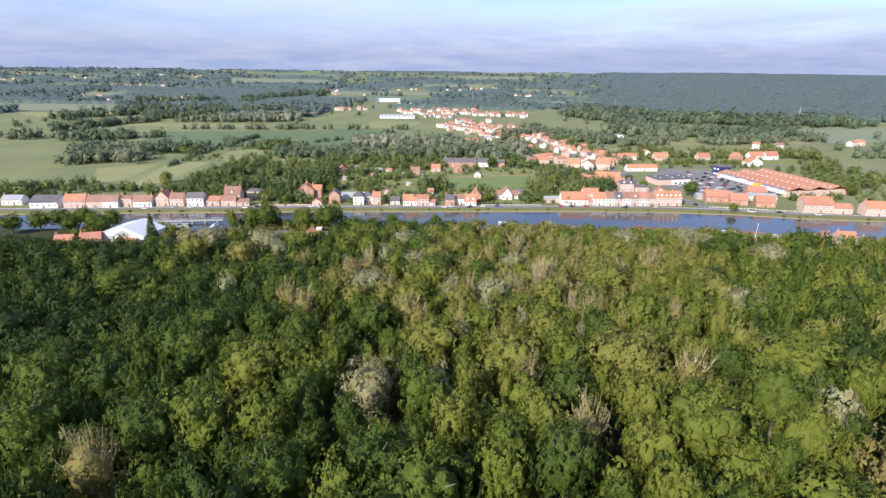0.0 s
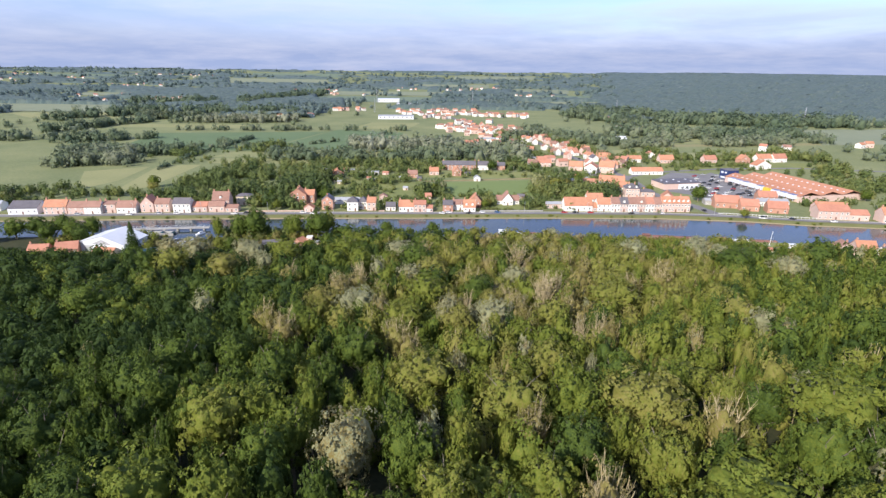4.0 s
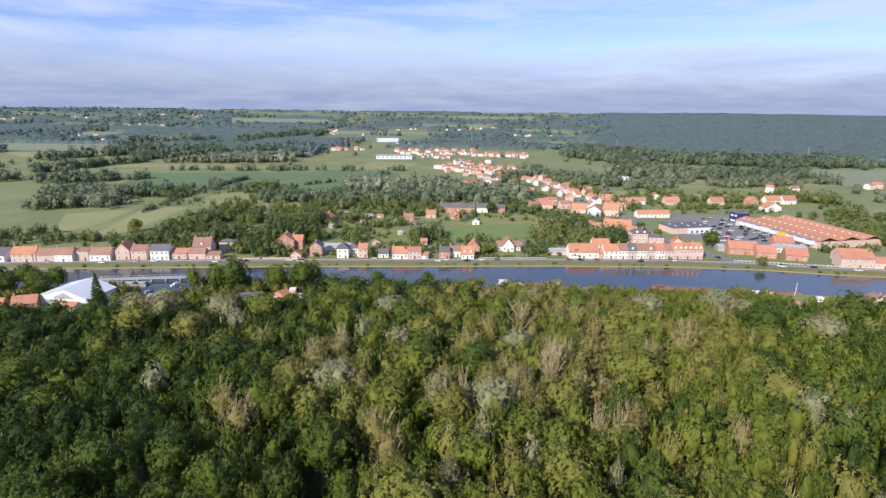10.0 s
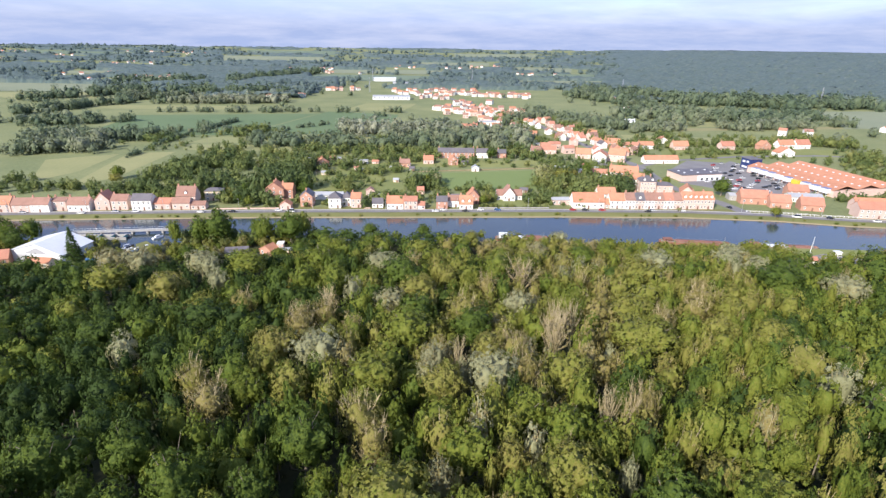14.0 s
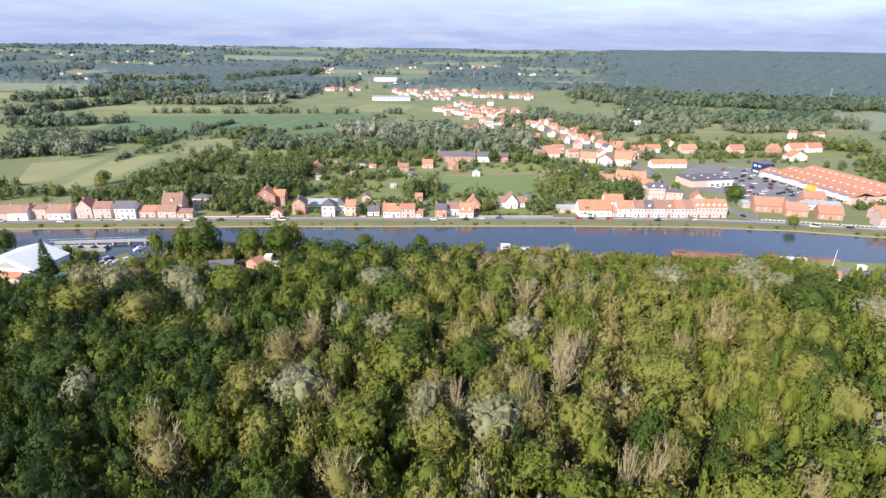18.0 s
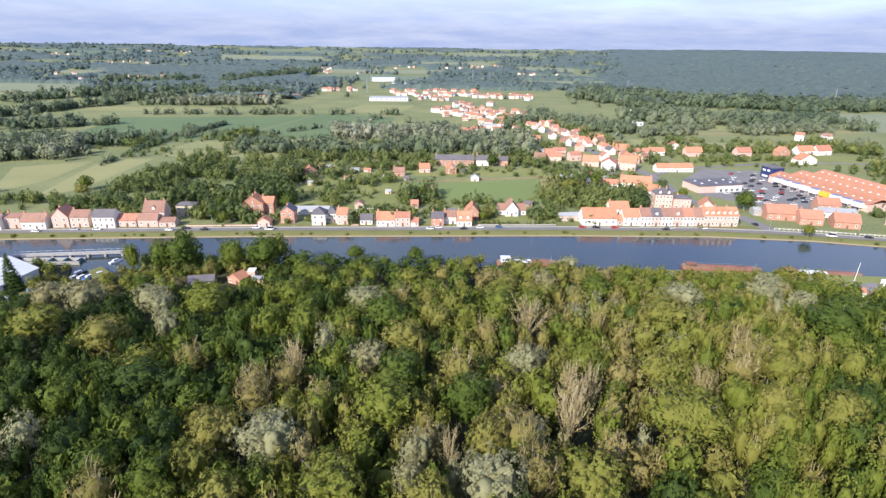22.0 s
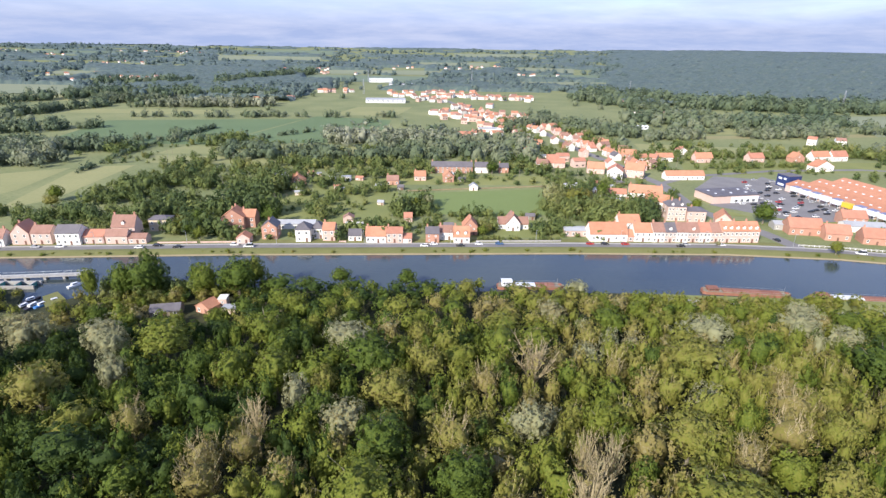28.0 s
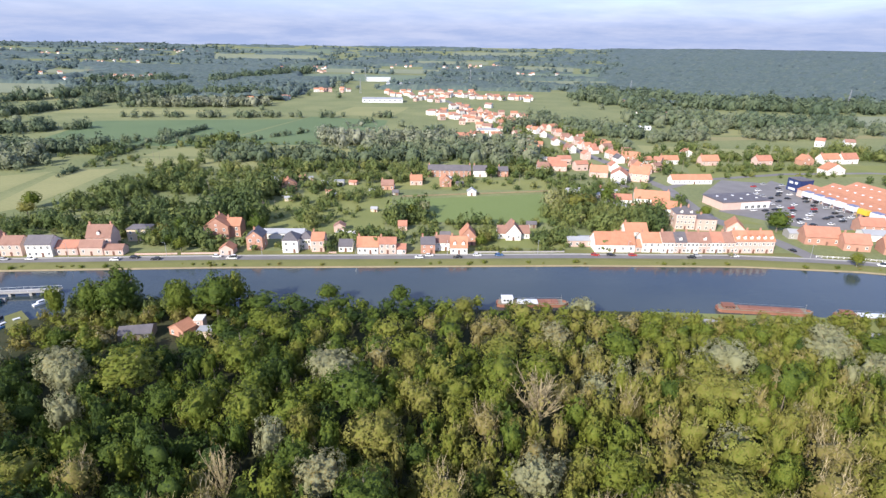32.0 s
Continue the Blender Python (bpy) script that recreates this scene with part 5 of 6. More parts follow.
# behind the quay and round the playing field
house(19, 573, 34, 9, 5.4, 8.8, 0, BRICK, SLATE, "along", 2, 9, 3, "long dark-roofed brick terrace beyond the playing field", door=False)
house(43.5, 575, 11, 9, 5.0, 8.3, 0, WHITE, SLATE, "along", 2, 3, 1, "white house with a dark roof")
house(62, 576, 8, 9, 4.6, 7.4, 0, BRICK, SLATE, "along", 2, 2, 1, "brick house with a dark roof")
house(16, 541, 8, 8, 4.6, 8.4, 5, BRICK, TILE, "gable", 2, 2, 1, "brick house with an orange roof")
house(34, 517, 6, 5, 3.0, 5.0, 0, WHITE, SHEET, "gable", 1, 1, 0, "small white garden house", name="garden_house")
house(-63, 541, 7, 5, 2.6, 3.2, 0, WHITE, SHEET, "flat", 1, 2, 0, "small white flat-roofed hut", name="hut", category="hut")
house(-113, 655, 8, 6, 3.4, 5.4, 0, WHITE, SHEET, "along", 1, 2, 0, "small white hut in the meadows", name="hut", category="hut")
house(-26, 530, 9, 8, 3.6, 6.6, 4, BRICK, BROWN_TILE, "along", 1, 3, 1, "brick house with a brown roof in a garden")
house(-6, 545, 9, 8, 3.8, 7.0, 4, PALE_BRICK, TILE, "along", 1, 3, 1, "pale brick house with an orange roof in a garden")
house(-96, 528, 11, 9, 4.0, 7.6, 25, BRICK, TILE, "gable", 1, 2, 1, "brick house with an orange roof among trees")
house(-112, 540, 14, 9, 3.6, 5.2, 10, WHITE, SHEET, "along", 1, 3, 0, "long low shed with a grey roof", name="shed", category="shed")
house(-72, 424, 22, 8, 3.0, 4.4, 2, WHITE, SHEET, "along", 1, 3, 0, "long low white shed behind the houses", name="shed", category="shed", door=False)
house(-44, 436, 6, 5, 3.4, 5.2, 2, PINK, BROWN_TILE, "gable", 1, 1, 0, "small pink garden building behind the houses", name="garden_house")
house(-38, 424, 12, 5, 2.6, 3.0, 2, WHITE, WHITE, "flat", 1, 2, 0, "low white garden building", name="shed", category="shed")
house(-9, 440, 5, 5, 3.0, 5.2, 3, PALE_BRICK, RED_TILE, "along", 1, 1, 0, "small brick garden house", name="garden_house")
house(151, 494, 22, 10, 5.5, 10.0, -15, WHITE, TILE, "along", 2, 4, 2, "white house with a long orange roof")
house(133, 500, 14, 8, 3.4, 6.2, -10, WHITE, RED_TILE, "along", 1, 3, 0, "low white building behind trees")
house(139, 476, 12, 8, 3.2, 5.8, -5, WHITE, TILE, "along", 1, 3, 0, "low white house with an orange roof")
house(148, 556, 12, 14, 7.0, 11.0, -20, WHITE, RED_TILE, "gable", 2, 3, 1, "tall white gabled house with a red roof", rear=True)
house(166, 564, 15, 11, 6.6, 11.4, -25, PALE_BRICK, TILE, "along", 2, 4, 2, "pale brick corner house with an orange roof", rear=True)
house(139, 578, 14, 9, 4.4, 9.0, -10, PALE_BRICK, TILE, "along", 2, 3, 1, "house with a broad orange roof")
house(183, 636, 16, 10, 6.0, 9.6, -15, BRICK, TILE, "along", 2, 4, 1, "brick house with an orange roof", rear=True)
house(206, 559, 32, 8, 3.6, 6.8, 4, WHITE, TILE, "along", 1, 8, 0, "long low white building with an orange roof")
house(218, 633, 16, 9, 4.0, 7.2, 5, WHITE, TILE, "along", 1, 4, 1, "white bungalow with an orange roof")
house(253, 630, 17, 9, 4.2, 8.6, 8, PALE_BRICK, TILE, "along", 1, 4, 1, "pale brick house with an orange roof")
house(249, 669, 9, 9, 4.0, 6.8, 0, WHITE, RED_TILE, "gable", 1, 2, 1, "small white gabled house with a red roof")
house(304, 634, 15, 9, 4.2, 8.2, 10, PALE_BRICK, RED_TILE, "along", 1, 3, 1, "pale brick house with a red roof")
house(344, 636, 12, 9, 4.4, 8.8, 10, BRICK, TILE, "gable", 1, 2, 1, "brick gabled house with an orange roof")
house(370, 643, 19, 9, 4.6, 9.0, 12, WHITE, TILE, "along", 1, 4, 1, "white house with an orange roof")
house(389, 645, 17, 9, 4.6, 9.2, 12, WHITE, RED_TILE, "along", 1, 4, 1, "white house with a red roof")
house(343, 597, 18, 10, 4.4, 9.2, 12, WHITE, TILE, "gable", 1, 3, 1, "white gabled house with a bright orange roof")
house(28, 743, 33, 9, 4.6, 8.4, 2, BRICK, RED_TILE, "along", 2, 7, 2, "long brick terrace with a red roof behind willows")
house(53, 768, 16, 9, 4.0, 6.6, 4, WHITE, RED_TILE, "along", 1, 4, 1, "white house with a red roof")
house(68, 800, 26, 10, 4.0, 5.2, 4, WHITE, SHEET, "along", 1, 5, 0, "white workshop with a blue-grey roof", name="workshop", category="workshop")
house(112, 630, 27, 8, 3.6, 4.2, -5, WHITE, SHEET, "flat", 1, 5, 0, "low white flat-roofed building", name="workshop", category="workshop")
house(97, 594, 10, 8, 4.4, 7.8, -5, WHITE, BROWN_TILE, "along", 2, 2, 1, "white house with a brown roof")
house(110, 599, 15, 8, 4.4, 8.0, -5, PALE_BRICK, RED_TILE, "along", 2, 4, 1, "pale brick house with a red roof")

# both sides of the village street
hr = np.random.default_rng(31)
LOOKS = [(WHITE, TILE, "white village house with an orange tiled roof"), (PALE_BRICK, TILE, "pale brick village house with an orange roof"),
         (PALE_BRICK, RED_TILE, "pale brick village house with a red roof"), (BRICK, RED_TILE, "red brick village house with a red roof"),
         (WHITE, RED_TILE, "white village house with a red tiled roof"), (PINK, BROWN_TILE, "pink village house with a brown roof"),
         (WHITE, BROWN_TILE, "white village house with a brown tiled roof"), (BRICK, BROWN_TILE, "red brick village house with a brown roof"), (WHITE, SLATE, "white village house with a dark slate roof")]
street = [(590, 171), (614, 168), (680, 152), (745, 142), (810, 134), (860, 110), (880, 97), (1015, 52)]
for side in (-1, 1):
    y = 596.0 if side > 0 else 605.0
    while y < 1000:
        w = hr.uniform(6.5, 10.5)
        x = run(street, y)
        lean = math.degrees(math.atan2(run(street, y + 10) - x, 10.0))
        wm, rm, lab = LOOKS[hr.integers(len(LOOKS))]
        e = hr.uniform(3.6, 5.6)
        m = pose(x, y, 0, 0, 0, -lean - 90 * side) @ Vector((0, hr.uniform(5.5, 10.0), 0))
        house(m.x, m.y, w * 0.96, 7.0, e, e + hr.uniform(2.4, 3.2), -lean - 90 * side + hr.uniform(-8, 8), wm, rm, "along" if hr.random() < 0.72 else "gable", 2 if e > 4.8 else 1, 3, int(hr.integers(0, 3)), lab,
              group="houses on the village street", rear=True)
        y += w + (hr.uniform(14, 40) if side < 0 and hr.random() < 0.75 else hr.uniform(5, 20) if hr.random() < 0.5 else 0.6)


def hamlet(spots, n, spread_x, spread_y, group, white=0.6):
    for cx, cy in spots:
        for _ in range(n):
            x, y = cx + hr.normal() * spread_x, cy + hr.normal() * spread_y
            wm = WHITE if hr.random() < white else PALE_BRICK
            rm = (TILE, RED_TILE, BROWN_TILE, BROWN_TILE)[hr.integers(4)]
            w = hr.uniform(7, 12)
            t = thing("house", pose(x, y, terrain(x, y), 0, 0, hr.uniform(-40, 40)),
                      ("white" if wm is WHITE else "brick") + " distant house with a " + ("orange" if rm is TILE else "red" if rm is RED_TILE else "brown") + " roof",
                      "house", group)
            e, r, d = hr.uniform(4.4, 6.8), 0, 8.0
            r = e + hr.uniform(1.8, 2.8)
            b = Build()
            b.prism([(0, -0.6), (d, -0.6), (d, e), (d / 2, r), (0, e)], -w / 2, w / 2, axis="x")
            part("wall", b.mesh("wall", wm), t)
            for s in (0, 1):
                q = [(-w / 2 - 0.2, -0.4, e - 0.25), (w / 2 + 0.2, -0.4, e - 0.25), (w / 2 + 0.2, d / 2, r + 0.03), (-w / 2 - 0.2, d / 2, r + 0.03)]
                q = q if s == 0 else [(a, d - c, z) for a, c, z in q][::-1]
                part("roof_slope", slope(q, 0.18, rm), t)
            for i in range(2):
                part("window", WINDOWS[(1.6, 1.3)][1], t, at=Matrix.Translation((w * (i - 0.5) * 0.5, -0.03, 1.2)))


hamlet([(30, 1250), (60, 1240), (95, 1215), (120, 1212), (-40, 1250), (15, 975), (45, 1050), (55, 930), (5, 1160), (30, 940), (180, 1220), (150, 1200)], 7, 17, 16,
       "houses of the far town", 0.85)
BEHIND = []
for y in range(600, 1000, 14):
    for side in (-1, 1):
        if hr.random() < 0.8:
            BEHIND.append((run(street, y) + (hr.uniform(20, 34 + 0.05 * (y - 600)) if side > 0 else -hr.uniform(34, 70)), y + hr.uniform(-5, 5)))
hamlet(BEHIND, 1, 2, 2, "houses behind the village street", 0.45)
hamlet([(-95, 1310), (-36, 1315), (-250, 1330), (-210, 1325), (0, 1320), (60, 1330)], 4, 18, 14, "houses of the far town", 0.6)
hamlet(FAR_VILLAGES, 8, 80, 50,
       "houses of the distant villages", 0.8)
hamlet(FAR_HAMLETS, 6, 60, 40, "houses of the distant villages", 0.7)
hamlet([(430, 720), (600, 780), (300, 1130), (330, 980), (-330, 1150), (-285, 1165)], 2, 16, 10, "lone houses in the valley", 0.8)


def shed(name, x, y, w, d, h, turn, wall, roof, label, bands=0, z=0.0):
    """A works hall with a low roof, its eaves band and its strip windows."""
    t = thing(name, pose(x, y, z, 0, 0, turn), label, "factory")
    b = Build()
    b.prism([(0, -0.5), (d, -0.5), (d, h), (d / 2, h + 1.4), (0, h)], -w / 2, w / 2, axis="x")
    part("wall", b.mesh("wall", wall), t)
    for s in (0, 1):
        q = [(-w / 2 - 0.3, -0.5, h - 0.1), (w / 2 + 0.3, -0.5, h - 0.1), (w / 2 + 0.3, d / 2, h + 1.45), (-w / 2 - 0.3, d / 2, h + 1.45)]
        q = q if s == 0 else [(a, d - c, e) for a, c, e in q][::-1]
        part("roof_slope", slope(q, 0.2, roof), t)
    for i in range(bands):
        part("window", WINDOWS[(2.4, 2.0)][1], t, at=Matrix.Translation((-w / 2 + (i + 0.5) * w / bands, -0.04, h * 0.4)))
    return t


shed("factory", -91, 1128, 70, 30, 6, 3, WHITE_SHEET, SHEET, "long white factory hall with a grey roof", 8)
shed("factory", -155, 1650, 62, 40, 9, 4, WHITE_SHEET, WHITE_SHEET, "large white distant factory hall", 8)
shed("factory", -92, 1500, 55, 30, 7, 0, WHITE_SHEET, SHEET, "white distant warehouse with a grey roof", 6)
shed("factory", 250, 838, 14, 8, 3.5, 5, WHITE_SHEET, WHITE_SHEET, "small white shed in the meadows", 2)
shed("factory", 268, 840, 14, 8, 3.5, 5, WHITE_SHEET, WHITE_SHEET, "small white shed in the meadows", 2)
shed("factory", -268, 1166, 12, 9, 4.5, 5, WHITE, RED_TILE, "lone white farm building among hedges", 2)

# ---- supermarket ----
patch("grass_verge", [(184, 452), (192, 452), (222, 446), (212, 440)], LAWN, "green grass verge beside the car park", 0.14, "verge")
patch("grass_verge", [(228, 449), (246, 436), (290, 446), (286, 452)], LAWN, "green grass verge beside the car park", 0.14, "verge")
patch("grass_verge", [(184, 470), (190, 462), (206, 458), (200, 470)], LAWN, "green grass verge beside the car park", 0.14, "verge")
BLUE_ROOF = surface("lilac_blue_sheet", (0.22, 0.24, 0.38), (0.16, 0.18, 0.29), 0.2, 1.5, 0.45, 0.05)
mk = thing("supermarket", pose(277, 486, 0, 0, 0, -78), "long supermarket with orange tiled roofs and white awnings", "supermarket")
b = Build()
b.box(-43, 0, 0, 43, 62, 5.0)
part("wall", b.mesh("wall", PALE_BRICK), mk)
for i in range(3):
    y0, y1 = i * 20.6 - 0.4, (i + 1) * 20.6 - 0.4
    ym = (y0 + y1) / 2
    part("roof_slope", slope([(-43.4, y0, 5.05), (43.4, y0, 5.05), (43.4, ym, 8.0), (-43.4, ym, 8.0)], 0.2, TILE), mk)
    part("roof_slope", slope([(43.4, y1, 5.05), (-43.4, y1, 5.05), (-43.4, ym, 8.0), (43.4, ym, 8.0)], 0.2, TILE), mk)
    for j in range(14):
        b = Build()
        b.box(-0.8, -0.5, 0.0, 0.8, 0.5, 0.22)
        part("skylight", b.mesh("skylight", WHITE_SHEET), mk, at=Matrix.Translation((-39 + j * 6.0, (y0 + ym) / 2, 6.75)) @ pose(0, 0, 0, 16, 0, 0))
for i in range(9):
    b = Build()
    b.box(-3.3, -3.2, 2.5, 3.3, -0.02, 5.6)
    b.box(-3.1, -3.0, 0.0, -2.9, -2.8, 2.5)
    b.box(2.9, -3.0, 0.0, 3.1, -2.8, 2.5)
    part("awning", b.mesh("awning", YELLOW if i == 5 else WHITE_SHEET), mk, at=Matrix.Translation((-32 + i * 8.6, -0.01, 0)))
    b = Build()
    b.box(-3.0, -2.9, 5.604, 3.0, 1.6, 5.9)
    if i not in (3, 5):
        part("awning_roof", b.mesh("awning_roof", BLUE_ROOF), mk, "lilac-blue sheet roof", at=Matrix.Translation((-32 + i * 8.6, 0, 0)))
    w = part("shop_window", WINDOWS[(2.4, 2.0)][0], mk, at=Matrix.Translation((-32 + i * 8.6, -0.02, 0.4)))
    part("pane", WINDOWS[(2.4, 2.0)][1], w)
cube = thing("entrance_block", pose(273, 541, 0, 0, 0, -78), "dark blue cube-shaped entrance block with white signs", "building")
b = Build()
b.box(-6, 0, 0, 6, 11, 9.0)
part("wall", b.mesh("wall", BLUE), cube)
b = Build()
b.box(-6.2, -0.2, 9.004, 6.2, 11.2, 9.4)
part("roof", b.mesh("roof", SLATE), cube)
for x, z, w in ((-2.5, 5.6, 3.2), (2.2, 5.8, 2.4), (-1, 1.0, 6.0)):
    b = Build()
    b.box(-w / 2, -0.25, 0, w / 2, -0.01, 1.6)
    part("sign_board", b.mesh("sign_board", WHITE_SHEET), cube, at=Matrix.Translation((x, 0, z)))
shop = thing("shop", pose(213, 492, 0, 0, 0, 12), "flat-roofed shop with a grey roof, brick end and white front", "shop")
b = Build()
b.box(-18, 0, 0, 18, 20, 5.0)
part("wall", b.mesh("wall", PALE_BRICK), shop)
b = Build()
b.box(-18.3, -0.3, 5.004, 18.3, 20.3, 5.6)
part("roof", b.mesh("roof", SLATE), shop)
b = Build()
b.box(-4, -0.3, 0.0, 17.6, -0.02, 4.4)
part("front_panel", b.mesh("front_panel", WHITE_SHEET), shop)
for i in range(4):
    w = part("shop_window", WINDOWS[(2.4, 2.0)][0], shop, at=Matrix.Translation((0 + i * 4.6, -0.34, 0.5)))
    part("pane", WINDOWS[(2.4, 2.0)][1], w)
for i in range(6):
    b = Build()
    b.box(-0.7, -0.7, 0, 0.7, 0.7, 0.35, 0, 0.12)
    part("skylight", b.mesh("skylight", WHITE_SHEET), shop, at=Matrix.Translation((-12 + (i % 3) * 12, 6 + (i // 3) * 8, 5.604)))


# ---- cars ----
def car_paint(name, c):
    return surface(name, c, tuple(v * 0.85 for v in c), 0.5, 3, 0.25, 0, vary=0)


def car_kind(name, paint, label, tall=1.48, long=4.2):
    t = thing(name, pose(0, 0, -500), label, "car", "parked cars")
    hl = long / 2
    b = Build()
    b.prism([(-hl, 0.35), (-hl + 0.1, 0.25), (hl - 0.1, 0.25), (hl, 0.4), (hl - 0.05, 0.72), (hl - 0.95, 0.92), (-hl + 0.35, 0.98), (-hl, 0.85)], -0.86, 0.86, axis="y")
    part("body", b.mesh("body", paint), t)
    b = Build()
    k = len(b.v)
    x0, x1, x2, x3 = -hl + 0.18, -hl + 0.65, hl * 0.12, hl - 1.0
    b.v += [(x0, -0.80, 0.95), (x3, -0.80, 0.92), (x3, 0.80, 0.92), (x0, 0.80, 0.95), (x1, -0.62, tall - 0.06), (x2, -0.62, tall - 0.06), (x2, 0.62, tall - 0.06), (x1, 0.62, tall - 0.06)]
    for q in ((4, 5, 6, 7), (0, 1, 5, 4), (1, 2, 6, 5), (2, 3, 7, 6), (3, 0, 4, 7)):
        b.f.append(tuple(k + i for i in q))
        b.m.append(0)
    part("cabin_glass", b.mesh("cabin_glass", GLASS), t)
    b = Build()
    b.box(x1 - 0.05, -0.64, tall - 0.06, x2 + 0.05, 0.64, tall, 0, 0.05)
    part("roof", b.mesh("roof", paint), t)
    for wx in (-hl + 0.75, hl - 0.8):
        for s in (-1, 1):
            b = Build()
            b.tube((wx, s * 0.70, 0.31), (wx, s * 0.88, 0.31), 0.31, 0.31, 10)
            w = part("tyre", b.mesh("tyre", RUBBER), t)
            b = Build()
            b.tube((wx, s * 0.88, 0.31), (wx, s * 0.895, 0.31), 0.19, 0.17, 8)
            part("rim", b.mesh("rim", STEEL), w)
    return t


CARS = [car_kind("car", car_paint("white_car_paint", (0.80, 0.80, 0.80)), "parked white car"), car_kind("car", car_paint("silver_car_paint", (0.50, 0.51, 0.53)), "parked silver-grey car"),
        car_kind("car", car_paint("black_car_paint", (0.03, 0.03, 0.035)), "parked black car"), car_kind("car", car_paint("blue_car_paint", (0.06, 0.14, 0.30)), "parked blue car"),
        car_kind("car", car_paint("red_car_paint", (0.45, 0.04, 0.035)), "parked red car"), car_kind("van", car_paint("white_van_paint", (0.82, 0.82, 0.82)), "parked white delivery van", 2.2, 5.2)]
for c, lab in zip(CARS, ("small white car parked on grey asphalt", "silver-grey car parked on grey asphalt", "black car parked on grey asphalt", "blue car parked on grey asphalt",
                         "bright red car parked on grey asphalt", "white delivery van parked on grey asphalt")):
    c["label"] = lab
# place, heading and paint
PARKED = [(-144, 0, 0), (-136, 1, 2), (-125, 0, 2), (-97, 1, 0), (-89, 0, 5), (2, 0, 0), (7, 1, 0), (21, 0, 2), (31, 1, 0), (42, 1, 3), (91, 1, 4), (99, 1, 2), (110, 1, 4),
          (139, 0, 2), (143, 1, 1), (162, 1, 0), (230, 0, 5), (-184, 1, 0), (-196, 1, 1), (-215, 0, 0), (-250, 1, 1), (250, 1, 2), (275, 0, 0)]
LOT = [(266, 547), (264, 529), (242, 524), (245, 510), (251, 502), (264, 510), (263, 500), (257, 474), (266, 483), (262, 470), (270, 474), (226, 465), (234, 468), (252, 471),
       (216, 488), (223, 487), (236, 503), (240, 530), (247, 540), (233, 520), (256, 518), (258, 492), (242, 488), (236, 480), (248, 460), (222, 472), (268, 462), (274, 556), (262, 560), (250, 552)]
LOT += [(228, 478), (231, 490), (238, 512), (244, 494), (231, 462), (259, 466), (268, 495), (272, 488), (236, 458)]
LOT += [(246, 478), (250, 482), (254, 486), (240, 470), (232, 474), (262, 538), (258, 532), (254, 526), (268, 518), (270, 508), (244, 518), (238, 496), (228, 496), (222, 480), (264, 476)]
used = set()


def park(kind, m):
    if kind in used:
        copy_thing(CARS[kind], m)
    else:
        used.add(kind)
        CARS[kind].matrix_basis = m


for x, back, kind in PARKED:
    ang = math.degrees(math.atan2(far_edge(x + 5) - far_edge(x - 5), 10))
    park(kind, pose(x, far_edge(x) + (11.3 if back else 8.8), 0.05, 0, 0, ang + (0 if back else 180)))
lr = np.random.default_rng(41)
for i, (x, y) in enumerate(LOT):
    park(int(lr.choice([0, 0, 0, 1, 1, 2, 2, 2, 0, 2, 4, 0])), pose(x, y, 0.13, 0, 0, 12 + 180 * (i % 2) + lr.uniform(-4, 4)))
for x, y, a in ((197, 414, 100), (190, 442, -60), (160, 652, 100), (170, 600, 100), (146, 720, 105), (152, 690, -75)):
    park(int(lr.integers(4)), pose(x, y, 0.07, 0, 0, a))


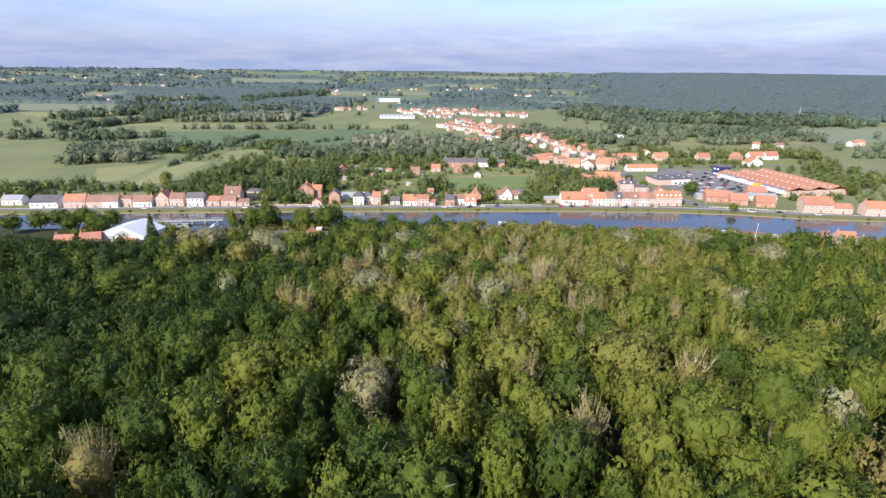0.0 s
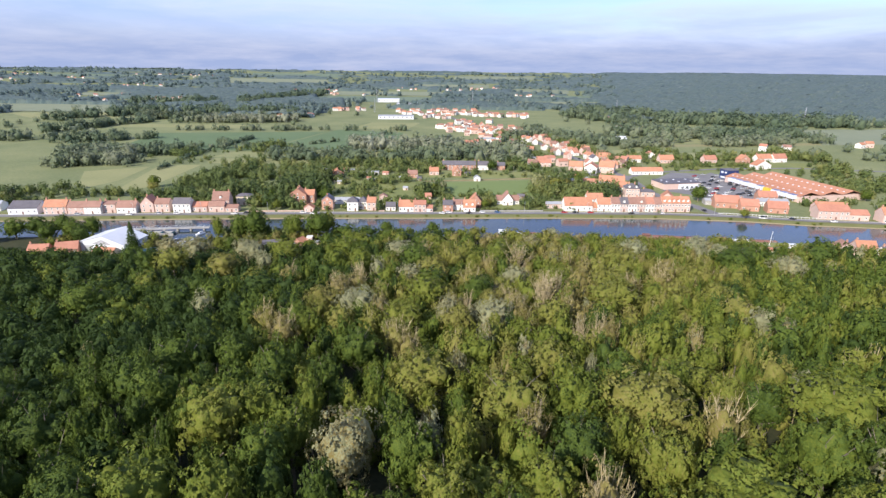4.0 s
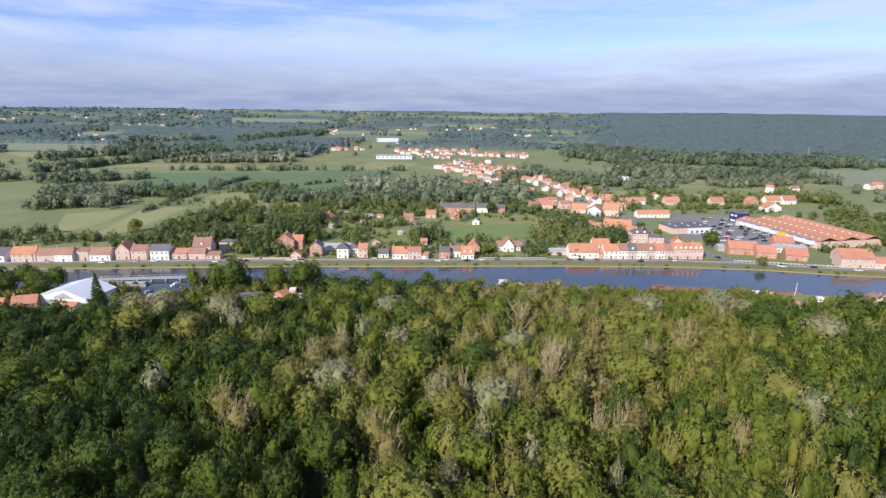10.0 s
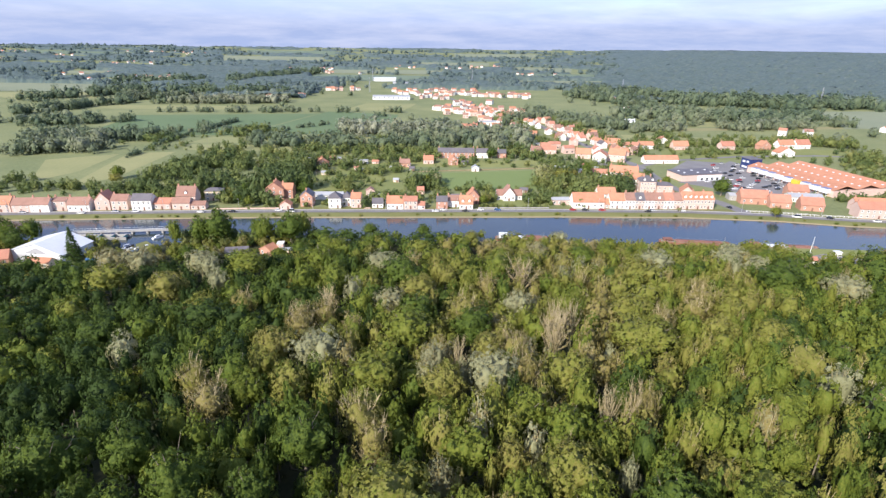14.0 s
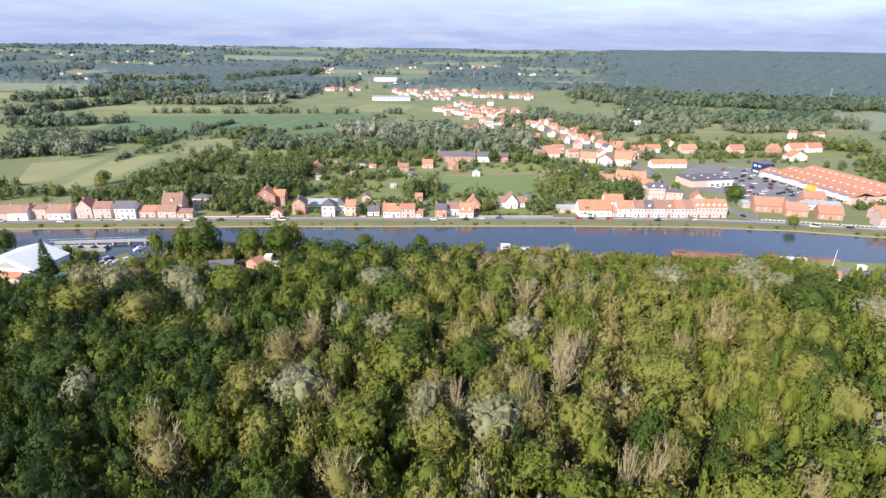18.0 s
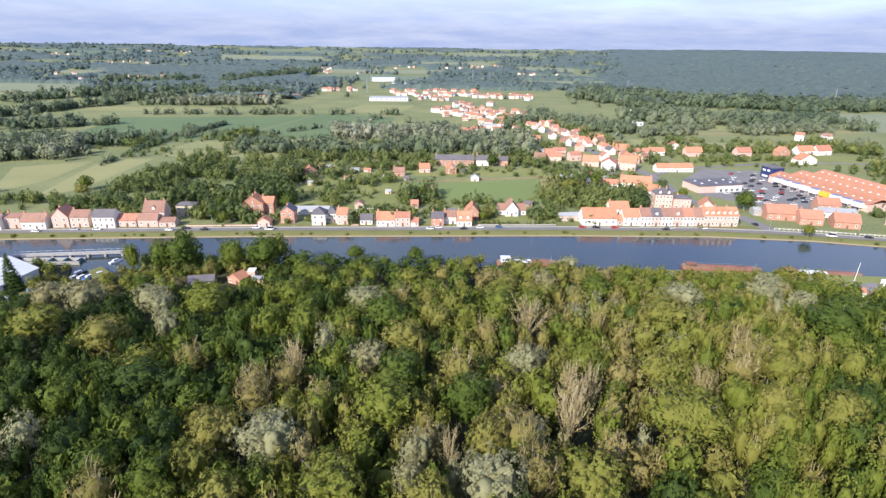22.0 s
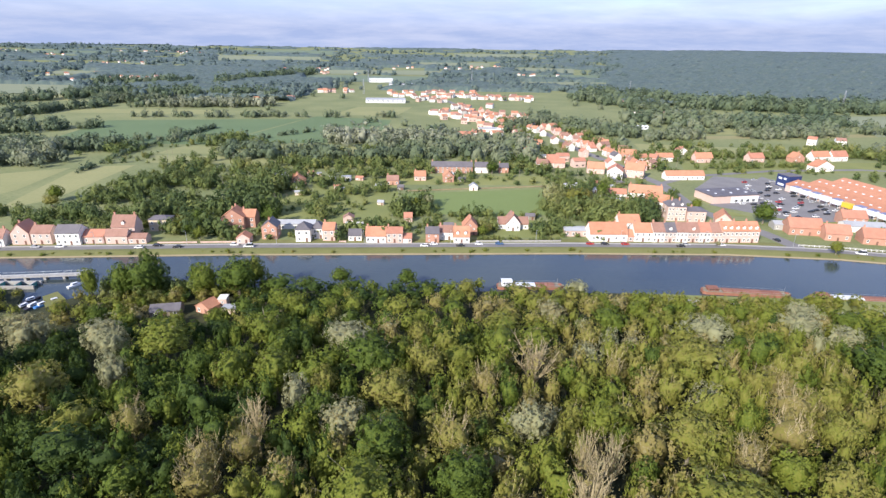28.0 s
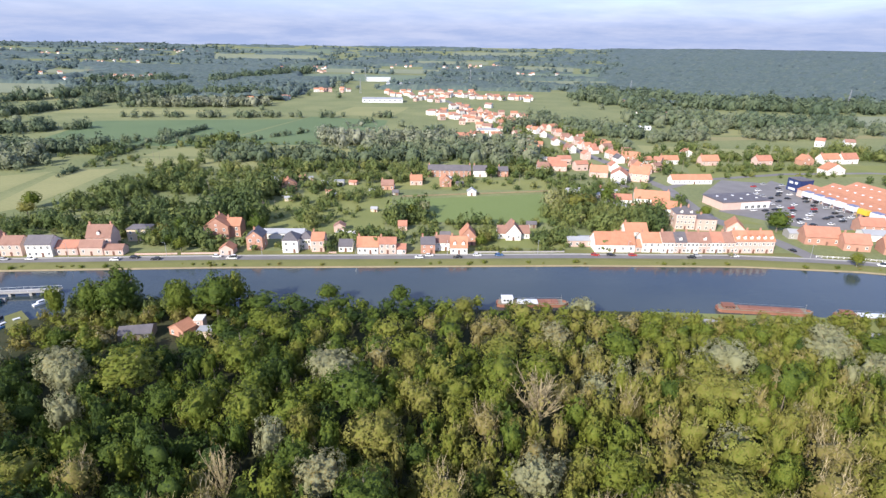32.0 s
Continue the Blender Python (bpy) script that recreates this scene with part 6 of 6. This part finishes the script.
# ---- barges and boats ----
def barge(x, y, long, turn, label, load=RUST, tall=2.08, white=0.0):
    t = thing("barge", pose(x, y, WATER_Z, 0, 0, turn), label, "barge", "moored canal barges")
    h = long / 2
    b = Build()
    b.prism([(-h, -1.6), (-h + 1.2, -2.5), (h - 2.5, -2.5), (h, 0), (h - 2.5, 2.5), (-h + 1.2, 2.5), (-h, 1.6)], -0.6, 1.3)
    part("hull", b.mesh("hull", RUST), t, "rust-red steel hull")
    b = Build()
    b.prism([(-h + 0.2, -1.6), (-h + 1.2, -2.56), (h - 2.5, -2.56), (h + 0.06, 0), (h - 2.5, 2.56), (-h + 1.2, 2.56)], 1.304, 1.42)
    part("deck", b.mesh("deck", TIMBER), t)
    n = 6
    x0, x1 = -h + 8.5, h - 4.5
    for i in range(n):
        a, c = x0 + (x1 - x0) * i / n, x0 + (x1 - x0) * (i + 1) / n - 0.15
        b = Build()
        b.prism([(-2.0, 1.42), (2.0, 1.42), (2.0, 1.72), (0, 1.95), (-2.0, 1.72)], a, c, axis="x")
        part("hatch_cover", b.mesh("hatch_cover", WHITE_SHEET if i < white * n else load), t)
    b = Build()
    b.box(-h + 2.0, -1.7, 1.424, -h + 6.5, 1.7, 1.42 + tall, 0, 0.12)
    cab = part("wheelhouse", b.mesh("wheelhouse", WHITE_SHEET if tall > 2 else RUST), t, "low cabin at the stern")
    for i in range(3):
        b = Build()
        b.box(-h + 2.6 + i * 1.3, -1.72, 1.42 + tall * 0.42, -h + 3.5 + i * 1.3, -1.60, 1.42 + tall * 0.76)
        part("pane", b.mesh("pane", GLASS), cab)
    b = Build()
    b.box(-h + 1.8, -1.9, 1.424 + tall, -h + 6.7, 1.9, 1.56 + tall)
    part("wheelhouse_roof", b.mesh("wheelhouse_roof", WHITE_SHEET if tall > 2 else RUST), t)
    b = Build()
    b.tube((h - 3.2, 0, 1.42), (h - 3.2, 0, 4.6), 0.07, 0.05, 6)
    part("mast", b.mesh("mast", STEEL), t)
    b = Build()
    b.box(h - 2.6, -0.7, 1.424, h - 1.2, 0.7, 1.9, 0, 0.1)
    part("windlass", b.mesh("windlass", RUST), t)
    for s in (-1, 1):
        b = Build()
        for i in range(9):
            b.tube((-h + 1.5 + i * (long - 4) / 8, s * 2.45, 1.42), (-h + 1.5 + i * (long - 4) / 8, s * 2.45, 2.2), 0.025, 0.025, 4)
        b.tube((-h + 1.5, s * 2.45, 2.2), (h - 2.5, s * 2.45, 2.2), 0.025, 0.025, 4)
        part("rail", b.mesh("rail", STEEL), t)
    return t


barge(51, 350.5, 30, 1, "old barge with a white cabin moored by the wood", RUST, white=0.35)
barge(145, 346.2, 37.5, -6, "long rust-red steel barge moored at the bank", RUST, 1.1)
barge(190, 340.6, 37.5, -5, "rust-red barge with white hatches moored at the bank", RUST, 1.2, 0.35)


def boat(x, y, turn, hull, label, long=6.5):
    t = thing("boat", pose(x, y, WATER_Z, 0, 0, turn), label, "boat", "small boats of the boatyard")
    h = long / 2
    b = Build()
    b.prism([(-h, -0.9), (h * 0.3, -1.1), (h, 0), (h * 0.3, 1.1), (-h, 0.9)], -0.3, 0.75)
    part("hull", b.mesh("hull", hull), t)
    b = Build()
    b.box(-h * 0.5, -0.75, 0.754, h * 0.35, 0.75, 1.6, 0, 0.18)
    part("cabin", b.mesh("cabin", WHITE_SHEET), t)
    b = Build()
    b.box(-h * 0.35, -0.80, 1.1, h * 0.15, 0.80, 1.38)
    part("cabin_window", b.mesh("cabin_window", GLASS), t)
    return t


BLUE_TARP = surface("blue_tarpaulin", (0.08, 0.22, 0.52), (0.05, 0.15, 0.38), 0.5, 3, 0.6, 0.1)
DARK_HULL = surface("dark_boat_hull", (0.060, 0.055, 0.065), (0.035, 0.032, 0.040), 0.5, 3, 0.5, 0.1)
boat(-149, 346.5, 60, WHITE_SHEET, "white motor boat moored by the footbridge")
boat(-129, 341.5, -35, WHITE_SHEET, "white motor boat at the edge of the basin")
for x, y, turn, hull, long, label in ((-156.5, 325.8, 75, DARK_HULL, 8.0, "dark-hulled boat moored in the basin"), (-153.2, 326.4, 80, DARK_HULL, 9.0, "dark-hulled boat moored in the basin"),
                                      (-150.2, 327.2, 70, BLUE_TARP, 6.5, "small boat under a blue tarpaulin in the basin"), (-147.5, 331, 50, WHITE_SHEET, 6.0, "white motor boat in the boatyard basin"),
                                      (-157.5, 331.5, 60, DARK_HULL, 7.0, "dark-hulled boat moored in the basin")):
    boat(x, y, turn, hull, label, long)

# the lock footbridge and its walls across the mouth of the basin
lock = thing("footbridge", pose(-171, 353, 0, 0, 0, 8), "long pale concrete footbridge on piers across the basin mouth", "footbridge")
b = Build()
b.box(-30, -1.6, 0.2, 24, 1.6, 0.75)
part("deck", b.mesh("deck", CONCRETE), lock)
for i in range(7):
    b = Build()
    b.box(-28 + i * 8, -1.3, -3.2, -27 + i * 8, 1.3, 0.196)
    part("pier", b.mesh("pier", CONCRETE), lock)
for s in (-1, 1):
    b = Build()
    for i in range(19):
        b.tube((-29.5 + i * 2.95, s * 1.5, 0.75), (-29.5 + i * 2.95, s * 1.5, 1.8), 0.03, 0.03, 4)
    b.tube((-29.5, s * 1.5, 1.8), (23.6, s * 1.5, 1.8), 0.035, 0.035, 4)
    part("rail", b.mesh("rail", PAINT), lock)
spit = Build()
spit.prism([(-154, 333), (-151, 338), (-143, 331), (-146, 323)], -3, 0.05)
solid("ground_spit", spit.mesh("ground_spit", BANK), "yellowing grass spit beside the basin", "ground")
TEAL = surface("teal_steel", (0.12, 0.36, 0.34), (0.07, 0.25, 0.24), 0.5, 3, 0.5, 0.1)
old_lock = thing("old_lock", pose(-179, 344.6, 0, 0, 0, 3), "small disused lock with pale concrete walls and teal gates", "lock")
for y in (-2.9, 2.3):
    b = Build()
    b.box(-14.5, y, -3.2, 14.5, y + 0.9, 0.25, 0, 0.04)
    part("lock_wall", b.mesh("lock_wall", CONCRETE), old_lock)
for x in (-8, -1, 6, 12.5):
    b = Build()
    b.box(x, -1.98, -2.6, x + 0.35, 2.28, 0.55)
    gate = part("lock_gate", b.mesh("lock_gate", TEAL), old_lock, "teal steel gate")
    b = Build()
    b.box(x - 0.3, -1.9, 0.554, x + 0.65, 2.2, 0.66)
    part("catwalk", b.mesh("catwalk", CONCRETE), gate)

# boatyard hall
hall = thing("boatyard_hall", pose(-187, 306.5, 0, 0, 0, -8), "large white sheet-metal hall with a broad white roof", "hall")
b = Build()
b.prism([(-12.5, 0), (14, 0), (14, 4.6), (1.0, 9.2), (-12.5, 5.6)], 0, 20, axis="y")
part("wall", b.mesh("wall", WHITE_SHEET), hall)
part("roof_slope", slope([(14.5, -0.4, 4.42), (14.5, 20.4, 4.42), (1.0, 20.4, 9.25), (1.0, -0.4, 9.25)], 0.2, WHITE_SHEET), hall)
part("roof_slope", slope([(1.0, -0.4, 9.25), (1.0, 20.4, 9.25), (-13.0, 20.4, 5.5), (-13.0, -0.4, 5.5)], 0.2, WHITE_SHEET), hall)
b = Build()
b.prism([(-6, 4.4), (7, 4.4), (1.0, 7.4)], -0.12, -0.01, axis="y")
part("gable_panel", b.mesh("gable_panel", SHEET), hall)
b = Build()
b.box(-10, -0.14, 0.05, -5, -0.01, 3.8)
part("hall_door", b.mesh("hall_door", SHEET), hall)
house(-182, 299.5, 12, 5, 2.8, 4.4, -6, CREAM, TILE, "along", 1, 3, 0, "low annexe with an orange-brown roof before the hall", name="annexe", group="boatyard buildings")
house(-203, 301.5, 11, 8, 3.2, 6.4, 20, BRICK, RED_TILE, "along", 1, 3, 1, "low brick cottage with a red roof among trees", name="cottage", group="boatyard buildings")
house(-216, 297, 10, 8, 3.2, 6.2, 10, BRICK, RED_TILE, "along", 1, 3, 1, "low brick cottage with a red roof among trees", name="cottage", group="boatyard buildings")
# huts at the edge of the wood
house(-95, 316, 11, 7, 2.6, 4.2, 12, TIMBER, SLATE, "along", 1, 3, 0, "dark-roofed timber cabin at the edge of the wood", name="cabin", group="cabins by the wood")
house(-82, 319.5, 7, 6, 2.8, 4.8, -25, BRICK, TILE, "gable", 1, 2, 0, "small cabin with an orange roof by the wood", name="cabin", group="cabins by the wood")
house(-75.5, 323.5, 3.2, 4, 3.4, 4.4, 5, PINK, WHITE, "flat", 2, 1, 0, "narrow pale pink hut by the wood", name="hut", group="cabins by the wood")
house(-71, 317.5, 5, 4, 2.6, 3.2, 5, CREAM, SHEET, "flat", 1, 2, 0, "small pale hut by the wood", name="hut", group="cabins by the wood")
# the quay on the near bank
ribbon("road_towpath", [(100, 338), (130, 333), (165, 325.5), (192, 325), (212, 320), (240, 326), (300, 324), (420, 300)], 4.0, 0.06, CONCRETE, "pale gravel towpath along the near bank", "road")
patch("yard_quay", [(186, 322), (206, 312), (226, 318), (206, 330)], ASPHALT, "grey asphalt yard on the quay", 0.09, "yard")
patch("grass_quay", [(96, 337), (230, 328), (232, 336), (98, 343)], LAWN, "green grass strip on the near bank", 0.03, "grass")
house(233.5, 315, 9.5, 8, 4.0, 7.2, -10, PINK, BROWN_TILE, "gable", 1, 2, 1, "pale house with a brown roof on the near bank", group="houses on the near bank", rear=True)
house(219, 306, 11, 8, 3.0, 6.0, -5, BRICK, TILE, "along", 1, 3, 0, "low house with an orange roof on the near bank", group="houses on the near bank")
house(247, 317, 11, 8, 3.6, 7.0, -8, PALE_BRICK, TILE, "along", 1, 3, 1, "pale brick house with an orange roof on the near bank", group="houses on the near bank")
house(255, 308, 9, 8, 3.4, 6.2, -8, WHITE, SLATE, "along", 1, 3, 1, "white house with a grey roof on the near bank", group="houses on the near bank")
house(187, 314, 8.5, 4.5, 2.5, 3.7, -8, WHITE, RED_TILE, "along", 1, 3, 0, "small white cabin with a red roof beside the towpath", name="cabin", category="house", group="houses on the near bank")
kiosk = thing("kiosk", pose(210, 327, 0.06), "small white kiosk on the quay", "kiosk")
b = Build()
b.box(-1.6, -1.2, 0, 1.6, 1.2, 2.3)
part("wall", b.mesh("wall", WHITE), kiosk)
b = Build()
b.box(-1.8, -1.4, 2.304, 1.8, 1.4, 2.45)
part("roof", b.mesh("roof", WHITE_SHEET), kiosk)
flag = thing("flagpole", pose(199, 331.5, 0), "tall white mast on the quay", "mast")
b = Build()
b.tube((0, 0, 0), (0.5, 0, 9.0), 0.15, 0.08, 8)
part("pole", b.mesh("pole", PAINT), flag)
b = Build()
b.box(-0.6, -0.6, 0, 0.6, 0.6, 0.3)
part("foot", b.mesh("foot", CONCRETE), flag)


# ---- pylons and poles ----
def pylon(x, y, h):
    t = thing("pylon", pose(x, y, terrain(x, y), 0, 0, 20), "pale steel lattice electricity pylon in the fields", "pylon", "pylons of the valley")
    for sx in (-1, 1):
        for sy in (-1, 1):
            b = Build()
            b.tube((sx * 1.6, sy * 1.6, 0), (sx * 0.35, sy * 0.35, h), 0.22, 0.16, 4)
            part("leg", b.mesh("leg", STEEL), t)
    b = Build()
    for i in range(9):
        z0, z1 = h * i / 9, h * (i + 1) / 9
        w0, w1 = 1.6 - 1.25 * i / 9, 1.6 - 1.25 * (i + 1) / 9
        for s in (-1, 1):
            b.tube((-w0, s * w0, z0), (w1, s * w1, z1), 0.09, 0.09, 4)
            b.tube((s * w0, w0, z0), (s * w1, -w1, z1), 0.09, 0.09, 4)
    part("bracing", b.mesh("bracing", STEEL), t)
    for z, w in ((0.72, 4.2), (0.83, 3.4), (0.94, 2.6)):
        b = Build()
        b.tube((-w, 0, h * z), (w, 0, h * z), 0.12, 0.12, 4)
        b.tube((-w, 0, h * z), (0, 0, h * z + 1.0), 0.07, 0.07, 4)
        b.tube((w, 0, h * z), (0, 0, h * z + 1.0), 0.07, 0.07, 4)
        part("cross_arm", b.mesh("cross_arm", STEEL), t)


for x, y, h in ((687, 1081, 35), (407, 1335, 31), (84, 1594, 36), (-188, 1646, 36), (-153, 1299, 30)):
    pylon(x, y, h)


def pole(x, y, h, label="grey wooden utility pole with a cross arm", lamp=False):
    t = thing("street_lamp" if lamp else "utility_pole", pose(x, y, 0.05), label, "street lamp" if lamp else "pole", "street lamps" if lamp else "utility poles")
    b = Build()
    b.tube((0, 0, -0.2), (0, 0, h), 0.13, 0.09, 6)
    part("post", b.mesh("post", STEEL if lamp else TIMBER), t)
    b = Build()
    if lamp:
        b.tube((0, 0, h), (0, -1.4, h + 0.2), 0.05, 0.04, 5)
        b.box(-0.14, -2.0, h + 0.12, 0.14, -1.3, h + 0.26)
    else:
        b.box(-0.9, -0.06, h - 0.9, 0.9, 0.06, h - 0.76)
    part("lamp_head" if lamp else "cross_arm", b.mesh("arm", STEEL if lamp else TIMBER), t)


for x, y in ((-232, 609), (-228, 611), (-144, 506), (-87, 463), (-73, 619), (-170, 599), (269, 631), (315, 634), (80, 470), (70, 540), (215, 600), (120, 560), (135, 585)):
    pole(x, y, 10.5)
for i in range(12):
    x = -260 + i * 46
    pole(x, far_edge(x) + 13.5, 7.5, "slim grey street lamp on the quay", True)


# ---- garden walls and fences ----
def fence(x0, y0, x1, y1, h, mat, label, gap=3.0):
    d = math.hypot(x1 - x0, y1 - y0)
    t = thing("fence" if mat is PAINT else "garden_wall", pose(x0, y0, 0, 0, 0, math.degrees(math.atan2(y1 - y0, x1 - x0))), label, "fence" if mat is PAINT else "wall",
              "garden boundaries")
    n = max(2, int(d / gap))
    for i in range(n + 1):
        b = Build()
        b.box(-0.12, -0.12, 0, 0.12, 0.12, h + 0.1)
        part("post", b.mesh("post", mat), t, at=Matrix.Translation((d * i / n, 0, 0)))
    for i in range(n):
        b = Build()
        b.box(0.122, -0.06, 0.05, d / n - 0.122, 0.06, h)
        part("panel", b.mesh("panel", mat), t, at=Matrix.Translation((d * i / n, 0, 0)))


for x0, x1, m in ((-138, -118, PALE_BRICK), (-116, -98, PALE_BRICK), (-44, -40, PALE_BRICK), (30, 42, CONCRETE), (44, 76, CONCRETE)):
    fence(x0, far_edge(x0) + 15.6, x1, far_edge(x1) + 15.6, 0.9, m, "low pale wall of a garden on the quay" if m is not PAINT else "low white fence along the quay")
def railing(x0, x1, off):
    """A white post-and-rail railing on the quay."""
    y0, y1 = far_edge(x0) + off, far_edge(x1) + off
    d = math.hypot(x1 - x0, y1 - y0)
    t = thing("railing", pose(x0, y0, 0.05, 0, 0, math.degrees(math.atan2(y1 - y0, x1 - x0))), "white concrete post-and-rail railing along the quay", "railing", "garden boundaries")
    n = int(d / 2.4)
    post = Build()
    post.box(-0.11, -0.11, 0, 0.11, 0.11, 1.15, 0, 0.02)
    post = post.mesh("post", PAINT)
    for i in range(n + 1):
        part("post", post, t, at=Matrix.Translation((d * i / n, 0, 0)))
    for z in (0.5, 0.95):
        b = Build()
        b.box(0, -0.05, z, d, 0.05, z + 0.12)
        part("rail", b.mesh("rail", PAINT), t)


for x0, x1 in ((204, 222), (224, 246), (248, 268)):
    railing(x0, x1, 15.4)
fence(-14, 512, 90, 531, 1.0, STONE, "low stone wall behind the playing field", 5.0)

# single trees beyond the canal
for kind, x, y, r, h in (("dark", 206, 445, 7.2, 14), ("dark", 122, 497, 4.6, 14), ("gold", 98, 486, 8.0, 11), ("gold", 108, 492, 7.0, 10), ("dark", 52, 572, 5.5, 11), ("green", 216, 393.5, 3.4, 8),
                         ("gold", -236, 462, 5.0, 8), ("green", -242, 476, 6, 11), ("green", 34, 416, 3.5, 7), ("gold", 36, 419, 3.6, 7), ("dark", -128, 428, 4.6, 11), ("dark", -120, 420, 4.2, 10),
                         ("dark", -126, 412, 4.0, 9), ("green", -134, 414, 4.5, 9), ("gold", -136, 424, 4.2, 8), ("green", -118, 404, 3.4, 8), ("pale", 2, 470, 4.5, 10), ("green", -6, 462, 4.2, 10),
                         ("dark", -88, 432, 5.0, 12), ("dark", -96, 446, 5.5, 12), ("green", 176, 470, 3.6, 9), ("green", 168, 462, 3.4, 8), ("dark", 345, 452, 5, 10), ("pale", 160, 404.5, 1.6, 3.0)):
    tree(kind, x, y, r, h, x * 7 % 360, "trees of the village")
for x, y, r in ((-240, 333, 7.5), (-228, 338, 7), (-216, 328, 7), (-226, 322, 6.5), (-208, 334, 6), (-250, 328, 7), (-262, 320, 7.5), (-205, 318, 5.5)):
    tree("dark", x, y, r, 13.5, x * 11 % 360, "trees of the boatyard")
# a dark spruce by the hall
sp = thing("spruce", pose(-171.5, 310.5, 0), "tall dark green spruce beside the boatyard hall", "tree")
b = Build()
b.tube((0, 0, -0.2), (0, 0, 16.4), 0.28, 0.05, 6)
part("trunk", b.mesh("trunk", BARK), sp)
sg = np.random.default_rng(3)
sv, sf = [], []
for i in range(2600):
    z = 17.2 - 16.2 * math.sqrt(sg.random())
    w = (17.6 - z) / 17.6 * 5.0 * (0.82 + 0.18 * math.sin(z * 4.2)) * math.sqrt(sg.uniform(0.3, 1))
    a = sg.uniform(0, math.tau)
    p = np.array([math.cos(a) * w, math.sin(a) * w, z])
    o, u = np.array([math.cos(a), math.sin(a), -0.45]), np.array([-math.sin(a), math.cos(a), 0.0])
    k = sg.uniform(0.4, 0.85)
    sf.append([len(sv), len(sv) + 1, len(sv) + 2])
    sv += [p - u * k * 0.6, p + u * k * 0.6, p + o * k]
part("crown", tri_mesh("crown", np.array(sv), sf, [LEAF], sg.uniform(0.0, 0.15, len(sf))), sp)

for kind, x, y, r, h in (("dark", -116, 309, 4.0, 9.5), ("green", -102, 305, 3.4, 8), ("dark", -90, 304, 3.4, 7.5), ("green", -72, 308, 4.2, 9), ("dark", -64, 316, 4.4, 10),
                         ("gold", -124, 312, 3.6, 8), ("brown", -97, 328, 2.6, 6), ("dark", -112, 341, 5.0, 19), ("green", -68, 340, 5.4, 18), ("dark", -92, 341, 4.6, 13)):
    tree(kind, x, y, r, h, x * 11 % 360, "trees round the cabins")

# boatyard ground, shrubs and scrub on the near bank
patch("yard_boats", [(-206, 293), (-150, 285), (-150, 316), (-205, 330)], BANK, "worn grass and gravel of the boatyard", 0.04, "yard")
patch("grass_cabins", [(-130, 318), (-98, 322), (-98, 339), (-128, 340)], BANK, "yellowing grass round the cabins", 0.04, "grass")
patch("grass_near_bank", [(92, 318), (330, 288), (332, 322), (96, 337)], LAWN, "rough green grass on the near bank", 0.02, "grass")
sg = np.random.default_rng(8)
scrub = []
for _ in range(560):
    z = sg.random()
    if z < 0.55:
        x = sg.uniform(72, 300)
        y = near_edge(x) - sg.uniform(5, 24)
        if 184 < x < 230 and 310 < y < 332 or 210 < x < 262 and 302 < y < 328 or abs(y - run([(100, 338), (165, 325.5), (212, 320), (300, 324)], x)) < 4.5:
            continue
    elif z < 0.8:
        x, y = sg.uniform(-140, -62), sg.uniform(308, 341)
        if any(abs(x - a) < 8 and abs(y - b - 3) < 6 for a, b in ((-95, 315), (-82, 319), (-75, 323), (-71, 317))) or y > near_edge(x) - 3:
            continue
    else:
        x, y = sg.uniform(-225, -150), sg.uniform(284, 334)
        if y > near_edge(x) - 3 or -203 < x < -168 and 296 < y < 330:
            continue
    r = sg.uniform(1.2, 3.0)
    h = r * sg.uniform(0.9, 1.3)
    if 90 < x < 172 and y < near_edge(x) - 8 or -112 < x < -60 and y < 316:
        r, h = sg.uniform(2.2, 3.8), sg.uniform(2.8, 4.0)
    scrub.append((x, y, h * 0.85, r, h, 0.50 + sg.normal() * 0.15))
grown("bank_scrub", scrub, SMALL, LEAF, "low green and yellowing scrub on the near bank", "scrub", 14)
for x, y, a, hull in ((-158, 308, 20, WHITE_SHEET), (-163, 311, 35, BLUE_TARP), (-155, 303, 10, WHITE_SHEET), (-160, 297, -20, BLUE_TARP), (-168, 300, 60, WHITE_SHEET)):
    b = boat(x, y, a, hull, "small boat laid up on the boatyard grass")
    b.location.z = 0.34
tufts = []
for _ in range(60):
    x = sg.uniform(-330, 330)
    r = sg.uniform(0.3, 1.1)
    tufts.append((x, far_edge(x) + sg.uniform(0.8, 3.5), -0.3 + r * 0.4, r * 1.3, r, 0.35 + sg.normal() * 0.15))
grown("bank_tufts", tufts, SMALL[:2], LEAF, "dark green tufts and bushes at the waterline of the far bank", "bushes", 15)

# garden sheds behind the quay
kr = np.random.default_rng(77)
made = 0
while made < 46:
    x, y = kr.uniform(-125, 190), kr.uniform(416, 560)
    if not free(x, y) or not free(x, y - 6) or 184 < x < 300:
        continue
    made += 1
    wm, rm, lab = [(WHITE, SHEET, "small white garden shed with a grey roof"), (TIMBER, SLATE, "small timber garden shed with a dark roof"),
                   (PALE_BRICK, RED_TILE, "small brick garden shed with a red roof"), (CREAM, SHEET, "small pale garden shed with a sheet roof")][kr.integers(4)]
    e = kr.uniform(2.0, 2.6)
    house(x, y, kr.uniform(3, 6.5), kr.uniform(2.6, 4), e, e + kr.uniform(0.6, 1.4), kr.uniform(-20, 20), wm, rm, "along", 1, 2, 0, lab, group="garden sheds",
          name="garden_shed", category="shed")
